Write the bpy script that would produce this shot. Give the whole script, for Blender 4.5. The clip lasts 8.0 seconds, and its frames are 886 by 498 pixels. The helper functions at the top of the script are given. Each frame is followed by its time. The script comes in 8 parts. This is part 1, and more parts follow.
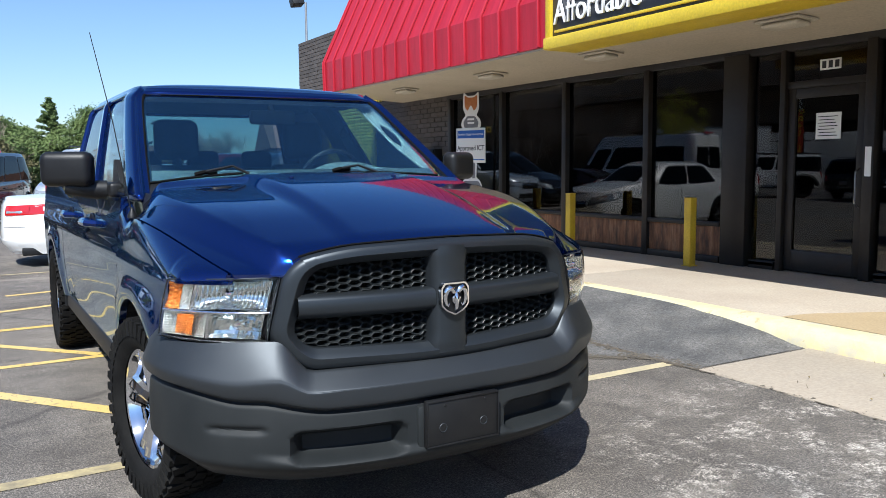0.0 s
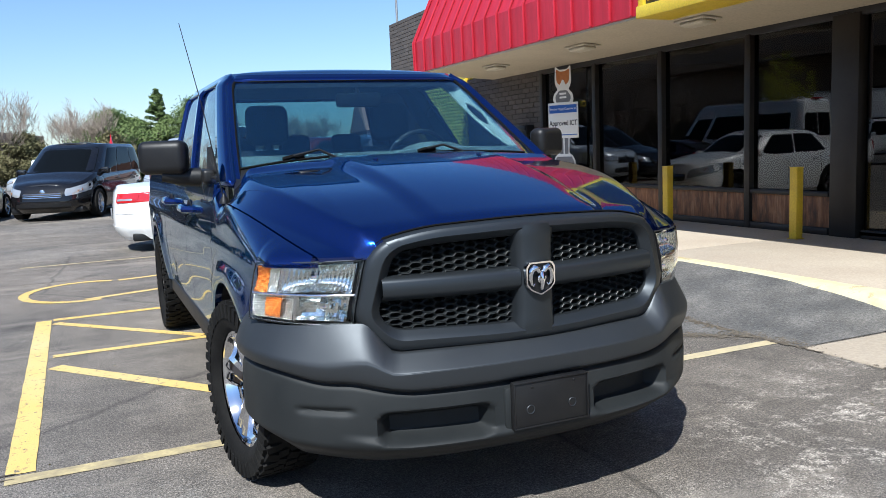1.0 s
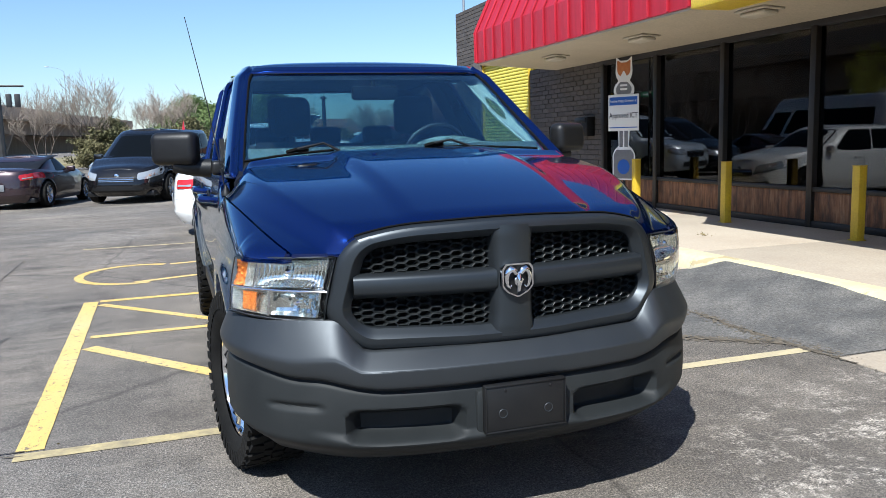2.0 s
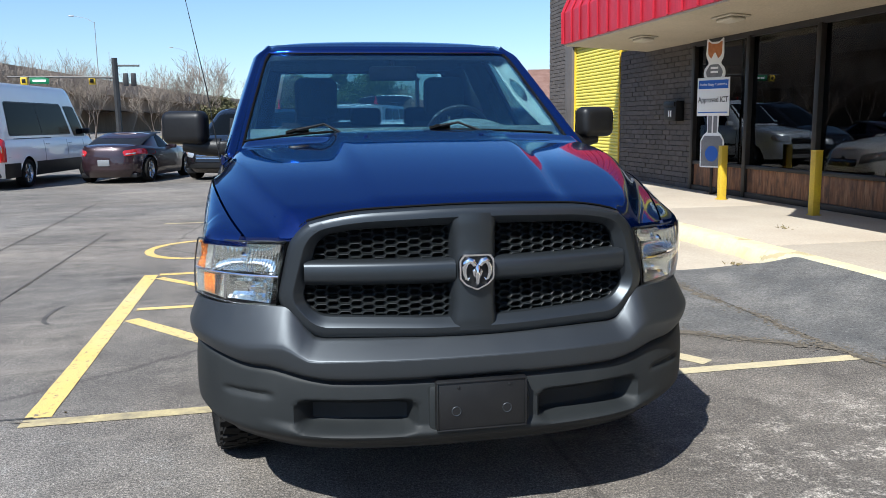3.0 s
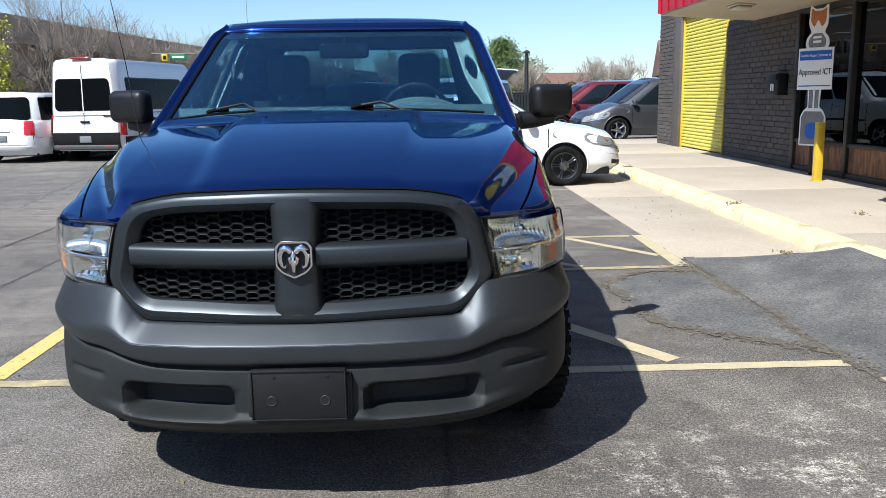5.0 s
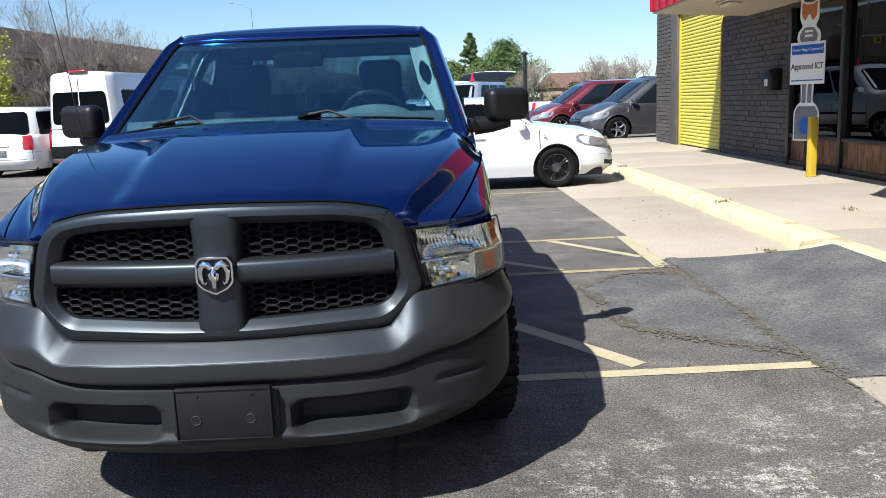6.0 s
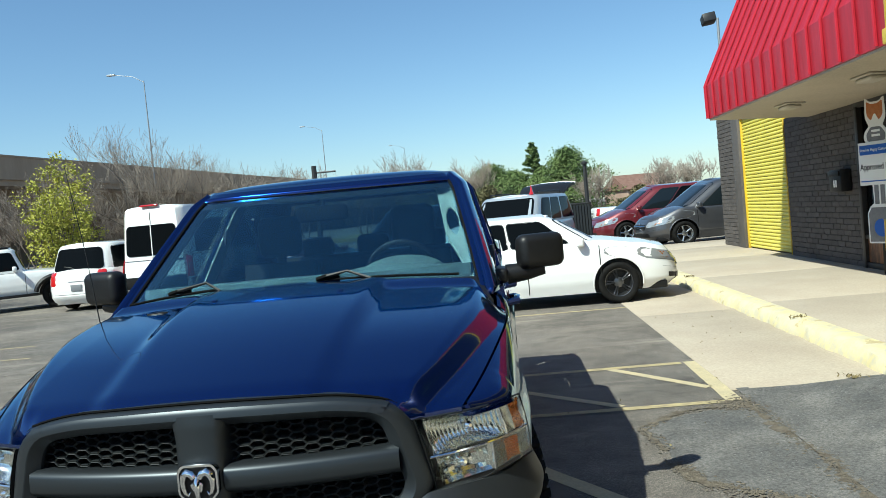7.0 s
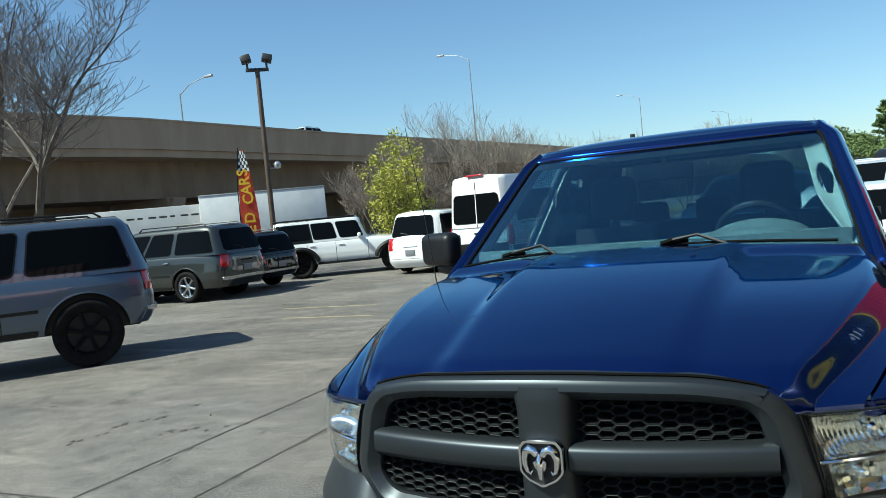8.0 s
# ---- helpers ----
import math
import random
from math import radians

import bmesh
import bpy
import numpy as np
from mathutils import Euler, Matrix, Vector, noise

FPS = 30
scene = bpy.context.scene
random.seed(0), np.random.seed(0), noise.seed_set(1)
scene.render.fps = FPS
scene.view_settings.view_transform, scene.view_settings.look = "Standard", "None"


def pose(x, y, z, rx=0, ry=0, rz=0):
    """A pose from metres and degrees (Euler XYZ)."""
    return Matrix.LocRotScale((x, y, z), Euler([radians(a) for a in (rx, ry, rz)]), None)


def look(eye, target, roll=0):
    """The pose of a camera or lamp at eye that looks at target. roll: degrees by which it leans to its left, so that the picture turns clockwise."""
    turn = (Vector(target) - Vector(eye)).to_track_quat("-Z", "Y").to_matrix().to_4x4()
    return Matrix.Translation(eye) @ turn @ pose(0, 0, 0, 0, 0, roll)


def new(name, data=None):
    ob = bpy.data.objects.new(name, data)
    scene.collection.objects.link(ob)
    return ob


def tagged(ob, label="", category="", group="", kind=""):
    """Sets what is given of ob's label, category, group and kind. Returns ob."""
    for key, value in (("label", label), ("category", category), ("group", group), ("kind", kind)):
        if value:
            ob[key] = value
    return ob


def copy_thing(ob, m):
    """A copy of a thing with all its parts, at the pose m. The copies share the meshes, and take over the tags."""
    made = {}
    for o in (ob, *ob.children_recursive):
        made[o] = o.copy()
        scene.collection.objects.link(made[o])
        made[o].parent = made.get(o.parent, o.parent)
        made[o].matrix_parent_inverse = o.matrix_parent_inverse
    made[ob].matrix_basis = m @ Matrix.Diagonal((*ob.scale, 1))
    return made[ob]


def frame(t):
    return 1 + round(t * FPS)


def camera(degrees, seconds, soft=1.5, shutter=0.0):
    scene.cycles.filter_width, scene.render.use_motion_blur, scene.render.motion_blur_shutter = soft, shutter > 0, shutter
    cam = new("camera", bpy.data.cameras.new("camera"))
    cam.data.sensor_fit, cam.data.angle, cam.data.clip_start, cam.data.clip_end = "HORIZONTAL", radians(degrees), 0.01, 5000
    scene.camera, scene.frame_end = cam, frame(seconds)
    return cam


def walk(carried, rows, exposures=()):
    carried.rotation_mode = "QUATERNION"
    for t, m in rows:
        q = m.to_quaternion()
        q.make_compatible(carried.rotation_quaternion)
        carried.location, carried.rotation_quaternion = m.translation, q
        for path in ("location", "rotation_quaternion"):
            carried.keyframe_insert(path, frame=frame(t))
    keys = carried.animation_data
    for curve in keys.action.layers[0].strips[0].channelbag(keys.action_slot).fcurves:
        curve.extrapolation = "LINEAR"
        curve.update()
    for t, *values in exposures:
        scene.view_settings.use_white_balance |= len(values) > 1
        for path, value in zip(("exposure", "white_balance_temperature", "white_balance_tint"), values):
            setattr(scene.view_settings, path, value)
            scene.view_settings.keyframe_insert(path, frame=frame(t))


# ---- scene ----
cam = camera(57.3, 8.0, 0.8)
PATH = [
    (0, (-1.599, -2.623, 1.453), (-0.589, -0.909, 1.249), -0.5),
    (0.5, (-1.552, -2.598, 1.45), (-0.705, -0.803, 1.209), -0.3),
    (1, (-1.537, -2.604, 1.454), (-0.741, -0.787, 1.202), -2.4),
    (1.5, (-1.391, -2.631, 1.462), (-0.646, -0.792, 1.212), -2.6),
    (2, (-1.184, -2.694, 1.472), (-0.558, -0.814, 1.2), -1.6),
    (3.5, (-0.369, -2.698, 1.458), (-0.131, -0.738, 1.141), -1.0),
    (4, (-0.128, -2.668, 1.455), (-0.034, -0.695, 1.137), -1.2),
    (4.5, (0.133, -2.609, 1.464), (0.17, -0.636, 1.138), -1.0),
    (5, (0.448, -2.687, 1.478), (0.488, -0.722, 1.11), -0.9),
    (5.2, (0.527, -2.685, 1.481), (0.577, -0.722, 1.099), -1.2),
    (6.3, (0.827, -2.536, 1.493), (0.825, -0.562, 1.168), -2.9),
    (6.5, (0.891, -2.438, 1.552), (0.894, -0.453, 1.302), -3.6),
    (7, (0.961, -2.311, 1.687), (0.814, -0.318, 1.598), -5.3),
    (7.5, (0.81, -2.108, 1.669), (0.306, -0.173, 1.634), -5.1),
    (8, (0.766, -2.022, 1.644), (-0.118, -0.231, 1.556), -5.4),
]
walk(cam, [(t, look(eye, target, roll)) for t, eye, target, roll in PATH], [(0.0, 0.78, 5500, 7.0), (2.0, 0.86, 5500, 6.0), (5.0, 0.80, 5500, 6.5), (6.5, 0.74, 5600, 4.0), (7.0, 0.66, 5650, -6.5), (7.5, 0.67, 5600, -11.0), (8.0, 0.68, 5640, -8.5)])
SUN_FROM = Vector((-0.79, -0.94, 1.45)).normalized()
world = bpy.data.worlds.new("sky_world")
world.use_nodes = True
scene.world = world
wn = world.node_tree
sky = wn.nodes.new("ShaderNodeTexSky")
sky.sky_type = "NISHITA"
sky.sun_disc = False
sky.sun_elevation = math.asin(SUN_FROM.z)
sky.sun_rotation = math.atan2(SUN_FROM.x, SUN_FROM.y)
sky.air_density, sky.dust_density, sky.ozone_density = 1.0, 0.4, 1.6
clear_air = wn.nodes.new("ShaderNodeMix")
clear_air.data_type, clear_air.blend_type = "RGBA", "MULTIPLY"
clear_air.inputs[0].default_value = 1.0
clear_air.inputs[7].default_value = (0.93, 0.945, 1.0, 1)
wn.links.new(sky.outputs[0], clear_air.inputs[6])
wn.links.new(clear_air.outputs[2], wn.nodes["Background"].inputs[0])
wn.nodes["Background"].inputs[1].default_value = 0.082
sun = new("sun", bpy.data.lights.new("sun", "SUN"))
sun.data.energy, sun.data.angle, sun.data.color = 5.0, radians(0.55), (1.0, 0.90, 0.77)
sun.matrix_world = look(SUN_FROM * 50, (0, 0, 0))


# ---- materials ----
def mat(name, color, rough=0.5, metal=0.0, **more):
    m = bpy.data.materials.new(name)
    m.use_nodes = True
    b = m.node_tree.nodes["Principled BSDF"]
    b.inputs["Base Color"].default_value = (*color, 1)
    b.inputs["Roughness"].default_value, b.inputs["Metallic"].default_value = rough, metal
    for key, value in more.items():
        b.inputs[key.replace("_", " ")].default_value = value
    return m


def node(m, kind, **inputs):
    n = m.node_tree.nodes.new("ShaderNode" + kind)
    for key, value in inputs.items():
        n.inputs[key.replace("_", " ")].default_value = value
    return n


def wire(m, a, b):
    m.node_tree.links.new(a, b)


def bsdf(m):
    return m.node_tree.nodes["Principled BSDF"]


def coords(m, scale=(1, 1, 1), world_space=True):
    """Places in metres, stretched by scale."""
    src = m.node_tree.nodes.new("ShaderNodeNewGeometry").outputs["Position"] if world_space else m.node_tree.nodes.new("ShaderNodeTexCoord").outputs["Object"]
    mp = node(m, "Mapping")
    mp.inputs["Scale"].default_value = scale
    wire(m, src, mp.inputs["Vector"])
    return mp.outputs[0]


def noise_of(m, vec, scale, detail=4.0, rough=0.55, dist=0.0):
    n = node(m, "TexNoise", Scale=scale, Detail=detail, Roughness=rough, Distortion=dist)
    wire(m, vec, n.inputs["Vector"])
    return n.outputs["Fac"]


def ramp(m, fac, *stops):
    r = m.node_tree.nodes.new("ShaderNodeValToRGB")
    el = r.color_ramp.elements
    while len(el) < len(stops):
        el.new(0.5)
    for e, (p, c) in zip(el, stops):
        e.position, e.color = p, (*(c if len(np.shape(c)) else (c, c, c)), 1)
    wire(m, fac, r.inputs[0])
    return r.outputs[0]


def mix(m, fac, a, b, how="MIX"):
    n = m.node_tree.nodes.new("ShaderNodeMix")
    n.data_type, n.blend_type = "RGBA", how
    for k, v in ((0, fac), (6, a), (7, b)):
        if isinstance(v, bpy.types.NodeSocket):
            wire(m, v, n.inputs[k])
        else:
            n.inputs[k].default_value = v if k == 0 else (*v, 1)
    return n.outputs[2]


def bump(m, height, strength=0.3, dist=0.01):
    n = node(m, "Bump", Strength=strength, Distance=dist)
    wire(m, height, n.inputs["Height"])
    wire(m, n.outputs[0], bsdf(m).inputs["Normal"])


def varied(name, c1, c2, scale, rough=0.6, metal=0.0, fine=60.0, bumpy=0.2, space=True, **more):
    """Two-scale variation between two colours, with fine relief."""
    m = mat(name, c1, rough, metal, **more)
    v = coords(m, world_space=space)
    big = ramp(m, noise_of(m, v, scale, 5, 0.6), (0.35, c1), (0.68, c2))
    small = ramp(m, noise_of(m, v, fine, 3), (0.3, 0.72), (0.7, 1.0))
    wire(m, mix(m, 0.7, big, small, "MULTIPLY"), bsdf(m).inputs["Base Color"])
    if bumpy:
        bump(m, noise_of(m, v, fine, 3), bumpy, 0.004)
    return m


def car_paint(name, color, metal=0.0, rough=0.35):
    m = mat(name, color, rough, metal, Coat_Weight=1.0, Coat_Roughness=0.03)
    v = coords(m, world_space=False)
    dust = ramp(m, noise_of(m, v, 3.0, 5), (0.35, 0.0), (0.9, 0.07 if max(color) > 0.05 else 0.01))
    wire(m, mix(m, dust, color, (0.30, 0.27, 0.23)), bsdf(m).inputs["Base Color"])
    flake = noise_of(m, v, 900, 1)
    wire(m, ramp(m, flake, (0.3, rough - 0.05), (0.7, rough + 0.08)), bsdf(m).inputs["Roughness"])
    return m


BLUE = mat("blue_paint", (0.0015, 0.008, 0.06), 0.14, 0.85, Coat_Weight=0.9, Coat_Roughness=0.01, Coat_IOR=1.55, Specular_Tint=(0.28, 0.74, 1.0, 1))
_v = coords(BLUE, world_space=False)
wire(BLUE, ramp(BLUE, noise_of(BLUE, _v, 1200, 1), (0.3, (0.0013, 0.0106, 0.088)), (0.75, (0.0026, 0.0200, 0.170))), bsdf(BLUE).inputs["Base Color"])
wire(BLUE, ramp(BLUE, noise_of(BLUE, _v, 2.2, 6), (0.45, 0.004), (0.8, 0.02)), bsdf(BLUE).inputs["Coat Roughness"])

PLASTIC = mat("textured_grey_plastic", (0.016, 0.017, 0.018), 0.6, 0, Specular_IOR_Level=0.24)
_v = coords(PLASTIC, world_space=False)
wire(PLASTIC, ramp(PLASTIC, noise_of(PLASTIC, _v, 5, 6), (0.3, (0.012, 0.0138, 0.0145)), (0.75, (0.020, 0.022, 0.0225))), bsdf(PLASTIC).inputs["Base Color"])
bump(PLASTIC, noise_of(PLASTIC, _v, 900, 2), 0.12, 0.001)
GUNMETAL = mat("smooth_gunmetal_plastic", (0.062, 0.068, 0.074), 0.48, 0.8)
_v = coords(GUNMETAL, world_space=False)
wire(GUNMETAL, ramp(GUNMETAL, noise_of(GUNMETAL, _v, 7, 6), (0.3, 0.45), (0.8, 0.53)), bsdf(GUNMETAL).inputs["Roughness"])
SURROUND = mat("dark_grey_grille_plastic", (0.040, 0.046, 0.052), 0.40, 0.7)
LAMPBACK = mat("silvered_lamp_housing", (0.50, 0.53, 0.50), 0.26, 0.8)
BLACKPL = varied("black_plastic", (0.007, 0.007, 0.008), (0.012, 0.012, 0.012), 6, 0.45, 0, 300, 0.1, False, Specular_IOR_Level=0.35)
RUBBER = varied("tyre_rubber", (0.005, 0.005, 0.005), (0.013, 0.0125, 0.0115), 9, 0.8, 0, 80, 0.25, False, Specular_IOR_Level=0.15)
WIPER = mat("matt_black_wiper", (0.004, 0.004, 0.004), 0.9, 0, Specular_IOR_Level=0.1)
GRILLEMESH = mat("gloss_black_grille_mesh", (0.022, 0.025, 0.026), 0.42, 0, Specular_IOR_Level=0.35)
CHROME = mat("chrome", (0.75, 0.76, 0.78), 0.06, 1.0)
REFLECTOR = mat("lamp_reflector", (0.66, 0.69, 0.66), 0.13, 1.0)
ALLOY = mat("silver_alloy", (0.45, 0.46, 0.47), 0.25, 0.9)
DARKALLOY = mat("dark_machined_alloy", (0.13, 0.13, 0.135), 0.3, 0.9)
CLEAR = mat("clear_lamp_lens", (1, 1, 1), 0.02, 0, Transmission_Weight=1.0, IOR=1.25)
GLASS = mat("tinted_windscreen_glass", (0.26, 0.46, 0.58), 0.0, 0, Transmission_Weight=1.0, IOR=1.92, Specular_Tint=(0.40, 0.80, 1.0, 1))
PRIVACY = mat("dark_privacy_glass", (0.12, 0.15, 0.15), 0.0, 0, Transmission_Weight=1.0, IOR=1.5)
SIDEGLASS = mat("green_tinted_glass", (0.42, 0.54, 0.55), 0.0, 0, Transmission_Weight=1.0, IOR=1.4)
CABTRIM = varied("pale_beige_trim", (0.24, 0.25, 0.21), (0.30, 0.31, 0.26), 6, 0.7, 0, 200, 0.1, False)
DARKGLASS = mat("dark_vehicle_glass", (0.004, 0.005, 0.006), 0.03, 0, IOR=1.2, Specular_IOR_Level=0.22)
GREYGLASS = mat("grey_vehicle_glass", (0.010, 0.014, 0.017), 0.02, 0, IOR=1.45)
SHOPGLASS = mat("shop_window_glass", (0.11, 0.12, 0.12), 0.0, 0, Transmission_Weight=1.0, IOR=1.5)
AMBER = mat("amber_lens", (0.85, 0.27, 0.04), 0.2, 0.35, Transmission_Weight=0.6, IOR=1.4)
REDLENS = mat("red_lamp_lens", (0.42, 0.012, 0.014), 0.1, 0, Coat_Weight=1.0)
WHITELENS = mat("clear_lamp_cover", (0.42, 0.44, 0.45), 0.10, 0.5, Coat_Weight=1.0)
SEATCLOTH = varied("dark_grey_seat_cloth", (0.012, 0.014, 0.017), (0.020, 0.022, 0.025), 12, 0.9, 0, 400, 0.3, False)
DASHTOP = varied("grey_green_dashboard_top", (0.085, 0.10, 0.09), (0.11, 0.125, 0.11), 8, 0.75, 0, 300, 0.1, False)
DASHPL = varied("grey_dashboard_plastic", (0.022, 0.026, 0.028), (0.032, 0.036, 0.038), 8, 0.6, 0, 300, 0.1, False)
TRIMBEIGE = varied("pale_grey_trim", (0.13, 0.14, 0.12), (0.17, 0.18, 0.15), 6, 0.7, 0, 200, 0.1, False)
WHITECAR = car_paint("white_paint", (0.78, 0.78, 0.76))
BLACKCAR = car_paint("black_paint", (0.005, 0.005, 0.006))
bsdf(BLACKCAR).inputs["Specular IOR Level"].default_value = 0.08
PURPLECAR = car_paint("dark_maroon_paint", (0.030, 0.015, 0.019), 0.4)
SILVERCAR = car_paint("silver_blue_paint", (0.085, 0.118, 0.165), 0.6)
GREYCAR = car_paint("pewter_grey_paint", (0.0375, 0.0413, 0.039), 0.6)
SIENNAGREY = car_paint("dark_grey_paint", (0.085, 0.085, 0.092), 0.6)
REDCAR = car_paint("dark_red_paint", (0.13, 0.010, 0.016), 0.3)
PALESILVER = car_paint("pale_silver_paint", (0.48, 0.52, 0.56), 0.5)


# ---- mesh helpers ----
def thing(name, label, category, m=None, group="", kind=""):
    ob = new(name)
    ob.empty_display_size = 0.2
    if m is not None:
        ob.matrix_basis = m
    return tagged(ob, label, category, group, kind)


def finish(name, bm, material, parent=None, label="", smooth=40):
    me = bpy.data.meshes.new(name)
    bmesh.ops.recalc_face_normals(bm, faces=bm.faces) if len(bm.faces) < 60000 else None
    bm.to_mesh(me)
    bm.free()
    me.materials.append(material)
    if smooth:
        me.shade_smooth()
        me.set_sharp_from_angle(angle=radians(smooth))
    ob = new(name, me)
    if parent is not None:
        ob.parent = parent
    if label:
        ob["label"] = label
    return ob


def part(name, bm, material, parent, label="", smooth=40):
    return finish(name, bm, material, parent, label, smooth)


def solo(name, bm, material, label, category, m=None, group="", kind="", smooth=40):
    ob = finish(name, bm, material, None, "", smooth)
    if m is not None:
        ob.matrix_basis = m
    return tagged(ob, label, category, group, kind)


def box(bm, lo, hi, bevel=0.0, m=None, seg=2):
    c, s = (Vector(lo) + Vector(hi)) / 2, Vector(hi) - Vector(lo)
    g = bmesh.ops.create_cube(bm, size=1, matrix=(m or Matrix()) @ Matrix.Translation(c) @ Matrix.Diagonal((*s, 1)))
    if bevel:
        edges = list({e for v in g["verts"] for e in v.link_edges})
        bmesh.ops.bevel(bm, geom=edges, offset=bevel, segments=seg, profile=0.5, affect="EDGES")
    return bm


def boxes(*args):
    bm = bmesh.new()
    for a in args:
        box(bm, *a)
    return bm


def prism(bm, poly, lo, hi, axis="x"):
    """A polygon of pairs, drawn out along an axis."""
    def at(p, d):
        return {"x": (d, p[0], p[1]), "y": (p[0], d, p[1]), "z": (p[0], p[1], d)}[axis]
    a, b = [bm.verts.new(at(p, lo)) for p in poly], [bm.verts.new(at(p, hi)) for p in poly]
    n = len(poly)
    bm.faces.new(a), bm.faces.new(b[::-1])
    for i in range(n):
        bm.faces.new((a[i], b[i], b[(i + 1) % n], a[(i + 1) % n]))
    return bm


def tube(bm, pts, radii, sides=8, cap=True):
    """A round bar along points; radii a number or one for each point."""
    pts = [Vector(p) for p in pts]
    radii = radii if len(np.shape(radii)) else [radii] * len(pts)
    rings, side = [], None
    for i, p in enumerate(pts):
        d = (pts[min(i + 1, len(pts) - 1)] - pts[max(i - 1, 0)]).normalized()
        ref = side if side is not None else (Vector((1, 0, 0)) if abs(d.x) < 0.8 else Vector((0, 1, 0)))
        u = (ref - d * ref.dot(d)).normalized()
        side = u
        w = d.cross(u)
        rings.append([bm.verts.new(p + (u * math.cos(a) + w * math.sin(a)) * radii[i]) for a in (2 * math.pi * k / sides for k in range(sides))])
    for r, q in zip(rings, rings[1:]):
        for k in range(sides):
            bm.faces.new((r[k], r[(k + 1) % sides], q[(k + 1) % sides], q[k]))
    if cap:
        bm.faces.new(rings[0][::-1]), bm.faces.new(rings[-1])
    return bm


def lathe(bm, profile, sides=32, m=None, closed=False):
    """Turns pairs (radius, along) round the x axis."""
    m = m or Matrix()
    rings = [[bm.verts.new(m @ Vector((a, r * math.cos(t), r * math.sin(t)))) for t in (2 * math.pi * k / sides for k in range(sides))] for r, a in profile]
    pairs = list(zip(rings, rings[1:])) + ([(rings[-1], rings[0])] if closed else [])
    for r, q in pairs:
        for k in range(sides):
            bm.faces.new((r[k], r[(k + 1) % sides], q[(k + 1) % sides], q[k]))
    return bm


def sheet(bm, f, us, vs, keep=None):
    """A grid surface f(u, v); keep(u, v) at a cell's middle may leave it out."""
    vv = [[bm.verts.new(f(u, v)) for v in vs] for u in us]
    for i in range(len(us) - 1):
        for j in range(len(vs) - 1):
            if keep is None or keep((us[i] + us[i + 1]) / 2, (vs[j] + vs[j + 1]) / 2):
                bm.faces.new((vv[i][j], vv[i + 1][j], vv[i + 1][j + 1], vv[i][j + 1]))
    return vv


def slab(f, g, us, vs):
    """A closed shell between two grid surfaces."""
    bm = bmesh.new()
    a, b = sheet(bm, f, us, vs), sheet(bm, g, us, vs)
    n, k = len(us) - 1, len(vs) - 1
    for i in range(n):
        bm.faces.new((a[i][0], b[i][0], b[i + 1][0], a[i + 1][0])), bm.faces.new((a[i][k], a[i + 1][k], b[i + 1][k], b[i][k]))
    for j in range(k):
        bm.faces.new((a[0][j], a[0][j + 1], b[0][j + 1], b[0][j])), bm.faces.new((a[n][j], b[n][j], b[n][j + 1], a[n][j + 1]))
    return bm


def span(a, b, n):
    return [a + (b - a) * i / n for i in range(n + 1)]


def smooth01(a, b, x):
    t = min(1, max(0, (x - a) / (b - a)))
    return t * t * (3 - 2 * t)


def curve_at(stops, x):
    """Smooth height over sorted pairs."""
    for (a, p), (b, q) in zip(stops, stops[1:]):
        if x <= b:
            return p + (q - p) * (smooth01(a, b, x) * 0.5 + 0.5 * min(1, max(0, (x - a) / (b - a))))
    return stops[-1][1]


# ---- ground ----
ASPHALT = mat("weathered_asphalt", (0.10, 0.10, 0.10), 0.85)
_v = coords(ASPHALT)
_big = ramp(ASPHALT, noise_of(ASPHALT, _v, 0.35, 6, 0.6, 0.6), (0.3, (0.115, 0.100, 0.084)), (0.5, (0.176, 0.154, 0.129)), (0.72, (0.245, 0.215, 0.178)))
_oil = ramp(ASPHALT, noise_of(ASPHALT, _v, 1.7, 5, 0.6, 0.4), (0.28, 0.55), (0.42, 1.0))
_grit = ramp(ASPHALT, noise_of(ASPHALT, _v, 55, 4, 0.9), (0.32, 0.22), (0.50, 0.92), (0.68, 1.75))
_worn = node(ASPHALT, "TexVoronoi", Scale=0.14, Randomness=0.8)
_worn.feature = "DISTANCE_TO_EDGE"
_wv = node(ASPHALT, "TexNoise", Scale=1.3, Detail=6.0, Roughness=0.65)
wire(ASPHALT, _v, _wv.inputs["Vector"])
_add = node(ASPHALT, "VectorMath")
_add.operation = "MULTIPLY_ADD"
wire(ASPHALT, _wv.outputs["Color"], _add.inputs[0])
_add.inputs[1].default_value = (0.22, 0.22, 0)
wire(ASPHALT, _v, _add.inputs[2])
wire(ASPHALT, _add.outputs[0], _worn.inputs["Vector"])
_crack = ramp(ASPHALT, _worn.outputs["Distance"], (0.0, 0.55), (0.0015, 0.7), (0.004, 1.0))
_pale = ramp(ASPHALT, noise_of(ASPHALT, _v, 7, 8, 0.72), (0.56, 0.0), (0.66, 0.5))
_palemask = ramp(ASPHALT, noise_of(ASPHALT, _v, 0.5, 3), (0.52, 0.0), (0.64, 1.0))
_c = mix(ASPHALT, 1.0, _big, _oil, "MULTIPLY")
_c = mix(ASPHALT, mix(ASPHALT, 1.0, _pale, _palemask, "MULTIPLY"), _c, (0.30, 0.29, 0.26))
_mid = ramp(ASPHALT, noise_of(ASPHALT, _v, 4.5, 8, 0.75), (0.30, 0.62), (0.55, 1.0), (0.75, 1.22))
_c = mix(ASPHALT, 1.0, _c, _mid, "MULTIPLY")
_at = node(ASPHALT, "Mapping")
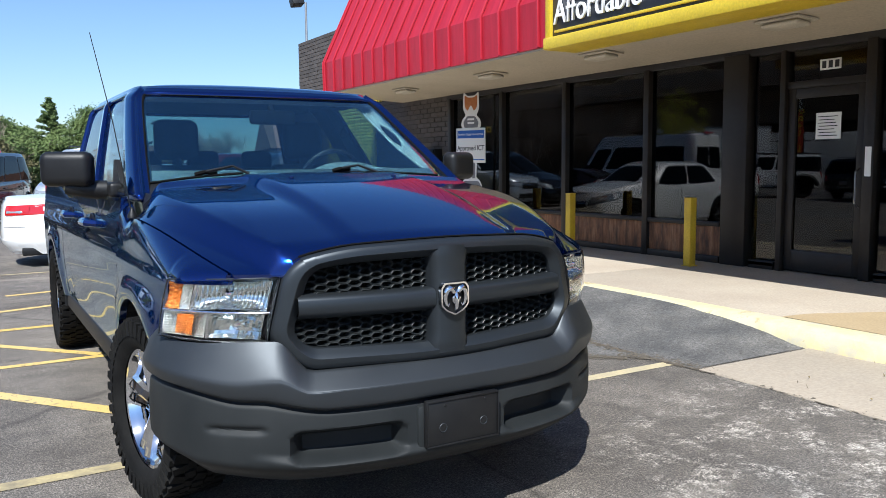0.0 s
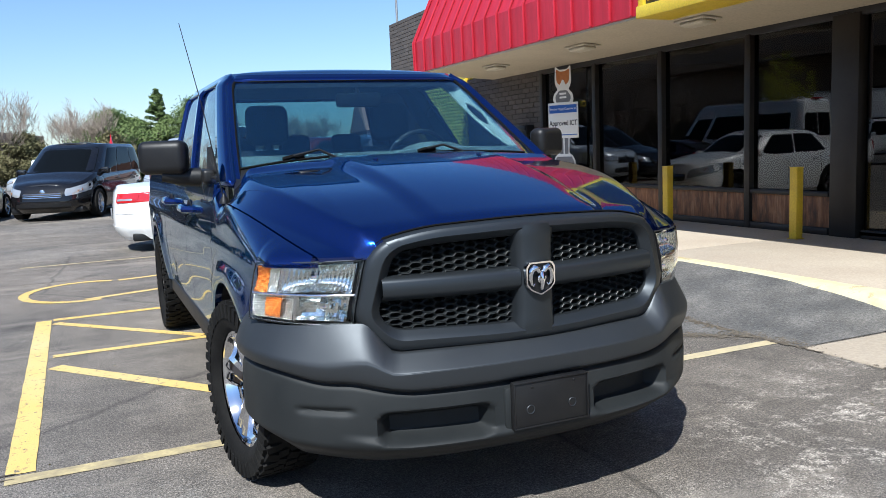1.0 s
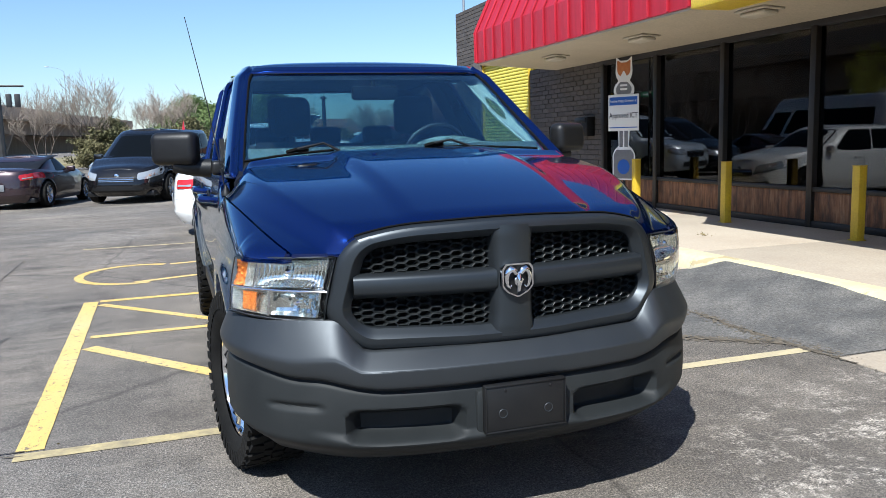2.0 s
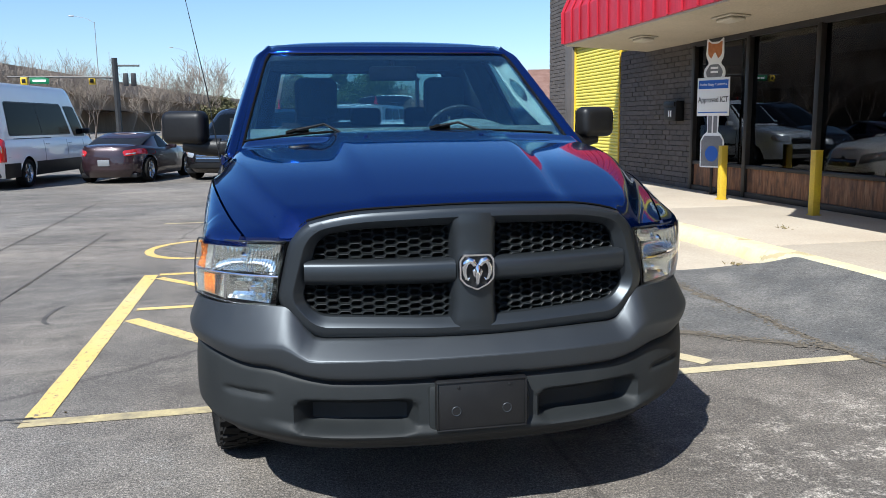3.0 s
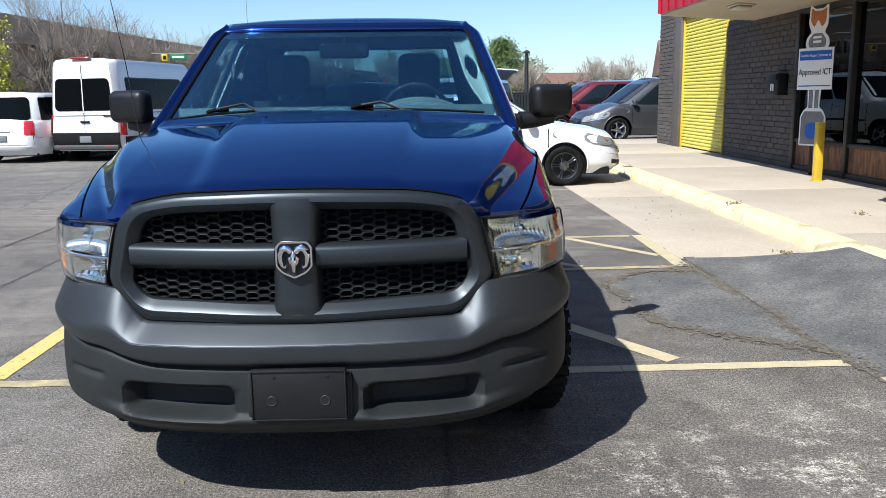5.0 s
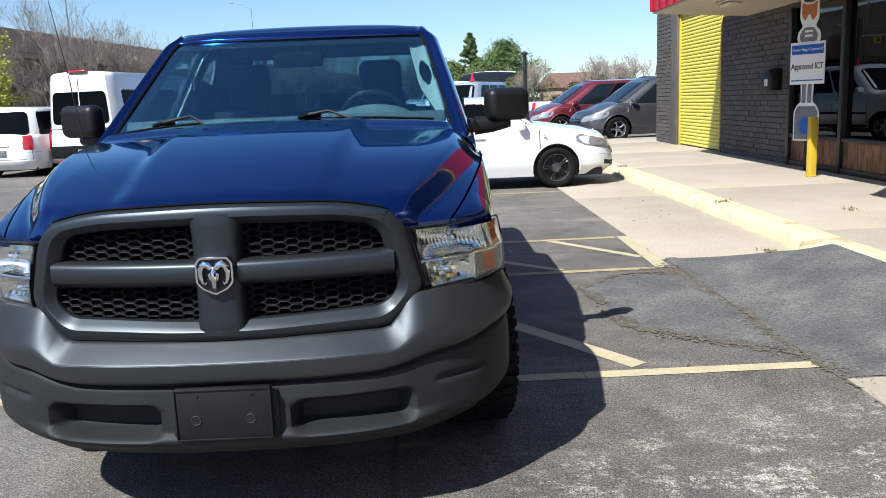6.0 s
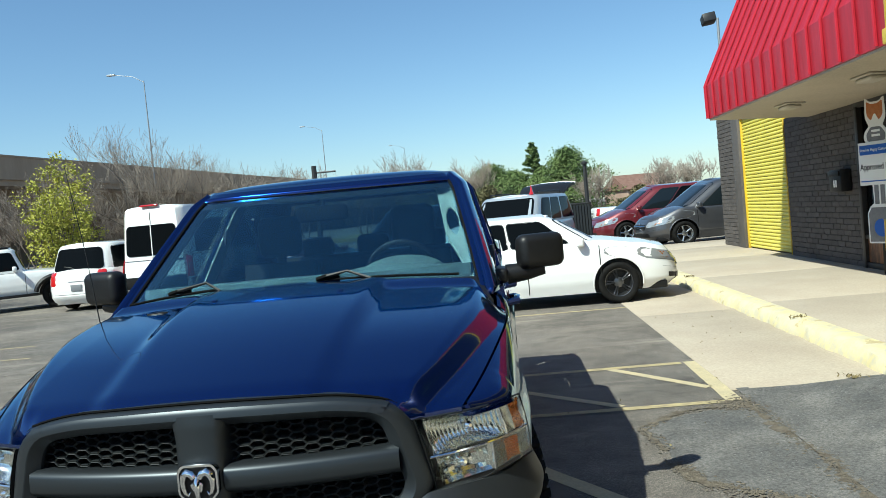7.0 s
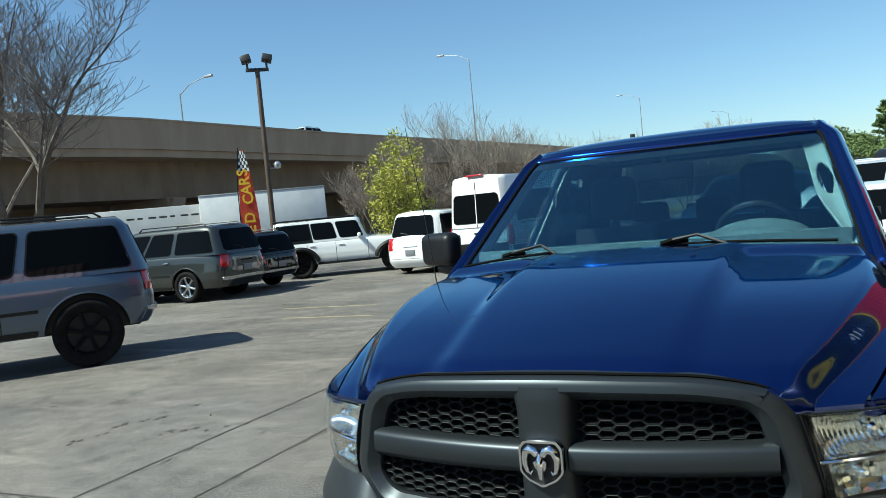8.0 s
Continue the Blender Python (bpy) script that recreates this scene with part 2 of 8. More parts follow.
_at.inputs["Location"].default_value = (-2.3 / 2.1, 0.35 / 1.7, 0)
_at.inputs["Scale"].default_value = (1 / 2.1, 1 / 1.7, 1)
wire(ASPHALT, _v, _at.inputs["Vector"])
_gr = node(ASPHALT, "TexGradient")
_gr.gradient_type = "SPHERICAL"
wire(ASPHALT, _at.outputs[0], _gr.inputs[0])
_near = ramp(ASPHALT, _gr.outputs["Fac"], (0.05, 0.0), (0.6, 1.0))
_flake = ramp(ASPHALT, noise_of(ASPHALT, _v, 16.0, 10, 0.85, 0.2), (0.49, 0.0), (0.53, 0.95))
_clump = ramp(ASPHALT, noise_of(ASPHALT, _v, 2.6, 5, 0.7), (0.49, 0.0), (0.58, 1.0))
_flake = mix(ASPHALT, 1.0, _flake, _clump, "MULTIPLY")
_c = mix(ASPHALT, mix(ASPHALT, 1.0, _near, _flake, "MULTIPLY"), _c, (0.52, 0.47, 0.40))
_c = mix(ASPHALT, 0.9, _c, _grit, "MULTIPLY")
_gravel = ramp(ASPHALT, noise_of(ASPHALT, _v, 110, 3, 0.85), (0.34, 0.40), (0.52, 1.0), (0.66, 1.75))
_c = mix(ASPHALT, 0.85, _c, _gravel, "MULTIPLY")
_spot = node(ASPHALT, "TexVoronoi", Scale=2.3, Randomness=1.0)
_sv = node(ASPHALT, "VectorMath")
_sv.operation = "MULTIPLY_ADD"
_sn = node(ASPHALT, "TexNoise", Scale=5.0, Detail=4.0, Roughness=0.7)
wire(ASPHALT, coords(ASPHALT, (0.7, 1.25, 1.0)), _sv.inputs[2])
wire(ASPHALT, _v, _sn.inputs["Vector"])
wire(ASPHALT, _sn.outputs["Color"], _sv.inputs[0])
_sv.inputs[1].default_value = (0.16, 0.16, 0)
wire(ASPHALT, _sv.outputs[0], _spot.inputs["Vector"])
_drip = ramp(ASPHALT, _spot.outputs["Distance"], (0.06, 0.42), (0.10, 1.0))
_pick = ramp(ASPHALT, noise_of(ASPHALT, _v, 0.6, 3), (0.46, 0.0), (0.60, 1.0))
_c = mix(ASPHALT, _pick, _c, mix(ASPHALT, 1.0, _c, _drip, "MULTIPLY"))
_streak = ramp(ASPHALT, noise_of(ASPHALT, coords(ASPHALT, (0.28, 1.5, 1.0)), 1.1, 7, 0.72, 0.3), (0.54, 0.0), (0.66, 0.55))
_c = mix(ASPHALT, _streak, _c, (0.30, 0.262, 0.212))
_blue = ramp(ASPHALT, noise_of(ASPHALT, _v, 0.22, 4, 0.6), (0.45, 0.0), (0.62, 0.40))
_c = mix(ASPHALT, _blue, _c, mix(ASPHALT, 1.0, _c, (0.74, 0.84, 0.98), "MULTIPLY"))
_c = mix(ASPHALT, 1.0, _c, _crack, "MULTIPLY")
_soft = ramp(ASPHALT, noise_of(ASPHALT, coords(ASPHALT, (0.5, 1.0, 1.0)), 0.8, 6, 0.6, 0.2), (0.35, 0.80), (0.65, 1.12))
_c = mix(ASPHALT, 1.0, _c, _soft, "MULTIPLY")
wire(ASPHALT, _c, bsdf(ASPHALT).inputs["Base Color"])
_h = mix(ASPHALT, 0.6, noise_of(ASPHALT, _v, 70, 3, 0.85), _crack, "MULTIPLY")
bump(ASPHALT, _h, 0.7, 0.010)

PATCH = varied("dark_patched_asphalt", (0.105, 0.102, 0.098), (0.185, 0.175, 0.16), 1.8, 0.85, 0, 75, 0.8)
_v = coords(PATCH)
_src = bsdf(PATCH).inputs["Base Color"].links[0].from_socket
_c = mix(PATCH, 0.9, _src, ramp(PATCH, noise_of(PATCH, _v, 50, 4, 0.9), (0.32, 0.25), (0.50, 0.95), (0.68, 1.7)), "MULTIPLY")
_c = mix(PATCH, 0.8, _c, ramp(PATCH, noise_of(PATCH, _v, 3.5, 7, 0.75), (0.32, 0.6), (0.7, 1.2)), "MULTIPLY")
wire(PATCH, mix(PATCH, ramp(PATCH, noise_of(PATCH, _v, 42, 3, 0.8), (0.66, 0.0), (0.70, 0.8)), _c, (0.34, 0.33, 0.30)), bsdf(PATCH).inputs["Base Color"])
CONCRETE = varied("pale_concrete", (0.40, 0.335, 0.255), (0.46, 0.395, 0.305), 0.9, 0.85, 0, 45, 0.25)
YELLOWKERB = mat("worn_yellow_kerb_paint", (0.62, 0.5, 0.16), 0.8)
_v = coords(YELLOWKERB)
_w = ramp(YELLOWKERB, noise_of(YELLOWKERB, _v, 6, 7, 0.7), (0.42, 0.0), (0.58, 1.0))
_chip = ramp(YELLOWKERB, noise_of(YELLOWKERB, _v, 2.6, 9, 0.68, 0.3), (0.585, 0.0), (0.600, 1.0))
wire(YELLOWKERB, mix(YELLOWKERB, _chip, mix(YELLOWKERB, _w, (0.60, 0.52, 0.28), (0.50, 0.455, 0.33)), (0.42, 0.345, 0.19)), bsdf(YELLOWKERB).inputs["Base Color"])
bump(YELLOWKERB, noise_of(YELLOWKERB, _v, 25, 5), 0.4, 0.01)
LINEPAINT = mat("worn_yellow_line_paint", (0.6, 0.4, 0.08), 0.75)
_v = coords(LINEPAINT)
_w = ramp(LINEPAINT, noise_of(LINEPAINT, coords(LINEPAINT, (1.0, 0.6, 1.0)), 24, 6, 0.8), (0.56, 0.0), (0.62, 1.0))
_f = ramp(LINEPAINT, noise_of(LINEPAINT, _v, 0.8, 3), (0.35, (0.62, 0.42, 0.10)), (0.7, (0.56, 0.44, 0.20)))
wire(LINEPAINT, mix(LINEPAINT, _w, _f, (0.15, 0.13, 0.10)), bsdf(LINEPAINT).inputs["Base Color"])
bump(LINEPAINT, noise_of(LINEPAINT, _v, 95, 2), 0.4, 0.006)
FADEDPAINT = varied("faded_pale_line_paint", (0.50, 0.41, 0.21), (0.26, 0.22, 0.14), 9, 0.8, 0, 60, 0.2)
DIRT = varied("dry_brown_dirt", (0.10, 0.082, 0.06), (0.17, 0.145, 0.11), 14, 0.95, 0, 90, 0.8)
GRASSMAT = varied("dry_grass_ground", (0.16, 0.14, 0.07), (0.24, 0.21, 0.12), 0.2, 0.9, 0, 9, 0.3)

bm = bmesh.new()
xs = [-2500, -400, -120, -60] + span(-40, 12, 26) + [60, 120, 400, 2500]
ys = [-2500, -400, -120, -40] + span(-12, 40, 26) + [60, 120, 400, 2500]
sheet(bm, lambda u, v: (u, v, 0), xs, ys)
solo("ground", bm, ASPHALT, "weathered grey asphalt car park with cracks and stains", "car park", kind="structure", smooth=0)


def strip(bm, a, b, width, z=0.004, ends=0.0):
    a, b = Vector((*a, 0)), Vector((*b, 0))
    d = (b - a).normalized()
    s = Vector((-d.y, d.x, 0)) * width / 2
    n = max(2, int((b - a).length / 0.12))
    rng = random.Random(int(a.x * 97 + b.y * 31))
    prev = None
    for i in range(n + 1):
        p = a + (b - a) * i / n
        l, r = [bm.verts.new(p + s * k * (1 + rng.uniform(-0.035, 0.035)) + Vector((0, 0, z))) for k in (1, -1)]
        if prev:
            bm.faces.new((prev[0], prev[1], r, l))
        prev = (l, r)
    return bm


def line(a, b, width=0.1, material=None, label="worn yellow painted bay line on the asphalt", name="bay_line"):
    return solo(name, strip(bmesh.new(), a, b, width), material or LINEPAINT, label, "road marking", group="bay lines", kind="structure", smooth=0)


line((-1.99, 1.50), (0.4, 1.52), 0.10, FADEDPAINT, "faded pale painted bay line on the asphalt")
PALELINE = varied("pale_worn_yellow_line", (0.56, 0.47, 0.28), (0.44, 0.38, 0.25), 6, 0.8, 0, 60, 0.3)
line((0.404, 1.52), (1.50, 1.532), 0.10, PALELINE)
line((1.504, 1.532), (2.80, 1.545), 0.10, PALELINE)
line((-1.93, 1.58), (-1.98, 5.62), 0.13)
line((-1.90, 5.63), (0.3, 5.68), 0.10)
line((0.304, 5.68), (2.60, 5.74), 0.10, FADEDPAINT, "faded pale painted bay line on the asphalt")
line((2.67, 4.15), (2.69, 5.78), 0.13, PALELINE)
line((-1.86, 4.06), (0.2, 4.10), 0.09)
line((0.204, 4.10), (2.60, 4.16), 0.09, FADEDPAINT, "faded pale painted bay line on the asphalt")
line((-1.84, 3.70), (-0.20, 1.62), 0.12)
line((-1.88, 5.45), (-0.75, 4.15), 0.09)
line((1.90, 5.68), (2.60, 4.66), 0.09, PALELINE)
line((0.35, 5.66), (1.80, 4.22), 0.09, PALELINE)
line((0.20, 4.10), (1.83, 1.66), 0.12, PALELINE)
line((-2.45, 10.05), (2.75, 10.1), 0.09, FADEDPAINT, "faded pale painted bay line on the asphalt")


def arc_mark(pts, width, material, label):
    bm = bmesh.new()
    for a, b in zip(pts, pts[1:]):
        strip(bm, a, b, width)
    return solo("painted_symbol", bm, material, label, "road marking", kind="structure", smooth=0)


arc_mark([(-1.63 + 0.62 * math.cos(a), 7.3 + 0.72 * math.sin(a)) for a in span(radians(60), radians(285), 14)], 0.10, LINEPAINT, "worn yellow painted curved bay symbol on the asphalt")
line((-1.62, 6.66), (-0.7, 6.95), 0.10)
line((-1.25, 7.9), (-0.55, 8.05), 0.10)
line((-8.5, 9.9), (-6.6, 9.9), 0.08, FADEDPAINT, "faded pale painted bay line on the asphalt")
line((-9.6, 11.3), (-7.4, 11.4), 0.08, FADEDPAINT, "faded pale painted bay line on the asphalt")

# concrete apron in front of the kerb, sidewalk slabs and kerb
for lo, hi in (((2.74, 4.5), (4.05, 9.0)), ((2.74, 9.02), (4.05, 16.0)), ((2.80, -6.0), (4.05, -2.6)), ((2.80, -2.58), (4.05, 1.30))):
    bm = boxes(((*lo, -0.05), (*hi, 0.008), 0.004))
    solo("apron_slab", bm, CONCRETE, "pale concrete apron slab along the kerb", "concrete slab", group="apron slabs", kind="structure")
n = 0
for y0, y1 in ((-14, -10), (-10, -6), (-6, -2.4), (-2.4, 1.2), (1.2, 4.8), (4.8, 8.4), (8.4, 12.0), (12.0, 15.6), (15.6, 19.4)):
    bm = boxes(((4.31, y0 + 0.004, -0.05), (8.2 if y0 < 18 else 6.85, y1 - 0.004, 0.150 + 0.002 * (n % 2)), 0.006))
    solo("pavement_slab", bm, CONCRETE, "pale concrete pavement slab before the shop front", "pavement", group="pavement slabs", kind="structure")
    n += 1
bm = boxes(((4.31, 19.4, -0.05), (14.0, 22.0, 0.148), 0.006))
solo("pavement_slab", bm, CONCRETE, "pale concrete pavement slab beside the building", "pavement", kind="structure")


def kerb_profile(y):
    w = 0.010 * math.sin(y * 5.1) + 0.008 * math.sin(y * 12.7)
    out = 0.0
    return [(4.02 + w - out, -0.05), (4.03 + w - out, 0.035), (4.07 + w * 0.7, 0.118 + 0.012 * math.sin(y * 8)), (4.12, 0.150), (4.20, 0.157), (4.305, 0.156), (4.305, -0.05)]


for y0, y1 in ((-14, -8), (-8, -4), (-4, 0.2), (0.2, 4.6), (4.6, 7.6), (7.6, 10.6), (10.6, 13.4)):
    bm = bmesh.new()
    sheet(bm, lambda u, v: (kerb_profile(u)[v][0], u, kerb_profile(u)[v][1]), span(y0, y1 - 0.003, 36), list(range(7)))
    solo("kerb", bm, YELLOWKERB, "worn yellow-painted concrete kerb with chipped face", "kerb", group="kerb stones", kind="structure")
# rounded end of the kerb and its return beside the white saloon
bm = bmesh.new()
sheet(bm, lambda u, v: (4.305 - (4.305 - kerb_profile(13.4)[v][0]) * math.cos(u), 13.4 + (4.305 - kerb_profile(13.4)[v][0]) * math.sin(u) * 1.6, kerb_profile(13.4)[v][1]), span(0, math.pi / 2, 10), list(range(7)))
solo("kerb", bm, YELLOWKERB, "worn yellow-painted concrete kerb with chipped face", "kerb", group="kerb stones", kind="structure")


# dark asphalt ramp up to the pavement
def ramp_z(u, v):
    x = 2.78 + u * 1.32
    edge = (0.45 * smooth01(0.0, 0.18, v) + 0.55 * smooth01(0.0, 0.52, v)) * smooth01(0.0, 0.18, 1 - v)
    y = 1.33 + v * (3.2 + 0.12 * u)
    return (x, y, 0.006 + 0.148 * (u ** 1.3) * edge + 0.006 * noise.noise((x * 2, y * 2, 0)))


bm = bmesh.new()
sheet(bm, ramp_z, span(0, 1, 26), span(0, 1, 50))
solo("asphalt_ramp", bm, PATCH, "dark patched asphalt ramp rising to the kerb", "ramp", kind="structure")


def blob(name, cx, cy, pts, z, material, label, jag=0.06, seed=1):
    """A flat patch with an uneven outline."""
    rng = random.Random(seed)
    bm = bmesh.new()
    ring = []
    for (ax, ay), (bx, by) in zip(pts, pts[1:] + pts[:1]):
        for k in range(6):
            t = k / 6
            ring.append((ax + (bx - ax) * t + rng.uniform(-jag, jag), ay + (by - ay) * t + rng.uniform(-jag, jag)))
    vs = [bm.verts.new((x, y, z)) for x, y in ring]
    bm.faces.new(vs)
    bmesh.ops.triangulate(bm, faces=bm.faces)
    return solo(name, bm, material, label, "ground patch", kind="structure", smooth=0)


blob("tinted_paving", 0, 0, [(4.32, 1.76), (4.60, 1.74), (5.25, 1.42), (5.75, 1.10), (5.75, -2.2), (4.32, -2.2)], 0.156, varied("tan_tinted_concrete", (0.40, 0.30, 0.165), (0.46, 0.35, 0.20), 1.2, 0.85, 0, 45, 0.25), "tan tinted concrete paving behind the kerb", 0.004, 5)
blob("asphalt_patch", 0, 0, [(1.85, 3.6), (2.2, 3.85), (2.76, 3.95), (2.76, 1.8), (2.3, 2.05), (1.95, 2.4)], 0.005, PATCH, "dark patch of newer asphalt with a ragged edge", 0.035, 3)


def dirt_seam(pts, width, seed):
    rng = random.Random(seed)
    bm = bmesh.new()
    prev, sway = None, 0.0
    for (ax, ay), (bx, by) in zip(pts, pts[1:]):
        d = Vector((bx - ax, by - ay, 0))
        n = max(3, int(d.length / 0.05))
        s = Vector((-d.y, d.x, 0)).normalized()
        for k in range(n + 1):
            sway = sway * 0.9 + rng.uniform(-0.016, 0.016)
            p = Vector((ax, ay, 0.006)) + d * k / n + s * sway
            w = width * rng.choice((0.08, 0.12, 0.2, 0.35, 0.7)) * rng.uniform(0.7, 1.1) / 2
            l, r, c = bm.verts.new(p + s * w), bm.verts.new(p - s * w), bm.verts.new(p + Vector((0, 0, rng.uniform(0.0, 0.0012))))
            if prev and rng.random() > 0.12:
                bm.faces.new((prev[0], prev[2], c, l)), bm.faces.new((prev[2], prev[1], r, c))
            prev = (l, r, c)
    return solo("dirt_seam", bm, DIRT, "dry brown dirt and grit along an asphalt seam", "dirt", kind="stuff")


dirt_seam([(2.72, 4.12), (2.76, 3.5), (2.80, 2.6), (2.76, 1.9), (2.84, 1.3)], 0.20, 1)
dirt_seam([(2.70, 4.0), (2.2, 3.95), (1.86, 3.55), (1.9, 3.0)], 0.13, 2)
dirt_seam([(1.9, 2.75), (2.0, 2.35), (2.35, 2.05), (2.75, 1.75)], 0.18, 3)
dirt_seam([(2.80, 3.1), (3.3, 3.25), (3.9, 3.6)], 0.10, 4)
dirt_seam([(2.74, 4.45), (3.3, 4.5), (3.75, 4.62)], 0.05, 5)
dirt_seam([(2.79, 1.3), (2.82, 0.4), (2.8, -1.2)], 0.05, 6)
for j, (x0, y0, x1, y1) in enumerate(((-6.4, 9.0, -1.5, 18.0), (-9.0, 15.2, -2.0, 13.9), (-9.4, 11.2, -3.6, 12.3), (-7.6, 9.8, -2.2, 10.6))):
    k = 7
    rr = random.Random(j)
    dirt_seam([(x0 + (x1 - x0) * i / k + rr.uniform(-0.08, 0.08), y0 + (y1 - y0) * i / k + rr.uniform(-0.08, 0.08)) for i in range(k + 1)], 0.010, 20 + j)



# straight joints between the lanes of asphalt, drips and a short skid arc
TAR = varied("dark_tar_joint", (0.050, 0.046, 0.041), (0.100, 0.090, 0.078), 6, 0.85, 0, 90, 0.5)
for k, (a, b, w) in enumerate((((-3.78, -3.0), (-3.97, 4.5), 0.016), ((-3.97, 4.5), (-4.22, 14.0), 0.016), ((-2.86, -3.0), (-3.06, 3.3), 0.013), ((-3.06, 3.3), (-3.10, 9.2), 0.013), ((-9.5, 8.36), (-1.05, 8.24), 0.018), ((-7.2, 1.48), (-1.95, 1.58), 0.012))):
    solo("asphalt_joint", strip(bmesh.new(), a, b, w, 0.0045 + 0.0004 * k), TAR, "dark straight tarred joint in the asphalt", "pavement joint", group="asphalt joints", kind="structure", smooth=0)
    edge = Vector((b[1] - a[1], a[0] - b[0])).normalized() * 0.03
    dirt_seam([(a[0] + edge.x, a[1] + edge.y), (b[0] + edge.x, b[1] + edge.y)], 0.025, 40 + k)
rng = random.Random(77)
for k in range(26):
    t = k / 25
    x, y, r = -5.18 + 0.12 * t + rng.uniform(-0.10, 0.10), 2.5 + 1.6 * t + rng.uniform(-0.15, 0.15), rng.uniform(0.006, 0.026)
    if k % 3 == 0:
        x, y = -4.55 + 0.55 * t + rng.uniform(-0.06, 0.06), 3.0 + 0.3 * t + rng.uniform(-0.06, 0.06)
    blob("oil_spot", 0, 0, [(x + r * (1 + 0.6 * math.cos(q)) * math.cos(q), y + r * 1.6 * math.sin(q)) for q in span(0, 5.24, 5)], 0.0046, TAR, "small dark oil spot on the asphalt", 0.006, 60 + k)
arc_mark([(-2.42 - 0.10 * math.sin(q), 3.70 + 0.34 * (1 - math.cos(q))) for q in span(0, 2.6, 12)], 0.035, TAR, "faint dark curved skid mark on the asphalt")


def grit_along(name, label, runs, seed):
    """Loose crumbs of dirt and asphalt strewn along seams."""
    rng = random.Random(seed)
    vs, fs = [], []
    for pts, spread, count in runs:
        for _ in range(count):
            k = rng.randrange(len(pts) - 1)
            (ax, ay), (bx, by) = pts[k], pts[k + 1]
            t = rng.random()
            x, y = ax + (bx - ax) * t + rng.gauss(0, spread), ay + (by - ay) * t + rng.gauss(0, spread)
            r, a = rng.uniform(0.003, 0.010) * rng.choice((0.5, 0.8, 1, 1.8)), rng.uniform(0, 6.28)
            n, b0 = 5, len(vs)
            for q in range(n):
                w = r * rng.uniform(0.6, 1.2)
                vs.append((x + w * math.cos(a + 1.257 * q), y + w * math.sin(a + 1.257 * q), 0.0085))
            vs.append((x, y, 0.0085 + r * rng.uniform(0.1, 0.4)))
            fs += [(b0 + q, b0 + (q + 1) % n, b0 + n) for q in range(n)]
    me = bpy.data.meshes.new(name)
    me.from_pydata(vs, [], fs)
    me.materials.append(DIRT)
    return tagged(new(name, me), label, "dirt", kind="stuff")


grit_along("seam_grit", "dry brown dirt crumbs strewn along asphalt seams", (
    ([(2.72, 4.12), (2.76, 3.5), (2.80, 2.6), (2.76, 1.9), (2.84, 1.3)], 0.050, 1500),
    ([(2.70, 4.0), (2.2, 3.95), (1.86, 3.55), (1.9, 3.0)], 0.030, 600),
    ([(1.9, 2.75), (2.0, 2.35), (2.35, 2.05), (2.75, 1.75)], 0.045, 1000),
    ([(2.80, 3.1), (3.3, 3.25), (3.9, 3.6)], 0.035, 300),
    ([(2.74, 4.2), (2.55, 4.05), (2.7, 3.85)], 0.08, 500),
    ([(2.79, 1.3), (2.82, 0.4), (2.8, -1.2)], 0.02, 120)), 5)

# ---- shop building ----
BRICK = mat("dark_brown_painted_brick", (0.05, 0.045, 0.043), 0.8)
_o = BRICK.node_tree.nodes.new("ShaderNodeObjectInfo")
_i = BRICK.node_tree.nodes.new("ShaderNodeNewGeometry")
_v = coords(BRICK)
_r = ramp(BRICK, _i.outputs["Random Per Island"], (0.0, (0.066, 0.056, 0.050)), (1.0, (0.108, 0.094, 0.086)))
_r2 = ramp(BRICK, _o.outputs["Random"], (0.0, 0.8), (1.0, 1.15))
_c = mix(BRICK, 1.0, _r, _r2, "MULTIPLY")
wire(BRICK, mix(BRICK, 0.6, _c, ramp(BRICK, noise_of(BRICK, _v, 30, 5), (0.3, 0.6), (0.7, 1.1)), "MULTIPLY"), bsdf(BRICK).inputs["Base Color"])
bump(BRICK, noise_of(BRICK, _v, 60, 4), 0.5, 0.006)
MORTAR = varied("dark_mortar", (0.035, 0.032, 0.030), (0.05, 0.046, 0.043), 4, 0.9, 0, 80, 0.4)
REDMETAL = mat("red_awning_metal", (0.42, 0.012, 0.028), 0.42)
_v = coords(REDMETAL)
_st = ramp(REDMETAL, noise_of(REDMETAL, coords(REDMETAL, (1, 7, 0.8)), 1.2, 6, 0.7), (0.35, (0.30, 0.010, 0.022)), (0.62, (0.39, 0.015, 0.031)), (0.85, (0.46, 0.045, 0.060)))
wire(REDMETAL, _st, bsdf(REDMETAL).inputs["Base Color"])
bump(REDMETAL, noise_of(REDMETAL, _v, 2.5, 3), 0.25, 0.02)
YELLOWMETAL = varied("yellow_roller_door_metal", (0.76, 0.67, 0.11), (0.68, 0.59, 0.10), 1.5, 0.4, 0, 40, 0.1)
YELLOWPAINT = varied("yellow_painted_steel", (0.68, 0.47, 0.02), (0.56, 0.37, 0.03), 3, 0.5, 0, 50, 0.2)
YELLOWSIGN = varied("bright_yellow_sign_trim", (0.78, 0.58, 0.03), (0.70, 0.50, 0.03), 2, 0.4, 0, 40, 0.05)
NAVYSIGN = varied("dark_blue_black_sign_face", (0.020, 0.024, 0.040), (0.035, 0.040, 0.055), 2.5, 0.35, 0, 30, 0.05)
WHITELETTER = mat("white_sign_letters", (0.78, 0.78, 0.76), 0.5)
SOFFIT = varied("tan_soffit_panel", (0.47, 0.41, 0.31), (0.54, 0.47, 0.36), 0.8, 0.75, 0, 30, 0.1)
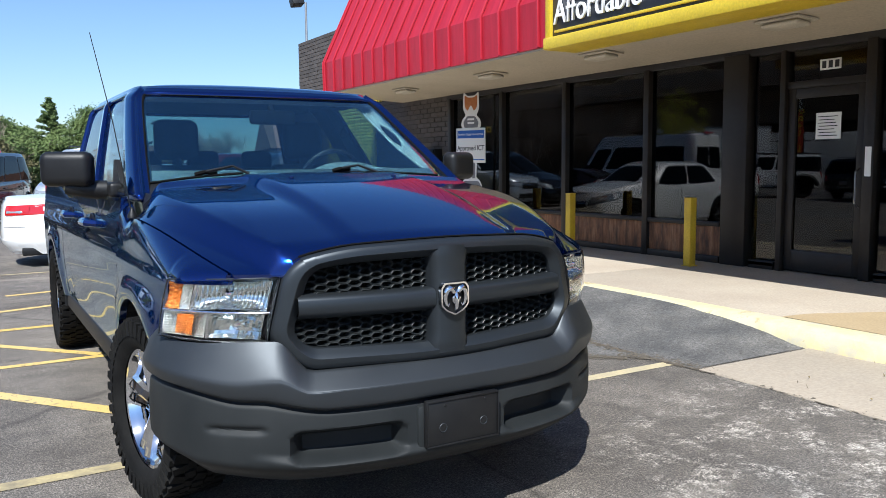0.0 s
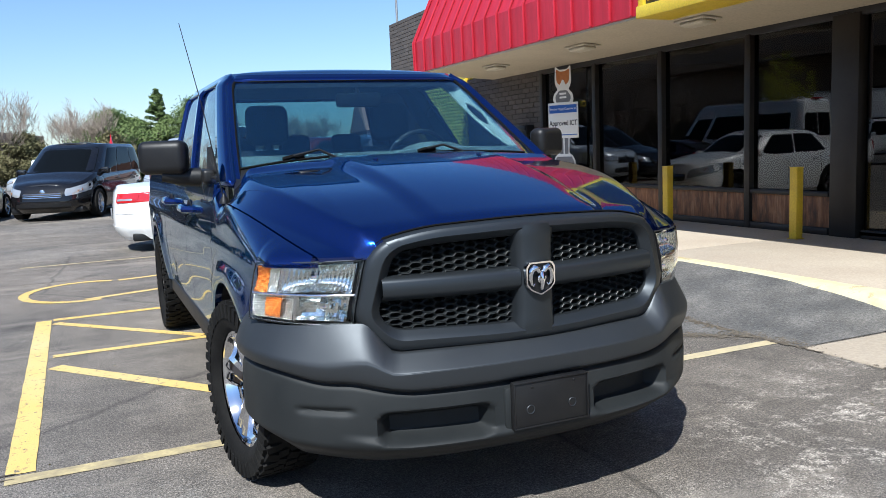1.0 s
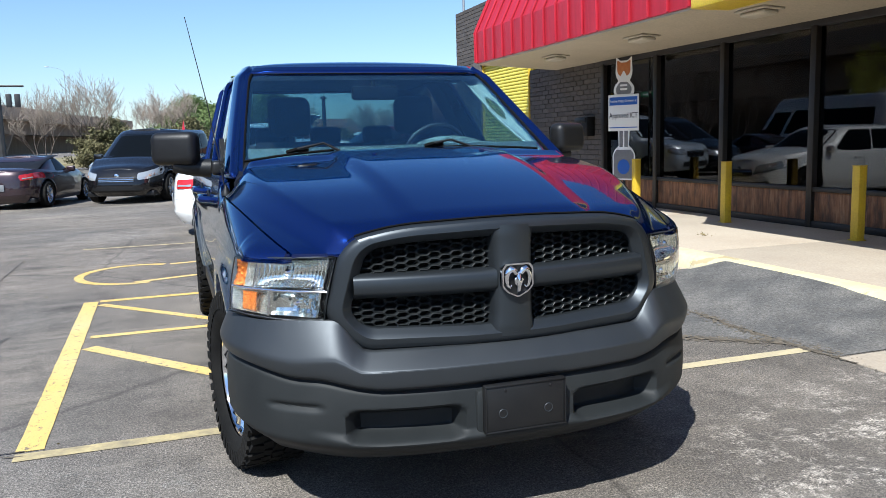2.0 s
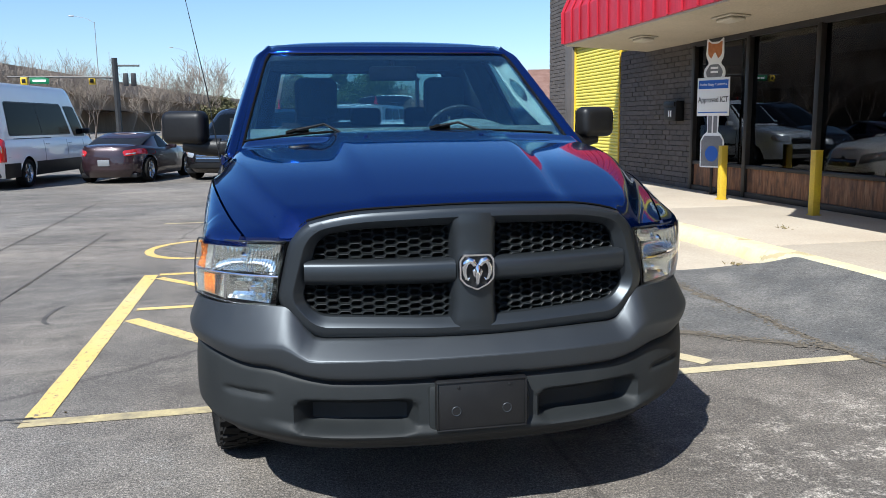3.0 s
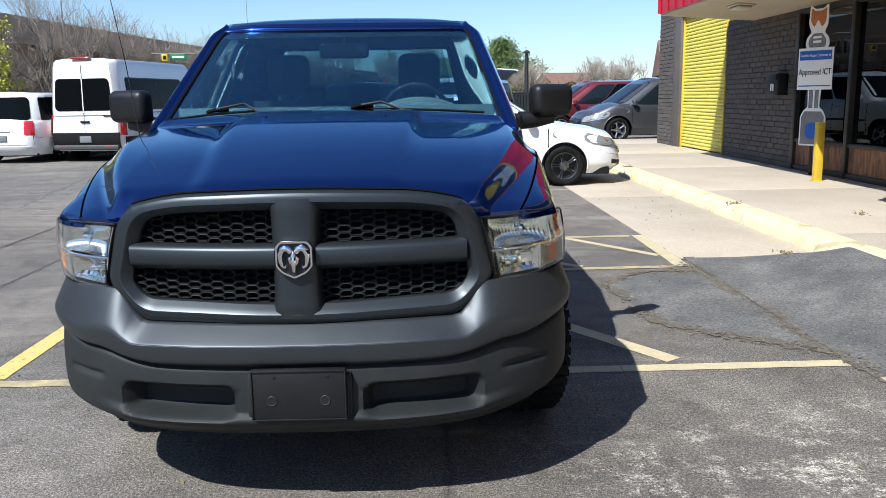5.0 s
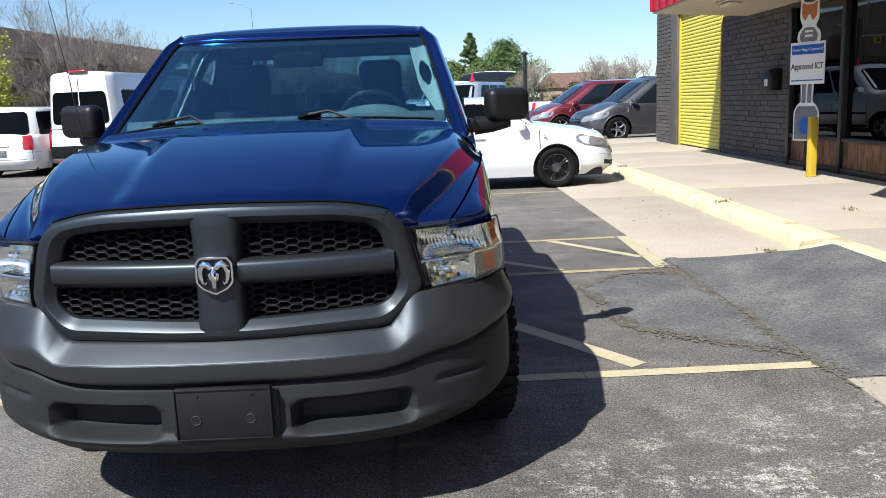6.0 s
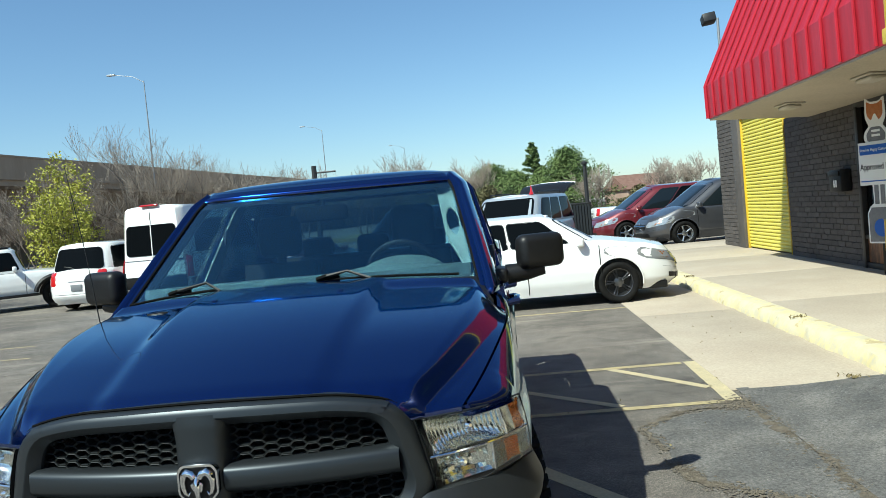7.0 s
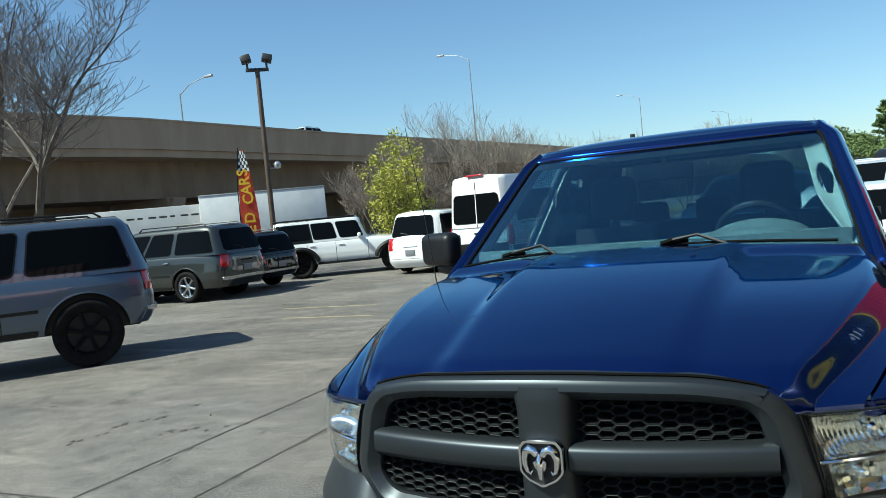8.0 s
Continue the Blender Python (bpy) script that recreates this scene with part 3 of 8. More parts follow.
BRONZE = varied("dark_bronze_frame", (0.022, 0.019, 0.017), (0.032, 0.028, 0.025), 2, 0.45, 0.3, 60, 0.1)
TAUPE = varied("taupe_painted_trim", (0.085, 0.076, 0.068), (0.115, 0.10, 0.09), 2, 0.7, 0, 50, 0.2)
WOODPANEL = mat("weathered_brown_wood_panel", (0.2, 0.1, 0.05), 0.7)
_v = coords(WOODPANEL, (1, 9, 0.9))
_w = ramp(WOODPANEL, noise_of(WOODPANEL, _v, 2.0, 7, 0.7), (0.28, (0.065, 0.030, 0.015)), (0.5, (0.24, 0.105, 0.042)), (0.72, (0.40, 0.23, 0.12)))
wire(WOODPANEL, mix(WOODPANEL, ramp(WOODPANEL, noise_of(WOODPANEL, coords(WOODPANEL, (1, 3.0, 0.9)), 2.2, 6, 0.65), (0.46, 0.0), (0.62, 0.8)), _w, (0.05, 0.03, 0.02)), bsdf(WOODPANEL).inputs["Base Color"])
bump(WOODPANEL, noise_of(WOODPANEL, _v, 3, 6), 0.3, 0.006)
# dark wall colour stands in for the unlit room behind the windows
INTERIOR = varied("darkened_shop_interior", (0.05, 0.05, 0.048), (0.07, 0.068, 0.065), 1, 0.9, 0, 30, 0)

FX = 6.88                                        # plane of the shop front


def brick_wall(name, y0, y1, z0, z1, label, x=None, openings=()):
    """Wall core with courses of bricks facing -x, each a piece."""
    x = FX if x is None else x
    core = solo(name, boxes(((x + 0.012, y0, z0), (x + 0.30, y1, z1))), MORTAR, label, "wall", kind="structure", smooth=0)
    me = {}
    bl, bh, j = 0.295, 0.100, 0.010
    row, z = 0, z0
    while z + bh * 0.6 < z1:
        h = min(bh, z1 - z) - j
        y = y0 - (bl / 2 if row % 2 else 0)
        while y < y1 - 0.02:
            a, b = max(y, y0), min(y + bl, y1) - j
            if b - a > 0.03:
                key = (round(b - a, 3), round(h, 3))
                if key not in me:
                    m = bmesh.new()
                    box(m, (0, -key[0] / 2, 0), (0.02, key[0] / 2, key[1]), 0.004, None, 1)
                    ob = finish("brick", m, BRICK, None, "", 30)
                    me[key] = ob.data
                else:
                    ob = new("brick", me[key])
                ob.parent = core
                rr = noise.random()
                ob.matrix_basis = pose(x - 0.002 - 0.006 * rr, (a + b) / 2, z + j / 2, 0, 0, 0.8 * (noise.random() - 0.5))
            y += bl
        z += bh
        row += 1
    return core


def shop_shell():
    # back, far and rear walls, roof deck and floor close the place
    solo("wall_rear", boxes(((16.0, -14, 0), (16.3, 19.4, 4.2))), INTERIOR, "rear wall of the shop, darkened for a dim room", "wall", kind="structure")
    solo("wall_near", boxes(((7.2, -14.3, 0), (16.3, -14.0, 4.2))), INTERIOR, "end wall of the shop, darkened for a dim room", "wall", kind="structure")
    solo("wall_inner", boxes(((7.2, 11.62, 0.15), (16.0, 11.8, 4.2))), INTERIOR, "inner wall of the shop, darkened for a dim room", "wall", kind="structure")
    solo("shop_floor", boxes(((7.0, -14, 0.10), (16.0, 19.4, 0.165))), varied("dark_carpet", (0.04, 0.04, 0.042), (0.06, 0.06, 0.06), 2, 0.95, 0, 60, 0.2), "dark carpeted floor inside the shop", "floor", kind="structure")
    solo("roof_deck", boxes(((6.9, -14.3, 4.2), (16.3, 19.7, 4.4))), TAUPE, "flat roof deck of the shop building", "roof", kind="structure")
    solo("ceiling", boxes(((7.2, -14, 3.0), (16.0, 19.4, 3.1))), INTERIOR, "flat ceiling inside the shop, darkened for a dim room", "ceiling", kind="structure")


shop_shell()
# piers and walls beside the roller door: y 14.93 .. 17.89
solo("door_frame", boxes(((FX - 0.03, 17.89, 0.148), (FX + 0.2, 18.42, 3.45), 0.01), ((FX - 0.03, 14.80, 3.33), (FX + 0.2, 17.89, 3.449), 0.01)), TAUPE, "taupe painted steel frame of the roller door", "door frame", kind="structure")
rd = thing("door_1", "closed yellow corrugated roller door in a brick wall", "roller door", kind="structure")


def slat_mesh():
    bm = bmesh.new()
    prof = [(0.0, 0.0), (-0.006, 0.004), (-0.030, 0.018), (-0.036, 0.040), (-0.028, 0.060), (-0.004, 0.074), (0.0, 0.079)]
    sheet(bm, lambda u, v: (prof[v][0], u, prof[v][1]), [0, 2.90], list(range(7)))
    return bm


first = part("slat", slat_mesh(), YELLOWMETAL, rd)
first.matrix_basis = pose(FX + 0.10, 14.96, 0.17)
for k in range(1, 40):
    ob = new("slat", first.data)
    ob.parent = rd
    ob.matrix_basis = pose(FX + 0.10, 14.96, 0.17 + 0.079 * k)
part("guide_rail", boxes(((FX + 0.03, 17.84, 0.15), (FX + 0.09, 17.89, 3.33), 0.006)), YELLOWPAINT, rd)
part("guide_rail", boxes(((FX + 0.03, 14.93, 0.15), (FX + 0.09, 14.98, 3.33), 0.006)), YELLOWPAINT, rd)
part("door_backing", boxes(((FX + 0.14, 14.9, 0.15), (FX + 0.2, 17.9, 3.4))), YELLOWMETAL, rd)

# canopy: soffit, red metal awning and ribs
AW_X0, AW_Z0 = 5.05, 2.98
SOF_Y0 = -13.0
bm = bmesh.new()
prism(bm, [(5.07, 2.955), (FX + 0.1, 2.84), (FX + 0.1, 2.90), (5.07, 3.02)], SOF_Y0, 13.45, "y")
solo("soffit", bm, SOFFIT, "tan painted soffit under the red canopy", "soffit", kind="structure", smooth=0)
aw = thing("awning", "sloping red ribbed metal awning along the shop front", "awning", kind="structure")


def awning_panel(y0, y1):
    """Face, drip edge and slope between two y's."""
    b = bmesh.new()
    prof = [(AW_X0 + 0.03, AW_Z0), (AW_X0, AW_Z0 + 0.01), (AW_X0 - 0.015, AW_Z0 + 0.62), (AW_X0 + 0.02, AW_Z0 + 0.68), (6.36, 6.36), (6.9, 6.36), (6.9, 6.26), (AW_X0 + 0.06, AW_Z0 + 0.02)]
    prism(b, prof, y0, y1, "y")
    return b


y, k = -13.0, 0
while y < 13.45:
    y1 = min(y + 0.455, 13.48)
    if not (-4.0 < y < 5.2):
        part("awning_panel", awning_panel(y + 0.002, y1 - 0.002), REDMETAL, aw, smooth=30)
        b = bmesh.new()
        tube(b, [(AW_X0 - 0.02, y1, AW_Z0 + 0.02), (AW_X0 - 0.03, y1, AW_Z0 + 0.62), (AW_X0 + 0.005, y1, AW_Z0 + 0.70), (6.34, y1, 6.37)], 0.020, 6)
        part("rib", b, REDMETAL, aw)
    y = y1
    k += 1
# hipped end and return of the awning above the roller door
b = bmesh.new()
prism(b, [(AW_X0, AW_Z0 + 0.02), (FX + 0.1, AW_Z0 + 0.42), (FX + 0.1, 6.33), (6.36, 6.33), (AW_X0 - 0.01, AW_Z0 + 0.66)], 13.40, 13.50, "y")
part("end_panel", b, REDMETAL, aw, smooth=0)

# sign fascia box in front of the awning
sg = thing("fascia_sign", "yellow-framed dark shop sign with white letters", "sign")
part("sign_face", boxes(((4.60, -3.9, 2.96), (5.02, 5.28, 4.3), 0.01)), NAVYSIGN, sg)
part("frame", boxes(((4.53, -3.95, 2.83), (5.05, 5.36, 2.97), 0.012)), YELLOWSIGN, sg)
part("frame", boxes(((4.56, 5.26, 2.97), (5.05, 5.36, 4.3), 0.012)), YELLOWSIGN, sg)
part("frame", boxes(((4.56, -3.95, 4.3), (5.05, 5.36, 4.42), 0.012)), YELLOWSIGN, sg)
part("inner_line", boxes(((4.575, -3.9, 3.015), (4.60, 5.2, 3.045), 0.003)), YELLOWSIGN, sg)
tx = bpy.data.curves.new("letters", "FONT")
tx.body, tx.size, tx.extrude = "Affordable", 0.40, 0.012
tmp = bpy.data.objects.new("letters", tx)
tme = bpy.data.meshes.new_from_object(tmp)
tme.materials.append(WHITELETTER)
lt = new("letters", tme)
lt.parent = sg
lt.matrix_basis = pose(4.585, 5.22, 3.115, 90, 0, -90) @ Matrix.Diagonal((0.86, 1, 1, 1))
lt["label"] = "white painted sign letters"

# recessed soffit lamps
LAMPDOME = varied("yellowed_lamp_plastic", (0.50, 0.46, 0.37), (0.60, 0.55, 0.45), 4, 0.45, 0, 60, 0.05, False)
for y in (11.2, 8.3, 5.7, 2.9, 0.2):
    lp = thing("soffit_lamp", "pale rectangular lamp under the soffit", "ceiling lamp", group="soffit lamps", m=pose(5.75, y, 2.905, 0, 3.5, 0))
    part("base_tray", boxes(((-0.16, -0.27, -0.02), (0.16, 0.27, 0.004), 0.008)), LAMPDOME, lp)
    part("lens", boxes(((-0.12, -0.22, -0.075), (0.12, 0.22, -0.02), 0.03, None, 3)), LAMPDOME, lp, "yellowed ribbed lamp cover")

# storefront: header, mullions, panes, wood panels
solo("shop_header", boxes(((FX - 0.02, -13, 2.76), (FX + 0.16, 11.55, 2.92), 0.008), ((FX - 0.0, -13, 2.9), (FX + 0.3, 11.62, 4.2))), BRONZE, "dark bronze header above the shop windows", "header", kind="structure")


def shop_window(ya, yb, name, panel=True):
    w = thing(name, "dark reflective shop window over weathered wood panel", "window", kind="structure")
    zb = 0.66 if panel else 0.22
    part("pane", boxes(((FX + 0.05, yb + 0.04, zb + 0.02), (FX + 0.058, ya - 0.04, 2.76))), SHOPGLASS, w, smooth=0)
    part("sill", boxes(((FX - 0.02, yb + 0.045, zb - 0.03), (FX + 0.12, ya - 0.045, zb + 0.03), 0.006)), BRONZE, w)
    part("bottom_rail", boxes(((FX - 0.02, yb + 0.045, 0.15), (FX + 0.12, ya - 0.045, 0.24), 0.006)), BRONZE, w)
    if panel:
        m = (ya + yb) / 2
        for a, b in ((ya - 0.05, m + 0.02), (m - 0.02, yb + 0.05)) if ya - yb > 2.5 else ((ya - 0.05, yb + 0.05),):
            part("wood_panel", boxes(((FX + 0.02, b, 0.24), (FX + 0.05, a, zb - 0.03), 0.004)), WOODPANEL, w)
    return w


for i, (a, b) in enumerate(((11.42, 9.62), (9.62, 7.82), (7.82, 5.98), (5.98, 4.60))):
    shop_window(a, b, "window_%d" % (i + 1))
for y in (11.42, 9.62, 7.82, 5.98):
    solo("mullion", boxes(((FX - 0.035, y - 0.05, 0.15), (FX + 0.12, y + 0.05, 2.78), 0.006)), BRONZE, "dark bronze window mullion of the shop front", "mullion", group="mullions", kind="structure")
solo("pier", boxes(((FX - 0.05, 4.22, 0.15), (FX + 0.2, 4.60, 2.80), 0.01)), BRONZE, "dark bronze clad pier beside the shop door", "pier", kind="structure")
shop_window(4.22, 3.76, "window_5", False)


def shop_door(y_hinge, y_free, name):
    d = thing(name, "closed dark glazed shop door with bronze frame", "door", kind="structure")
    part("pane", boxes(((FX + 0.05, y_free + 0.1, 0.40), (FX + 0.058, y_hinge - 0.1, 2.22))), SHOPGLASS, d, smooth=0)
    for lo, hi in (((y_hinge - 0.11, 0.17), (y_hinge - 0.01, 2.32)), ((y_free + 0.01, 0.17), (y_free + 0.11, 2.32)), ((y_free + 0.11, 0.17), (y_hinge - 0.11, 0.42)), ((y_free + 0.11, 2.2), (y_hinge - 0.11, 2.32))):
        part("stile", boxes(((FX + 0.02, lo[0], lo[1]), (FX + 0.09, hi[0], hi[1]), 0.006)), BRONZE, d)
    part("transom_pane", boxes(((FX + 0.05, y_free + 0.05, 2.40), (FX + 0.058, y_hinge - 0.05, 2.76))), SHOPGLASS, d, smooth=0)
    part("transom_bar", boxes(((FX, y_free, 2.32), (FX + 0.12, y_hinge, 2.40), 0.006)), BRONZE, d)
    b = bmesh.new()
    tube(b, [(FX + 0.03, y_free + 0.06, 0.95), (FX - 0.05, y_free + 0.06, 1.0), (FX - 0.05, y_free + 0.06, 1.35), (FX + 0.03, y_free + 0.06, 1.40)], 0.012, 8)
    part("pull_handle", b, ALLOY, d)
    return d


shop_door(3.70, 2.70, "door_2")
solo("mullion", boxes(((FX - 0.035, 3.70, 0.15), (FX + 0.12, 3.77, 2.78), 0.006)), BRONZE, "dark bronze door post of the shop front", "mullion", group="mullions", kind="structure")
solo("mullion", boxes(((FX - 0.035, 2.58, 0.15), (FX + 0.12, 2.70, 2.78), 0.006)), BRONZE, "dark bronze door post of the shop front", "mullion", group="mullions", kind="structure")
shop_window(2.58, 0.8, "window_6", False)
shop_window(0.8, -1.2, "window_7", False)
shop_window(-1.2, -13, "window_8", False)
PAPER = mat("white_paper", (0.78, 0.78, 0.76), 0.8)
INK = mat("dark_print", (0.03, 0.03, 0.035), 0.8)
nt = thing("notice", "white paper notice taped inside the door glass", "notice")
part("sheet", boxes(((FX + 0.040, 3.02, 1.72), (FX + 0.046, 3.33, 2.02))), PAPER, nt, smooth=0)
for k in range(7):
    part("text_bar", boxes(((FX + 0.036, 3.06 + 0.02 * (k % 3), 1.755 + 0.036 * k), (FX + 0.0395, 3.30 - 0.015 * (k % 2), 1.764 + 0.036 * k))), INK, nt, smooth=0)
pl = thing("number_plate_sign", "white plate of dark bars above the shop door", "sign")
part("plate", boxes(((FX + 0.030, 3.04, 2.50), (FX + 0.042, 3.30, 2.62), 0.003)), PAPER, pl)
for k in range(3):
    part("bar", boxes(((FX + 0.026, 3.06 + 0.08 * k, 2.52), (FX + 0.029, 3.11 + 0.08 * k, 2.60))), INK, pl, smooth=0)
solo("door_label", boxes(((FX - 0.041, 2.60, 1.30), (FX - 0.036, 2.67, 1.62))), PAPER, "white strip label on the shop door post", "label", smooth=0)

# letter box
lb = thing("letter_box", "black metal letter box on the brick wall", "letter box")
part("box", boxes(((FX - 0.20, 11.74, 1.42), (FX - 0.012, 12.22, 1.80), 0.02)), BLACKPL, lb)
part("flap", boxes(((FX - 0.225, 11.76, 1.69), (FX - 0.20, 12.20, 1.78), 0.006)), BLACKPL, lb)
part("number_bars", boxes(((FX - 0.206, 11.90, 1.50), (FX - 0.2025, 11.95, 1.62)), ((FX - 0.206, 11.98, 1.50), (FX - 0.2025, 12.03, 1.62))), PAPER, lb, smooth=0)


def bollard(y, x=6.35):
    b = thing("bollard", "square yellow painted steel bollard on the pavement", "bollard", pose(x, y, 0.152), "bollards")
    part("post", boxes(((-0.055, -0.055, 0), (0.055, 0.055, 0.86), 0.008)), YELLOWPAINT, b)
    part("cap", boxes(((-0.058, -0.058, 0.86), (0.058, 0.058, 0.872), 0.005)), YELLOWPAINT, b)
    part("base_plate", boxes(((-0.07, -0.07, 0), (0.07, 0.07, 0.012), 0.003)), YELLOWPAINT, b)


for y in (9.40, 4.66):
    bollard(y)
bollard(7.03)


# ---- the blue pickup truck: front at y 0, facing -y ----
WHEELS = ((1.05, 0.405), (4.66, 0.405))          # axle y, height
RW = 0.405
ARCH = 0.485


def tr_side(y, z):
    """Half width of the body side."""
    w = 0.985 - 0.045 * ((z - 0.90) / 0.45) ** 2
    for wy, wz in WHEELS:
        d = math.hypot(y - wy, z - wz)
        if z < 1.02:
            w += 0.030 * math.exp(-((d - 0.53) / 0.10) ** 2) * (1 - smooth01(0.9, 1.02, z))
    if y < 0.95:
        w -= 0.030 * ((0.95 - y) / 0.5) ** 2 + 1.8 * max(0.0, 0.40 - y) ** 1.5
    if y > 5.5:
        w -= 0.05 * ((y - 5.5) / 0.3) ** 2
    w += 0.006 * math.exp(-((z - 1.02) / 0.03) ** 2) - 0.010 * math.exp(-((z - 0.66) / 0.10) ** 2) * smooth01(1.5, 1.7, y) * (1 - smooth01(3.7, 3.95, y))
    return w


def hood_edge_x(y):
    """Half width of the hood along its shutline."""
    q = min(1.36, max(0.15, y)) - 0.7
    return 0.9085 - 0.2418 * q ** 4 - 0.0615 * q ** 3 - 0.1355 * q ** 2 + 0.1794 * q ** 1


def hood_edge_z(y):
    """Height of the shutline between hood and fender."""
    q = min(1.36, max(0.15, y)) - 0.7
    return 1.1904 - 0.1005 * q ** 3 - 0.1635 * q ** 2 + 0.1917 * q ** 1


def hood_front(x):
    a = abs(x)
    return 0.075 + 0.16 * a * a + 0.36 * max(0, a - 0.655)


def hood_crown(a, v):
    """The hood's upper face: rising crown with a raised middle and creased flanks."""
    z = 1.172 + 0.256 * (1 - (1 - v) ** 1.75) - 0.036 * a * a
    half = 0.335 + 0.065 * smooth01(0.05, 0.8, v)
    dome = (0.015 + 0.028 * smooth01(0.25, 0.80, v)) * (1 - 0.75 * smooth01(0.88, 1.0, v))
    return z - dome * smooth01(half - 0.020, half + 0.045 + 0.03 * (1 - v) ** 1.5, a)


def hood_body(a, y, v):
    """The crown with its outer edge drawn down to the shutline in a soft S."""
    xe = hood_edge_x(y)
    s = max(0.0, xe - a)
    w0 = 0.085 * (1 - min(1.0, v / 0.55)) ** 1.5
    deep = hood_crown(xe, v) - hood_edge_z(y) - 0.016
    z = hood_crown(a, v) - deep * (1 - smooth01(w0, w0 + 0.080 + 0.04 * smooth01(0.0, 0.5, v), s)) - 0.016 * (max(0.0, 0.09 - s) / 0.09) ** 2
    return z - 0.40 * max(0.0, a - xe)


def hood_z(x, y):
    """Height of the hood, with its rolled front lip over grille and lamps."""
    a = abs(x)
    yf = hood_front(a)
    v = min(1.0, max(0.0, (y - yf) / (1.34 - yf)))
    z = hood_body(a, y, v)
    over_lamp = smooth01(0.56, 0.655, a)
    lip = 0.018 + (hood_body(a, yf, 0.0) - 1.066 - 0.03 * (a - 0.655) - 0.018) * over_lamp
    return z - lip * (1 - smooth01(0.0, 0.09 - 0.02 * over_lamp, v)) ** 2


truck = thing("pickup_truck", "dark blue crew cab pickup truck with grey bumper and black grille", "pickup truck")


def arch_snap(y, z):
    """Moves points inside a wheel arch onto its rim."""
    for wy, wz in WHEELS:
        d = math.hypot(y - wy, z - wz)
        if d < ARCH:
            if d < 1e-6:
                return y, wz + ARCH
            return wy + (y - wy) * ARCH / d, wz + (z - wz) * ARCH / d
    return y, z


def in_arch(y, z):
    return any(math.hypot(y - wy, z - wz) < ARCH - 0.018 for wy, wz in WHEELS)


def side_panel(sx, y0, y1, zlo, zhi, name, ny=40, nz=26, top=None, label="", flange=0.03, parent=None):
    """One panel of the body side; top(y, r) shapes its rolled upper edge."""
    bm = bmesh.new()
    zl = zlo if callable(zlo) else (lambda y: zlo)
    zh = zhi if callable(zhi) else (lambda y: zhi)

    def f(u, r):
        z = zl(u) + (zh(u) - zl(u)) * min(1.0, r)
        if r <= 1.0:
            y, z = arch_snap(u, z)
            return Vector((sx * tr_side(y, z), y, z))
        xe, ze = top(u)
        x0 = tr_side(u, zh(u))
        tilt = 0.42
        phi = math.pi / 2 - (r - 1.0) * (math.pi / 2 - tilt)
        return Vector((sx * (xe + (x0 - xe) * (math.sin(phi) - math.sin(tilt)) / (1 - math.sin(tilt))), u, ze - (ze - zh(u)) * (math.cos(tilt) - math.cos(phi)) / math.cos(tilt)))

    us = span(y0, y1, ny)
    vs = span(0, 1, nz) + ([1 + k / 8 for k in range(1, 9)] if top else [])
    grid = [[f(u, v) for v in vs] for u in us]
    keep = lambda i, j: not in_arch((us[i] + us[i + 1]) / 2, zl(us[i]) + (zh(us[i]) - zl(us[i])) * min(1, (vs[j] + vs[j + 1]) / 2))
    made = {}

    def vert(i, j):
        if (i, j) not in made:
            made[i, j] = bm.verts.new(grid[i][j])
        return made[i, j]
    for i in range(len(us) - 1):
        for j in range(len(vs) - 1):
            if keep(i, j):
                q = [vert(i, j), vert(i + 1, j), vert(i + 1, j + 1), vert(i, j + 1)]
                bm.faces.new(q)
    edges = [e for e in bm.edges if e.is_boundary]
    rim = {tuple(made[i, len(vs) - 1].co) for i in range(len(us))}
    g = bmesh.ops.extrude_edge_only(bm, edges=edges)["geom"]
    for v in g:
        if isinstance(v, bmesh.types.BMVert):
            if top and tuple(v.co) in rim:
                v.co.z -= 0.006 + 0.044 * smooth01(0.30, 0.42, v.co.y)
            else:
                v.co.x -= sx * flange
    return part(name, bm, BLUE, parent or truck, label)


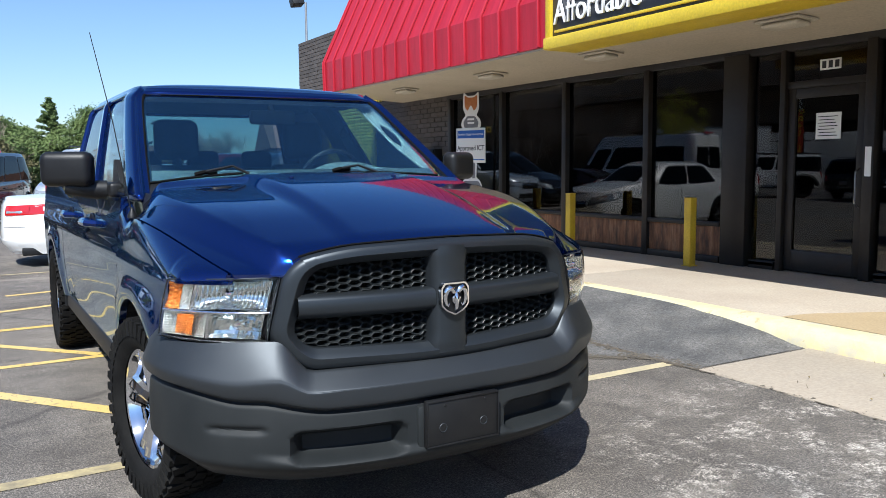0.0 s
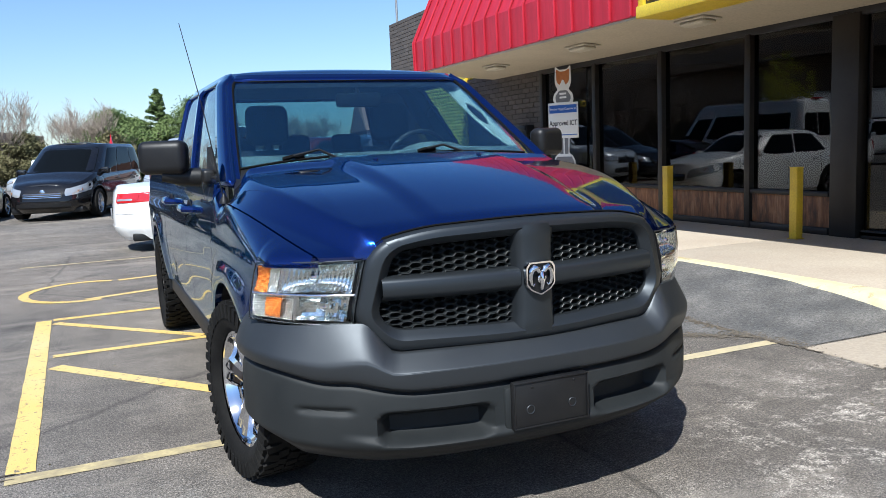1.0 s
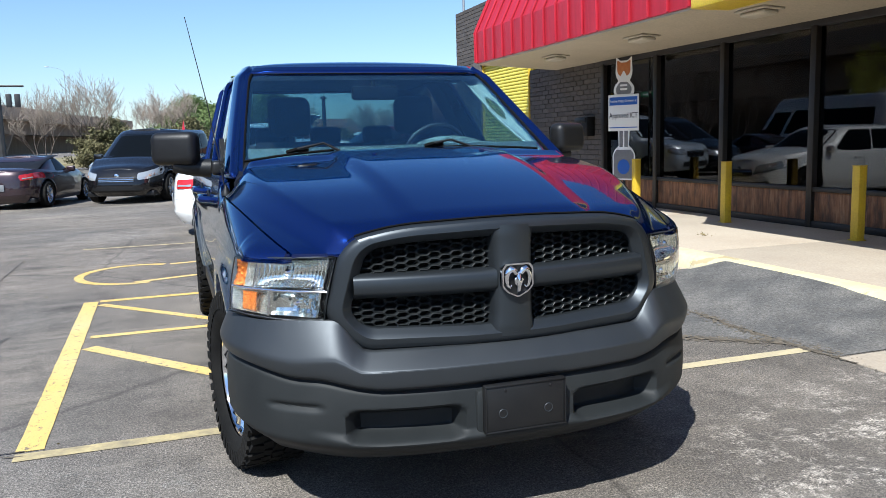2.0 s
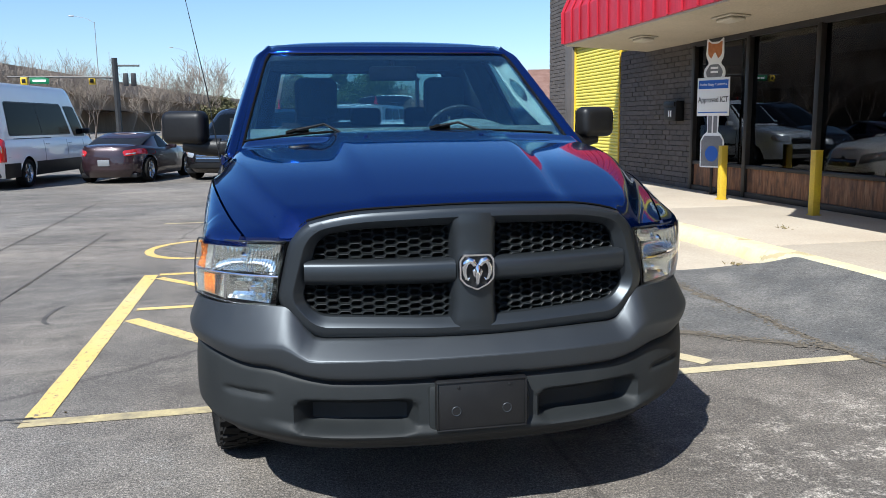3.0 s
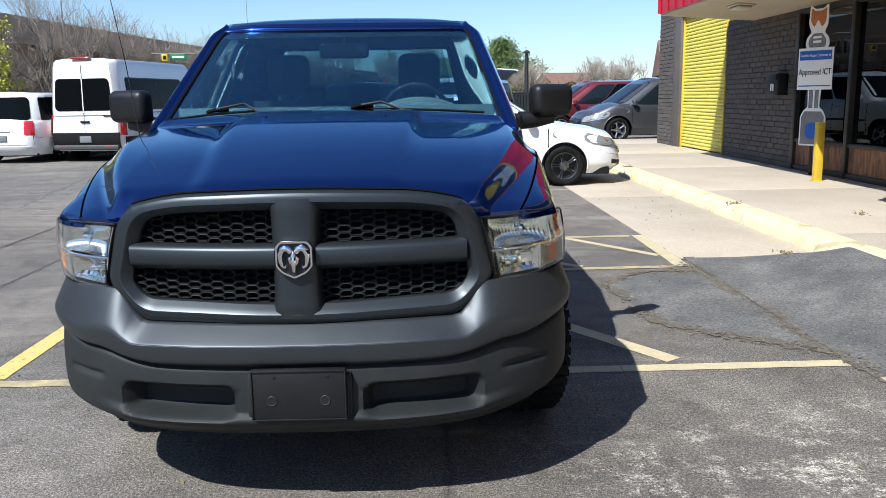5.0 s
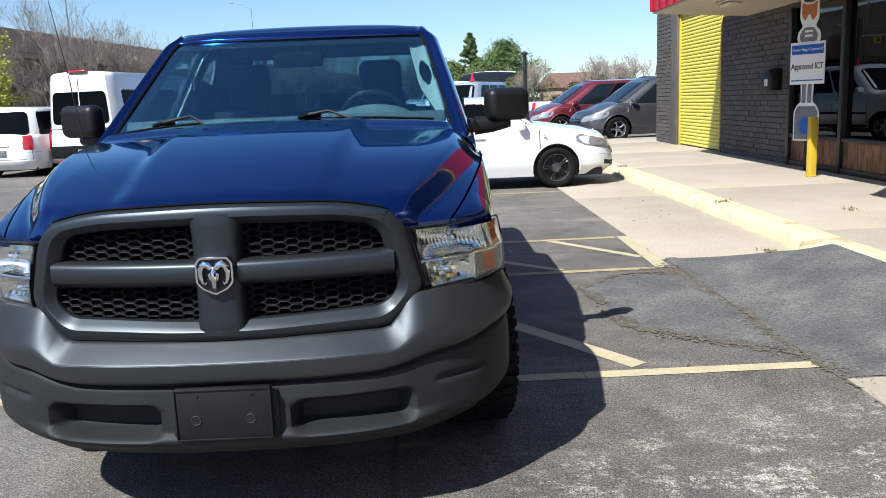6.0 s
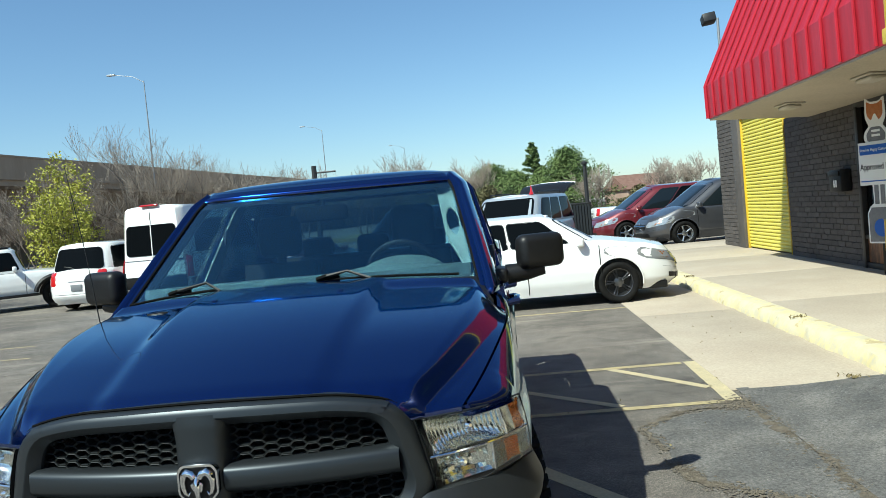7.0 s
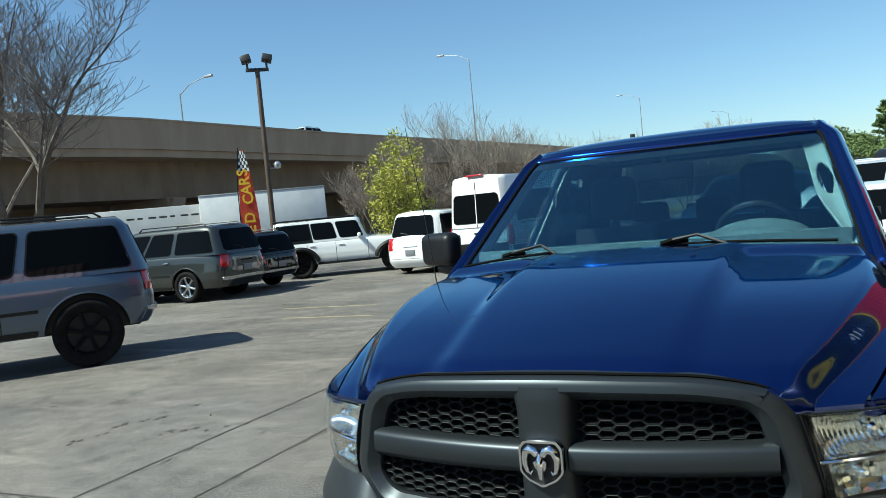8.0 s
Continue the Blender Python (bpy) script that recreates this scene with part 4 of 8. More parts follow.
BELT = 1.315
for sx in (-1, 1):
    fender_top = lambda y: (hood_edge_x(y) + 0.008, hood_z(hood_edge_x(y), y) - 0.002 + 0.085 * smooth01(1.27, 1.50, y))
    fender_low = lambda y: 0.50 + 0.32 * (1 - smooth01(0.60, 0.64, y)) + 0.215 * (1 - smooth01(0.475, 0.525, y))
    side_panel(sx, 0.245, 1.515, fender_low, lambda y: max(fender_top(y)[1] - 0.12, fender_low(y) + 0.004), "front_fender", 90, 30, fender_top)
    d1 = side_panel(sx, 1.521, 2.62, 0.50, BELT, "front_door", 30, 26)
    d2 = side_panel(sx, 2.626, 3.62, 0.50, lambda y: BELT, "rear_door", 30, 26)
    side_panel(sx, 3.626, 3.965, 0.50, BELT, "cab_corner", 12, 26)
    side_panel(sx, 3.985, 5.82, 0.50, 1.365, "bed_side", 70, 30, lambda y: (0.86, 1.385))
    for d, y in ((d1, 2.42), (d2, 3.44)):
        h = bmesh.new()
        w = tr_side(y, 1.15)
        tube(h, [(sx * (w - 0.01), y - 0.14, 1.145), (sx * (w + 0.045), y - 0.11, 1.15), (sx * (w + 0.05), y, 1.153), (sx * (w + 0.045), y + 0.11, 1.15), (sx * (w - 0.01), y + 0.14, 1.145)], [0.020, 0.022, 0.024, 0.022, 0.020], 8)
        part("door_handle", h, BLUE, d)
        b2 = lathe(bmesh.new(), [(0.001, 0.0), (0.05, 0.0), (0.062, 0.012), (0.066, 0.0)], 20, pose(sx * (w - 0.002), y, 1.15, 0, 0, 0) @ Matrix.Diagonal((sx * 0.4, 1.6, 0.8, 1)))
        part("handle_recess", b2, BLACKPL, d)
    # chrome-edged wheel arch liners, sills
    for wy, wz in WHEELS:
        b = bmesh.new()
        for k in range(24):
            a0, a1 = math.pi * k / 24, math.pi * (k + 1) / 24
            q = [(ARCH - 0.002) * math.cos(a0), (ARCH - 0.002) * math.sin(a0), (ARCH - 0.002) * math.cos(a1), (ARCH - 0.002) * math.sin(a1)]
            vs = [b.verts.new(p) for p in ((sx * 0.975, wy + q[0], wz + q[1]), (sx * 0.975, wy + q[2], wz + q[3]), (sx * 0.55, wy + q[2], wz + q[3]), (sx * 0.55, wy + q[0], wz + q[1]))]
            b.faces.new(vs)
        part("wheel_arch_liner", b, BLACKPL, truck)
    part("sill", boxes(((sx * 0.93 - 0.03, 1.55, 0.40), (sx * 0.93 + 0.03, 4.15, 0.52), 0.02)), BLACKPL, truck)

# hood


def hood_f(off):
    def f(u, v):
        yf = hood_front(u * 0.79)
        y = yf + (1.345 - 0.06 * u * u - yf) * v
        x = u * hood_edge_x(y)
        return Vector((x, y, hood_z(x, y) - off))
    return f


hood = part("hood", slab(hood_f(0), hood_f(0.014), span(-1, -0.72, 22)[:-1] + span(-0.72, 0.72, 60) + span(0.72, 1, 22)[1:], span(0, 1, 44)), BLUE, truck)
# washer vents on the hood
for sx in (-1, 1):
    b = bmesh.new()
    box(b, (sx * 0.27 - 0.010, 1.02, hood_z(0.27, 1.03) - 0.004), (sx * 0.27 + 0.010, 1.045, hood_z(0.27, 1.03) + 0.008), 0.004)
    part("washer_jet", b, BLUE, hood)
b = bmesh.new()
loop = [(-0.57 + 0.045 * math.cos(q) * (1 if abs(math.cos(q)) > 0.2 else 0.9), 1.13 + 0.014 * math.sin(q)) for q in span(0, 2 * math.pi, 24)]
tube(b, [(x, y, hood_z(x, y) + 0.001) for x, y in loop], 0.003, 5, False)
part("hood_badge_rim", b, BLACKPL, hood)
# engine bay blocker and inner structure
part("inner_structure", boxes(((-0.80, 0.42, 0.45), (0.80, 1.50, 1.00), 0.02), ((-0.62, 0.26, 0.42), (0.62, 0.5, 1.04), 0.02), ((-0.86, 1.5, 0.42), (0.86, 3.95, 0.62), 0.02), ((-0.90, 3.99, 0.62), (0.90, 5.78, 0.70), 0.01), ((-0.40, 0.5, 0.30), (0.40, 5.6, 0.45), 0.02)), BLACKPL, truck)
part("bed_front_wall", boxes(((-0.93, 3.985, 0.65), (0.93, 4.03, 1.36), 0.01)), BLUE, truck)
part("tailgate", boxes(((-0.80, 5.75, 0.65), (0.80, 5.81, 1.37), 0.02)), BLUE, truck)
for sx in (-1, 1):
    part("tail_lamp", boxes(((sx * 0.87 - 0.07, 5.74, 0.9), (sx * 0.87 + 0.07, 5.83, 1.33), 0.02)), REDLENS, truck)
    b = bmesh.new()
    tube(b, [(sx * 0.18, 1.02, RW), (sx * 0.75, 1.05, RW)], 0.05, 10)
    part("front_axle", b, BLACKPL, truck)
b = bmesh.new()
tube(b, [(-0.75, 4.66, RW), (0.75, 4.66, RW)], 0.06, 10)
part("rear_axle", b, BLACKPL, truck)

# cab: sloping shell with openings
CZ0, CZ1 = 1.305, 1.905


def cab_ring(h):
    """Front and rear y, half width and height at h from belt to roof edge."""
    hh = max(0.0, h)
    return (1.205 + 0.99 * hh ** 0.97, 3.965 - 0.10 * hh, 0.925 - 0.165 * hh ** 1.12 - 0.045 * smooth01(0.88, 1.0, hh), CZ0 + (CZ1 - CZ0) * h)


def cab_side(sx, t, h, off=0.0):
    yf, yr, w, z = cab_ring(h)
    yc, hl = (yf + yr) / 2, (yr - yf) / 2
    n = 12.0
    x = w * (1 - min(1, abs(t)) ** n) ** (1 / n)
    return Vector((sx * (x + off), yc + t * hl, z))


def cab_front(s, h, off=0.0):
    yf, yr, w, z = cab_ring(h)
    yc, hl = (yf + yr) / 2, (yr - yf) / 2
    n = 12.0
    bow = 0.085 * (s * s)
    return Vector((s * w * 0.96, yc - hl * (1 - (abs(s) * 0.96) ** n) ** (1 / n) + bow * (1 - 0.4 * h) - off, z + off * 0.6))


def cab_rear(s, h, off=0.0):
    yf, yr, w, z = cab_ring(h)
    yc, hl = (yf + yr) / 2, (yr - yf) / 2
    return Vector((s * w * 0.96, yc + hl * (1 - (abs(s) * 0.96) ** 12.0) ** (1 / 12.0) + off, z))


hs = [0, 0.05, 0.10] + span(0.16, 0.88, 10) + [0.905, 0.925, 0.95, 0.975, 1.0]
H0, H1 = 0.135, 0.955
bm = bmesh.new()
WS = 0.948
fs = [-1, -WS] + span(-0.85, 0.85, 16) + [WS, 1]
sheet(bm, lambda s, h: cab_front(s, h), fs, hs, lambda s, h: not (abs(s) < WS and h < 0.925))
sheet(bm, lambda s, h: cab_rear(s, h), fs, hs, lambda s, h: not (abs(s) < 0.80 and 0.2 < h < 0.9))
T_A, T_B0, T_B1, T_C = -0.80, -0.08, 0.00, 0.80
tsides = sorted([-0.924, -0.90, -0.87, -0.84, T_A] + span(-0.72, -0.16, 6) + [T_B0, T_B1] + span(0.08, 0.72, 7) + [T_C, 0.85, 0.89, 0.924])
for sx in (-1, 1):
    sheet(bm, lambda t, h: cab_side(sx, t, h), tsides, hs, lambda t, h: not ((T_A < t < T_B0 or T_B1 < t < T_C) and 0.07 < h < 0.925))
    sheet(bm, lambda k, h: (cab_front(sx, h) * (1 - k) + cab_side(sx, -0.924, h) * k), [0, 0.5, 1], hs)
    sheet(bm, lambda k, h: (cab_rear(sx, h) * (1 - k) + cab_side(sx, 0.924, h) * k), [0, 0.5, 1], hs)
cabob = part("cab_frame", bm, BLUE, truck)
md = cabob.modifiers.new("thick", "SOLIDIFY")
md.thickness, md.offset = 0.035, 0


def roof_f(off):
    def f(u, v):
        edge = cab_side(1, -0.924 + 1.848 * v, 1.0)
        a, c = cab_front(u, 1.0), cab_rear(u, 1.0)
        y = a.y + (c.y - a.y) * v
        inset = (1 - abs(u)) * edge.x
        dome = (1 - math.exp(-(y - a.y) / 0.085)) * (1 - math.exp(-inset / 0.06)) * (1 - math.exp(-(c.y - y) / 0.08))
        return Vector((u * edge.x, y, edge.z + (0.040 + 0.016 * (1 - u * u)) * dome - off))
    return f


bend = [-1, -0.985, -0.965, -0.94, -0.91, -0.87, -0.82, -0.75] + span(-0.66, 0.66, 14) + [0.75, 0.82, 0.87, 0.91, 0.94, 0.965, 0.985, 1]
run = [0, 0.006, 0.014, 0.024, 0.038, 0.055, 0.08, 0.11, 0.15] + span(0.2, 0.88, 12) + [0.92, 0.95, 0.97, 0.985, 1]
part("roof", slab(roof_f(0), roof_f(0.02), bend, run), BLUE, truck)


def pane(name, f, us, vs, material, parent, label="", shadow=False):
    ob = part(name, slab(lambda u, v: f(u, v, 0.0), lambda u, v: f(u, v, -0.005), us, vs), material, parent, label)
    ob.visible_shadow = shadow
    return ob


pane("windshield", lambda s, h, o: cab_front(s, h, o + 0.004), span(-WS - 0.01, WS + 0.01, 24), span(0.03, 0.93, 14), GLASS, truck, "tinted laminated windscreen", False)
pane("rear_window", lambda s, h, o: cab_rear(s, h, o), span(-0.81, 0.81, 14), span(0.19, 0.91, 8), SIDEGLASS, truck)
for sx in (-1, 1):
    pane("side_window", lambda t, h, o: cab_side(sx, t, h, o - 0.004), span(T_A - 0.005, T_B0 + 0.005, 12), span(0.065, 0.94, 10), SIDEGLASS, truck)
    pane("side_window", lambda t, h, o: cab_side(sx, t, h, o - 0.004), span(T_B1 - 0.005, T_C + 0.005, 12), span(0.065, 0.94, 10), PRIVACY, truck)
    b = bmesh.new()
    tube(b, [cab_side(sx, T_A, 0.06, 0.012), cab_side(sx, T_B0, 0.06, 0.012), cab_side(sx, T_B1, 0.06, 0.012), cab_side(sx, T_C, 0.06, 0.012)], 0.010, 6)
    part("window_trim", b, BLACKPL, truck)
    b = bmesh.new()
    sheet(b, lambda t, h: cab_side(sx, t, h, 0.006), [T_B0 - 0.004, T_B1 + 0.004], span(0.05, 0.94, 6))
    part("pillar_trim", b, BLACKPL, truck)
    b = bmesh.new()
    tube(b, [cab_front(sx * 0.955, h, 0.004) for h in span(0.02, 0.925, 10)], 0.010, 8)
    part("windscreen_moulding", b, WIPER, truck)
b = bmesh.new()
tube(b, [cab_front(s, 0.928, 0.004) for s in span(-0.95, 0.95, 16)], 0.005, 6)
part("windscreen_moulding", b, WIPER, truck)
# inner shade band along the top of the glass
b = bmesh.new()
sheet(b, lambda s, h: cab_front(s, h, -0.012), span(-0.93, 0.93, 16), [0.87, 0.90, 0.925])
part("shade_band", b, BLACKPL, truck)


# cowl under the windscreen
def cowl_f(off):
    def f(u, v):
        a = Vector((u * 0.90, 1.305 - 0.055 * u * u, hood_z(u * 0.86, 1.30) - 0.030))
        c = cab_front(u * 0.97, 0.165 - 0.05 * u * u, 0.010)
        p = a.lerp(c, v)
        return p - Vector((0, 0, off + 0.01 * math.sin(v * math.pi)))
    return f


part("cowl_panel", slab(cowl_f(0), cowl_f(0.05), span(-1, 1, 24), span(0, 1, 6)), BLACKPL, truck)
for blade, arm in (((-0.95, 0.118, -0.45, 0.185), ((-0.42, 0.165, 0.026), (-0.51, 0.215, 0.046), (-0.67, 0.178, 0.034))), ((0.12, 0.190, 0.86, 0.145), ((0.40, 0.165, 0.026), (0.275, 0.215, 0.046), (0.155, 0.197, 0.034)))):
    w = part("wiper_arm", tube(bmesh.new(), [cab_front(*p) for p in arm], [0.008, 0.006, 0.010], 6), BLACKPL, truck)
    b = bmesh.new()
    tube(b, [cab_front(blade[0] + (blade[2] - blade[0]) * k, blade[1] + (blade[3] - blade[1]) * k + 0.010 * math.sin(k * 3.1), 0.014) for k in span(0, 1, 12)], 0.0065, 6)
    part("wiper_blade", b, WIPER, w)
    b = bmesh.new()
    a, h, off = arm[2]
    tube(b, [cab_front(a - 0.05, h - 0.004, 0.018), cab_front(a, h, off), cab_front(a + 0.07, h + 0.010, 0.018)], 0.012, 6)
    part("wiper_clip", b, WIPER, w)

# interior
part("dashboard", slab(lambda u, v: Vector((u * 0.80, 1.450 + 0.58 * v + 0.09 * u * u * (1 - v), 1.438 - 0.025 * v - 0.10 * max(0, v - 0.8) * 5 + 0.03 * math.exp(-((u - 0.45) / 0.25) ** 2) * math.sin(math.pi * v))), lambda u, v: Vector((u * 0.80, 1.450 + 0.58 * v, 0.95)), span(-1, 1, 30), span(0, 1, 10)), DASHTOP, truck)
part("instrument_hood", slab(lambda u, v: Vector((0.42 + u * 0.23, 1.70 + 0.30 * v, 1.395 + 0.085 * (1 - u * u) ** 0.6 * smooth01(0, 0.7, v))), lambda u, v: Vector((0.42 + u * 0.23, 1.70 + 0.30 * v, 1.20)), span(-1, 1, 16), span(0, 1, 6)), DASHTOP, truck)
sw = bmesh.new()
mw = pose(0.40, 2.16, 1.375, 25, 0, 0)
ringpts = [mw @ Vector((0.19 * math.cos(a), 0, 0.19 * math.sin(a))) for a in span(0, 2 * math.pi, 28)]
tube(sw, ringpts, 0.016, 8, False)
part("steering_wheel", sw, BLACKPL, truck)
sw = bmesh.new()
for a in (0, math.pi, 1.5 * math.pi):
    tube(sw, [mw @ Vector((0, 0.01, 0)), mw @ Vector((0.18 * math.cos(a), 0, 0.18 * math.sin(a)))], [0.05, 0.018], 8)
part("steering_spokes", sw, BLACKPL, truck)
for x, y in ((-0.42, 2.55), (0.42, 2.55)):
    s = part("seat_back", slab(lambda u, v: Vector((x + u * 0.25 * (1 - 0.12 * v), y + 0.04 * v + 0.03 * u * u, 0.85 + 0.62 * v)), lambda u, v: Vector((x + u * 0.25 * (1 - 0.12 * v), y + 0.15 + 0.05 * v, 0.85 + 0.60 * v)), span(-1, 1, 10), span(0, 1, 8)), SEATCLOTH, truck)
    part("headrest", boxes(((x - 0.135, y + 0.08, 1.50), (x + 0.135, y + 0.20, 1.755), 0.055, None, 4)), SEATCLOTH, s)
    part("headrest_post", tube(bmesh.new(), [(x, y + 0.13, 1.44), (x, y + 0.13, 1.53)], 0.03, 6), SEATCLOTH, s)
    part("seat_cushion", boxes(((x - 0.26, y - 0.48, 0.82), (x + 0.26, y + 0.1, 0.98), 0.05)), SEATCLOTH, truck)
part("rear_bench", boxes(((-0.70, 3.55, 0.80), (0.70, 3.78, 1.45), 0.06), ((-0.70, 3.1, 0.80), (0.70, 3.6, 0.98), 0.05)), SEATCLOTH, truck)
for x in (-0.42, 0.0, 0.42):
    part("rear_headrest", boxes(((x - 0.12, 3.66, 1.43), (x + 0.12, 3.76, 1.58), 0.04)), SEATCLOTH, truck)
mb = part("rear_view_mirror", boxes(((-0.14, 2.045, 1.700), (0.14, 2.085, 1.785), 0.02)), WIPER, truck)
part("mirror_stem", tube(bmesh.new(), [(0, 2.065, 1.77), (0, 2.10, 1.81)], 0.016, 8), WIPER, mb)
part("headliner", slab(lambda u, v: Vector((u * 0.70, 2.24 + 1.6 * v, 1.885)), lambda u, v: Vector((u * 0.70, 2.24 + 1.6 * v, 1.865)), span(-1, 1, 6), span(0, 1, 6)), DASHPL, truck)
for sx in (-1, 1):
    ipt = part("inner_pillar_trim", slab(lambda k, h: cab_side(sx, T_B0 - 0.03, h, -0.03 - (0.115 - 0.05 * h if sx > 0 else 0.012) * k), lambda k, h: cab_side(sx, T_B0 + 0.085, h, -0.03 - (0.13 if sx > 0 else 0.03) * k), [0, 0.5, 1], span(0.0, 0.97, 8)), DASHPL if sx > 0 else TRIMBEIGE, truck, "grey pillar trim")
    pc = cab_side(sx, T_B0 - 0.036, 0.60, -0.085 if sx > 0 else -0.045)
    part("belt_guide", lathe(bmesh.new(), [(0.001, 0.0), (0.036, 0.0), (0.040, 0.008), (0.044, 0.0)], 16, Matrix.Translation(pc) @ pose(0, 0, 0, 0, 14 * sx, -90) @ Matrix.Diagonal((1, 0.62 if sx > 0 else 0.3, 1.5, 1))), BLACKPL, ipt)
    b = bmesh.new()
    wide = lambda h: 0.045 + 0.085 * smooth01(0.12, 0.55, h) if sx > 0 else 0.04
    hole = lambda k, h: sx > 0 and ((k - 0.52) / 0.30) ** 2 + ((h - 0.60) / 0.115) ** 2 < 1
    sheet(b, lambda k, h: cab_front(sx * (0.960 - wide(h) * k), h, -0.03 - 0.03 * k - 0.012 * math.sin(k * 3.1)), span(0, 1, 24), span(0.05, 0.92, 72), lambda k, h: not hole(k, h))
    # left trim takes dark plastic to carry the shade on that pillar
    wt = part("inner_windscreen_trim", b, CABTRIM if sx > 0 else DASHPL, truck, "windscreen pillar trim with grab handle" if sx > 0 else "")
    md = wt.modifiers.new("thick", "SOLIDIFY")
    md.thickness = 0.012
    part("sun_visor", boxes(((sx * 0.36 - 0.20, 2.17, 1.845), (sx * 0.36 + 0.20, 2.30, 1.868), 0.008)), DASHPL, truck)
    part("door_inner_trim", boxes(((sx * 0.885 - 0.02, 1.7, 0.7), (sx * 0.885 + 0.02, 3.85, 1.29), 0.01)), DASHPL, truck)


# grille
def gy(x):
    return 0.030 + 0.245 * x * x


def loop_at(pts, per=7):
    """Even rounded loop through corner pairs (x, z, radius)."""
    out = []
    n = len(pts)
    for i, (x, z, r) in enumerate(pts):
        p, a, b = Vector((x, z)), Vector(pts[i - 1][:2]), Vector(pts[(i + 1) % n][:2])
        p0, p1 = p + (a - p).normalized() * r, p + (b - p).normalized() * r
        for k in range(per):
            t = k / (per - 1)
            out.append(p0 * (1 - t) ** 2 + p * 2 * t * (1 - t) + p1 * t * t)
    return out


OUT = [(-0.46, 1.164, 0.12), (0.0, 1.183, 0.2), (0.46, 1.164, 0.12), (0.632, 1.110, 0.10), (0.695, 0.850, 0.05), (0.575, 0.712, 0.06), (0.0, 0.706, 0.2), (-0.575, 0.712, 0.06), (-0.695, 0.850, 0.05), (-0.632, 1.110, 0.10)]
INN = [(-0.44, 1.098, 0.10), (0.0, 1.112, 0.2), (0.44, 1.098, 0.10), (0.535, 1.075, 0.05), (0.600, 0.852, 0.04), (0.545, 0.795, 0.04), (0.0, 0.778, 0.2), (-0.545, 0.795, 0.04), (-0.600, 0.852, 0.04), (-0.535, 1.075, 0.05)]
lo_, li_ = loop_at(OUT), loop_at(INN)
bm = bmesh.new()
loops = []
for t, dy in ((0.0, 0.13), (0.0, 0.034), (0.03, 0.021), (0.08, 0.011), (0.15, 0.004), (0.23, 0.0), (0.34, -0.003), (0.56, -0.005), (0.60, -0.003), (0.78, 0.012), (0.96, 0.028), (1.0, 0.038), (1.0, 0.10)):
    loops.append([bm.verts.new((a.lerp(c, t).x, gy(a.lerp(c, t).x) + dy, a.lerp(c, t).y)) for a, c in zip(lo_, li_)])
for p, q in zip(loops, loops[1:]):
    for k in range(len(p)):
        bm.faces.new((p[k], p[(k + 1) % len(p)], q[(k + 1) % len(p)], q[k]))
grille = part("grille_surround", bm, SURROUND, truck, "smooth dark grey grille surround", 17)


def bar(x0, x1, z0, z1, zc0, zc1, dep):
    """A grille bar with a faceted front, bowed with the grille."""
    prof = [(0.075, z0), (0.020, z0), (0.002, z0 + 0.014), (-dep, zc0), (-dep, zc1), (0.002, z1 - 0.010), (0.020, z1), (0.075, z1)]
    b = bmesh.new()
    sheet(b, lambda u, v: (u, gy(u) + prof[v][0], prof[v][1]), span(x0, x1, 16), list(range(len(prof))))
    return b


part("crossbar", bar(-0.590, -0.07, 0.905, 0.992, 0.930, 0.972, 0.004), SURROUND, grille)
part("crossbar", bar(0.07, 0.590, 0.905, 0.992, 0.930, 0.972, 0.004), SURROUND, grille)
xs_ = [-0.090, -0.080, -0.068, -0.050, 0.050, 0.068, 0.080, 0.090]
dys = [0.085, 0.03, 0.004, -0.008, -0.008, 0.004, 0.03, 0.085]
b = bmesh.new()
sheet(b, lambda u, v: (xs_[u] * (1 + 0.10 * smooth01(0.12, 0.20, abs(v - 0.945))), 0.03 + dys[u] + 0.004 * smooth01(0.17, 0.205, abs(v - 0.945)), v), list(range(8)), span(0.735, 1.150, 30))
part("centre_bar", b, SURROUND, grille)


def inside_loop(x, z, loop):
    ins = False
    for a, c in zip(loop, loop[1:] + loop[:1]):
        if (a.y > z) != (c.y > z) and x < (c.x - a.x) * (z - a.y) / (c.y - a.y) + a.x:
            ins = not ins
    return ins


HP, HF, CH = 0.0260, 0.0150, 0.0128              # half width at the points, half flat, half height of a cell
for west, low in ((True, True), (True, False), (False, True), (False, False)):
    bm = bmesh.new()
    for row in range(30):
        z = 0.768 + CH * row
        for col in range(18):
            x = (HP + HF) * (2 * col - 17 + (row % 2))
            if (x < 0) == west and (z < 0.95) == low and inside_loop(x * 0.955, z, li_) and abs(x) >= 0.05 and not (0.930 < z < 0.970):
                hexa = [(-HP, 0), (-HF, CH), (HF, CH), (HP, 0), (HF, -CH), (-HF, -CH)]
                rings = []
                for sc_x, sc_z, dy in ((1.0, 1.0, 0.056), (0.98, 0.95, 0.048), (0.90, 0.82, 0.046), (0.87, 0.77, 0.054), (0.85, 0.74, 0.088)):
                    rings.append([bm.verts.new((x + p * sc_x, gy(x + p) + dy, z + q * sc_z)) for p, q in hexa])
                for o0, o1 in zip(rings, rings[1:]):
                    for k in range(6):
                        bm.faces.new((o0[k], o0[(k + 1) % 6], o1[(k + 1) % 6], o1[k]))
    part("honeycomb_mesh", bm, GRILLEMESH, grille, "black honeycomb grille mesh", 25)
# near-black sheet stands in for the shade behind the open mesh
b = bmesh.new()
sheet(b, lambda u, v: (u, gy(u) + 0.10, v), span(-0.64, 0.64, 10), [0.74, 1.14])
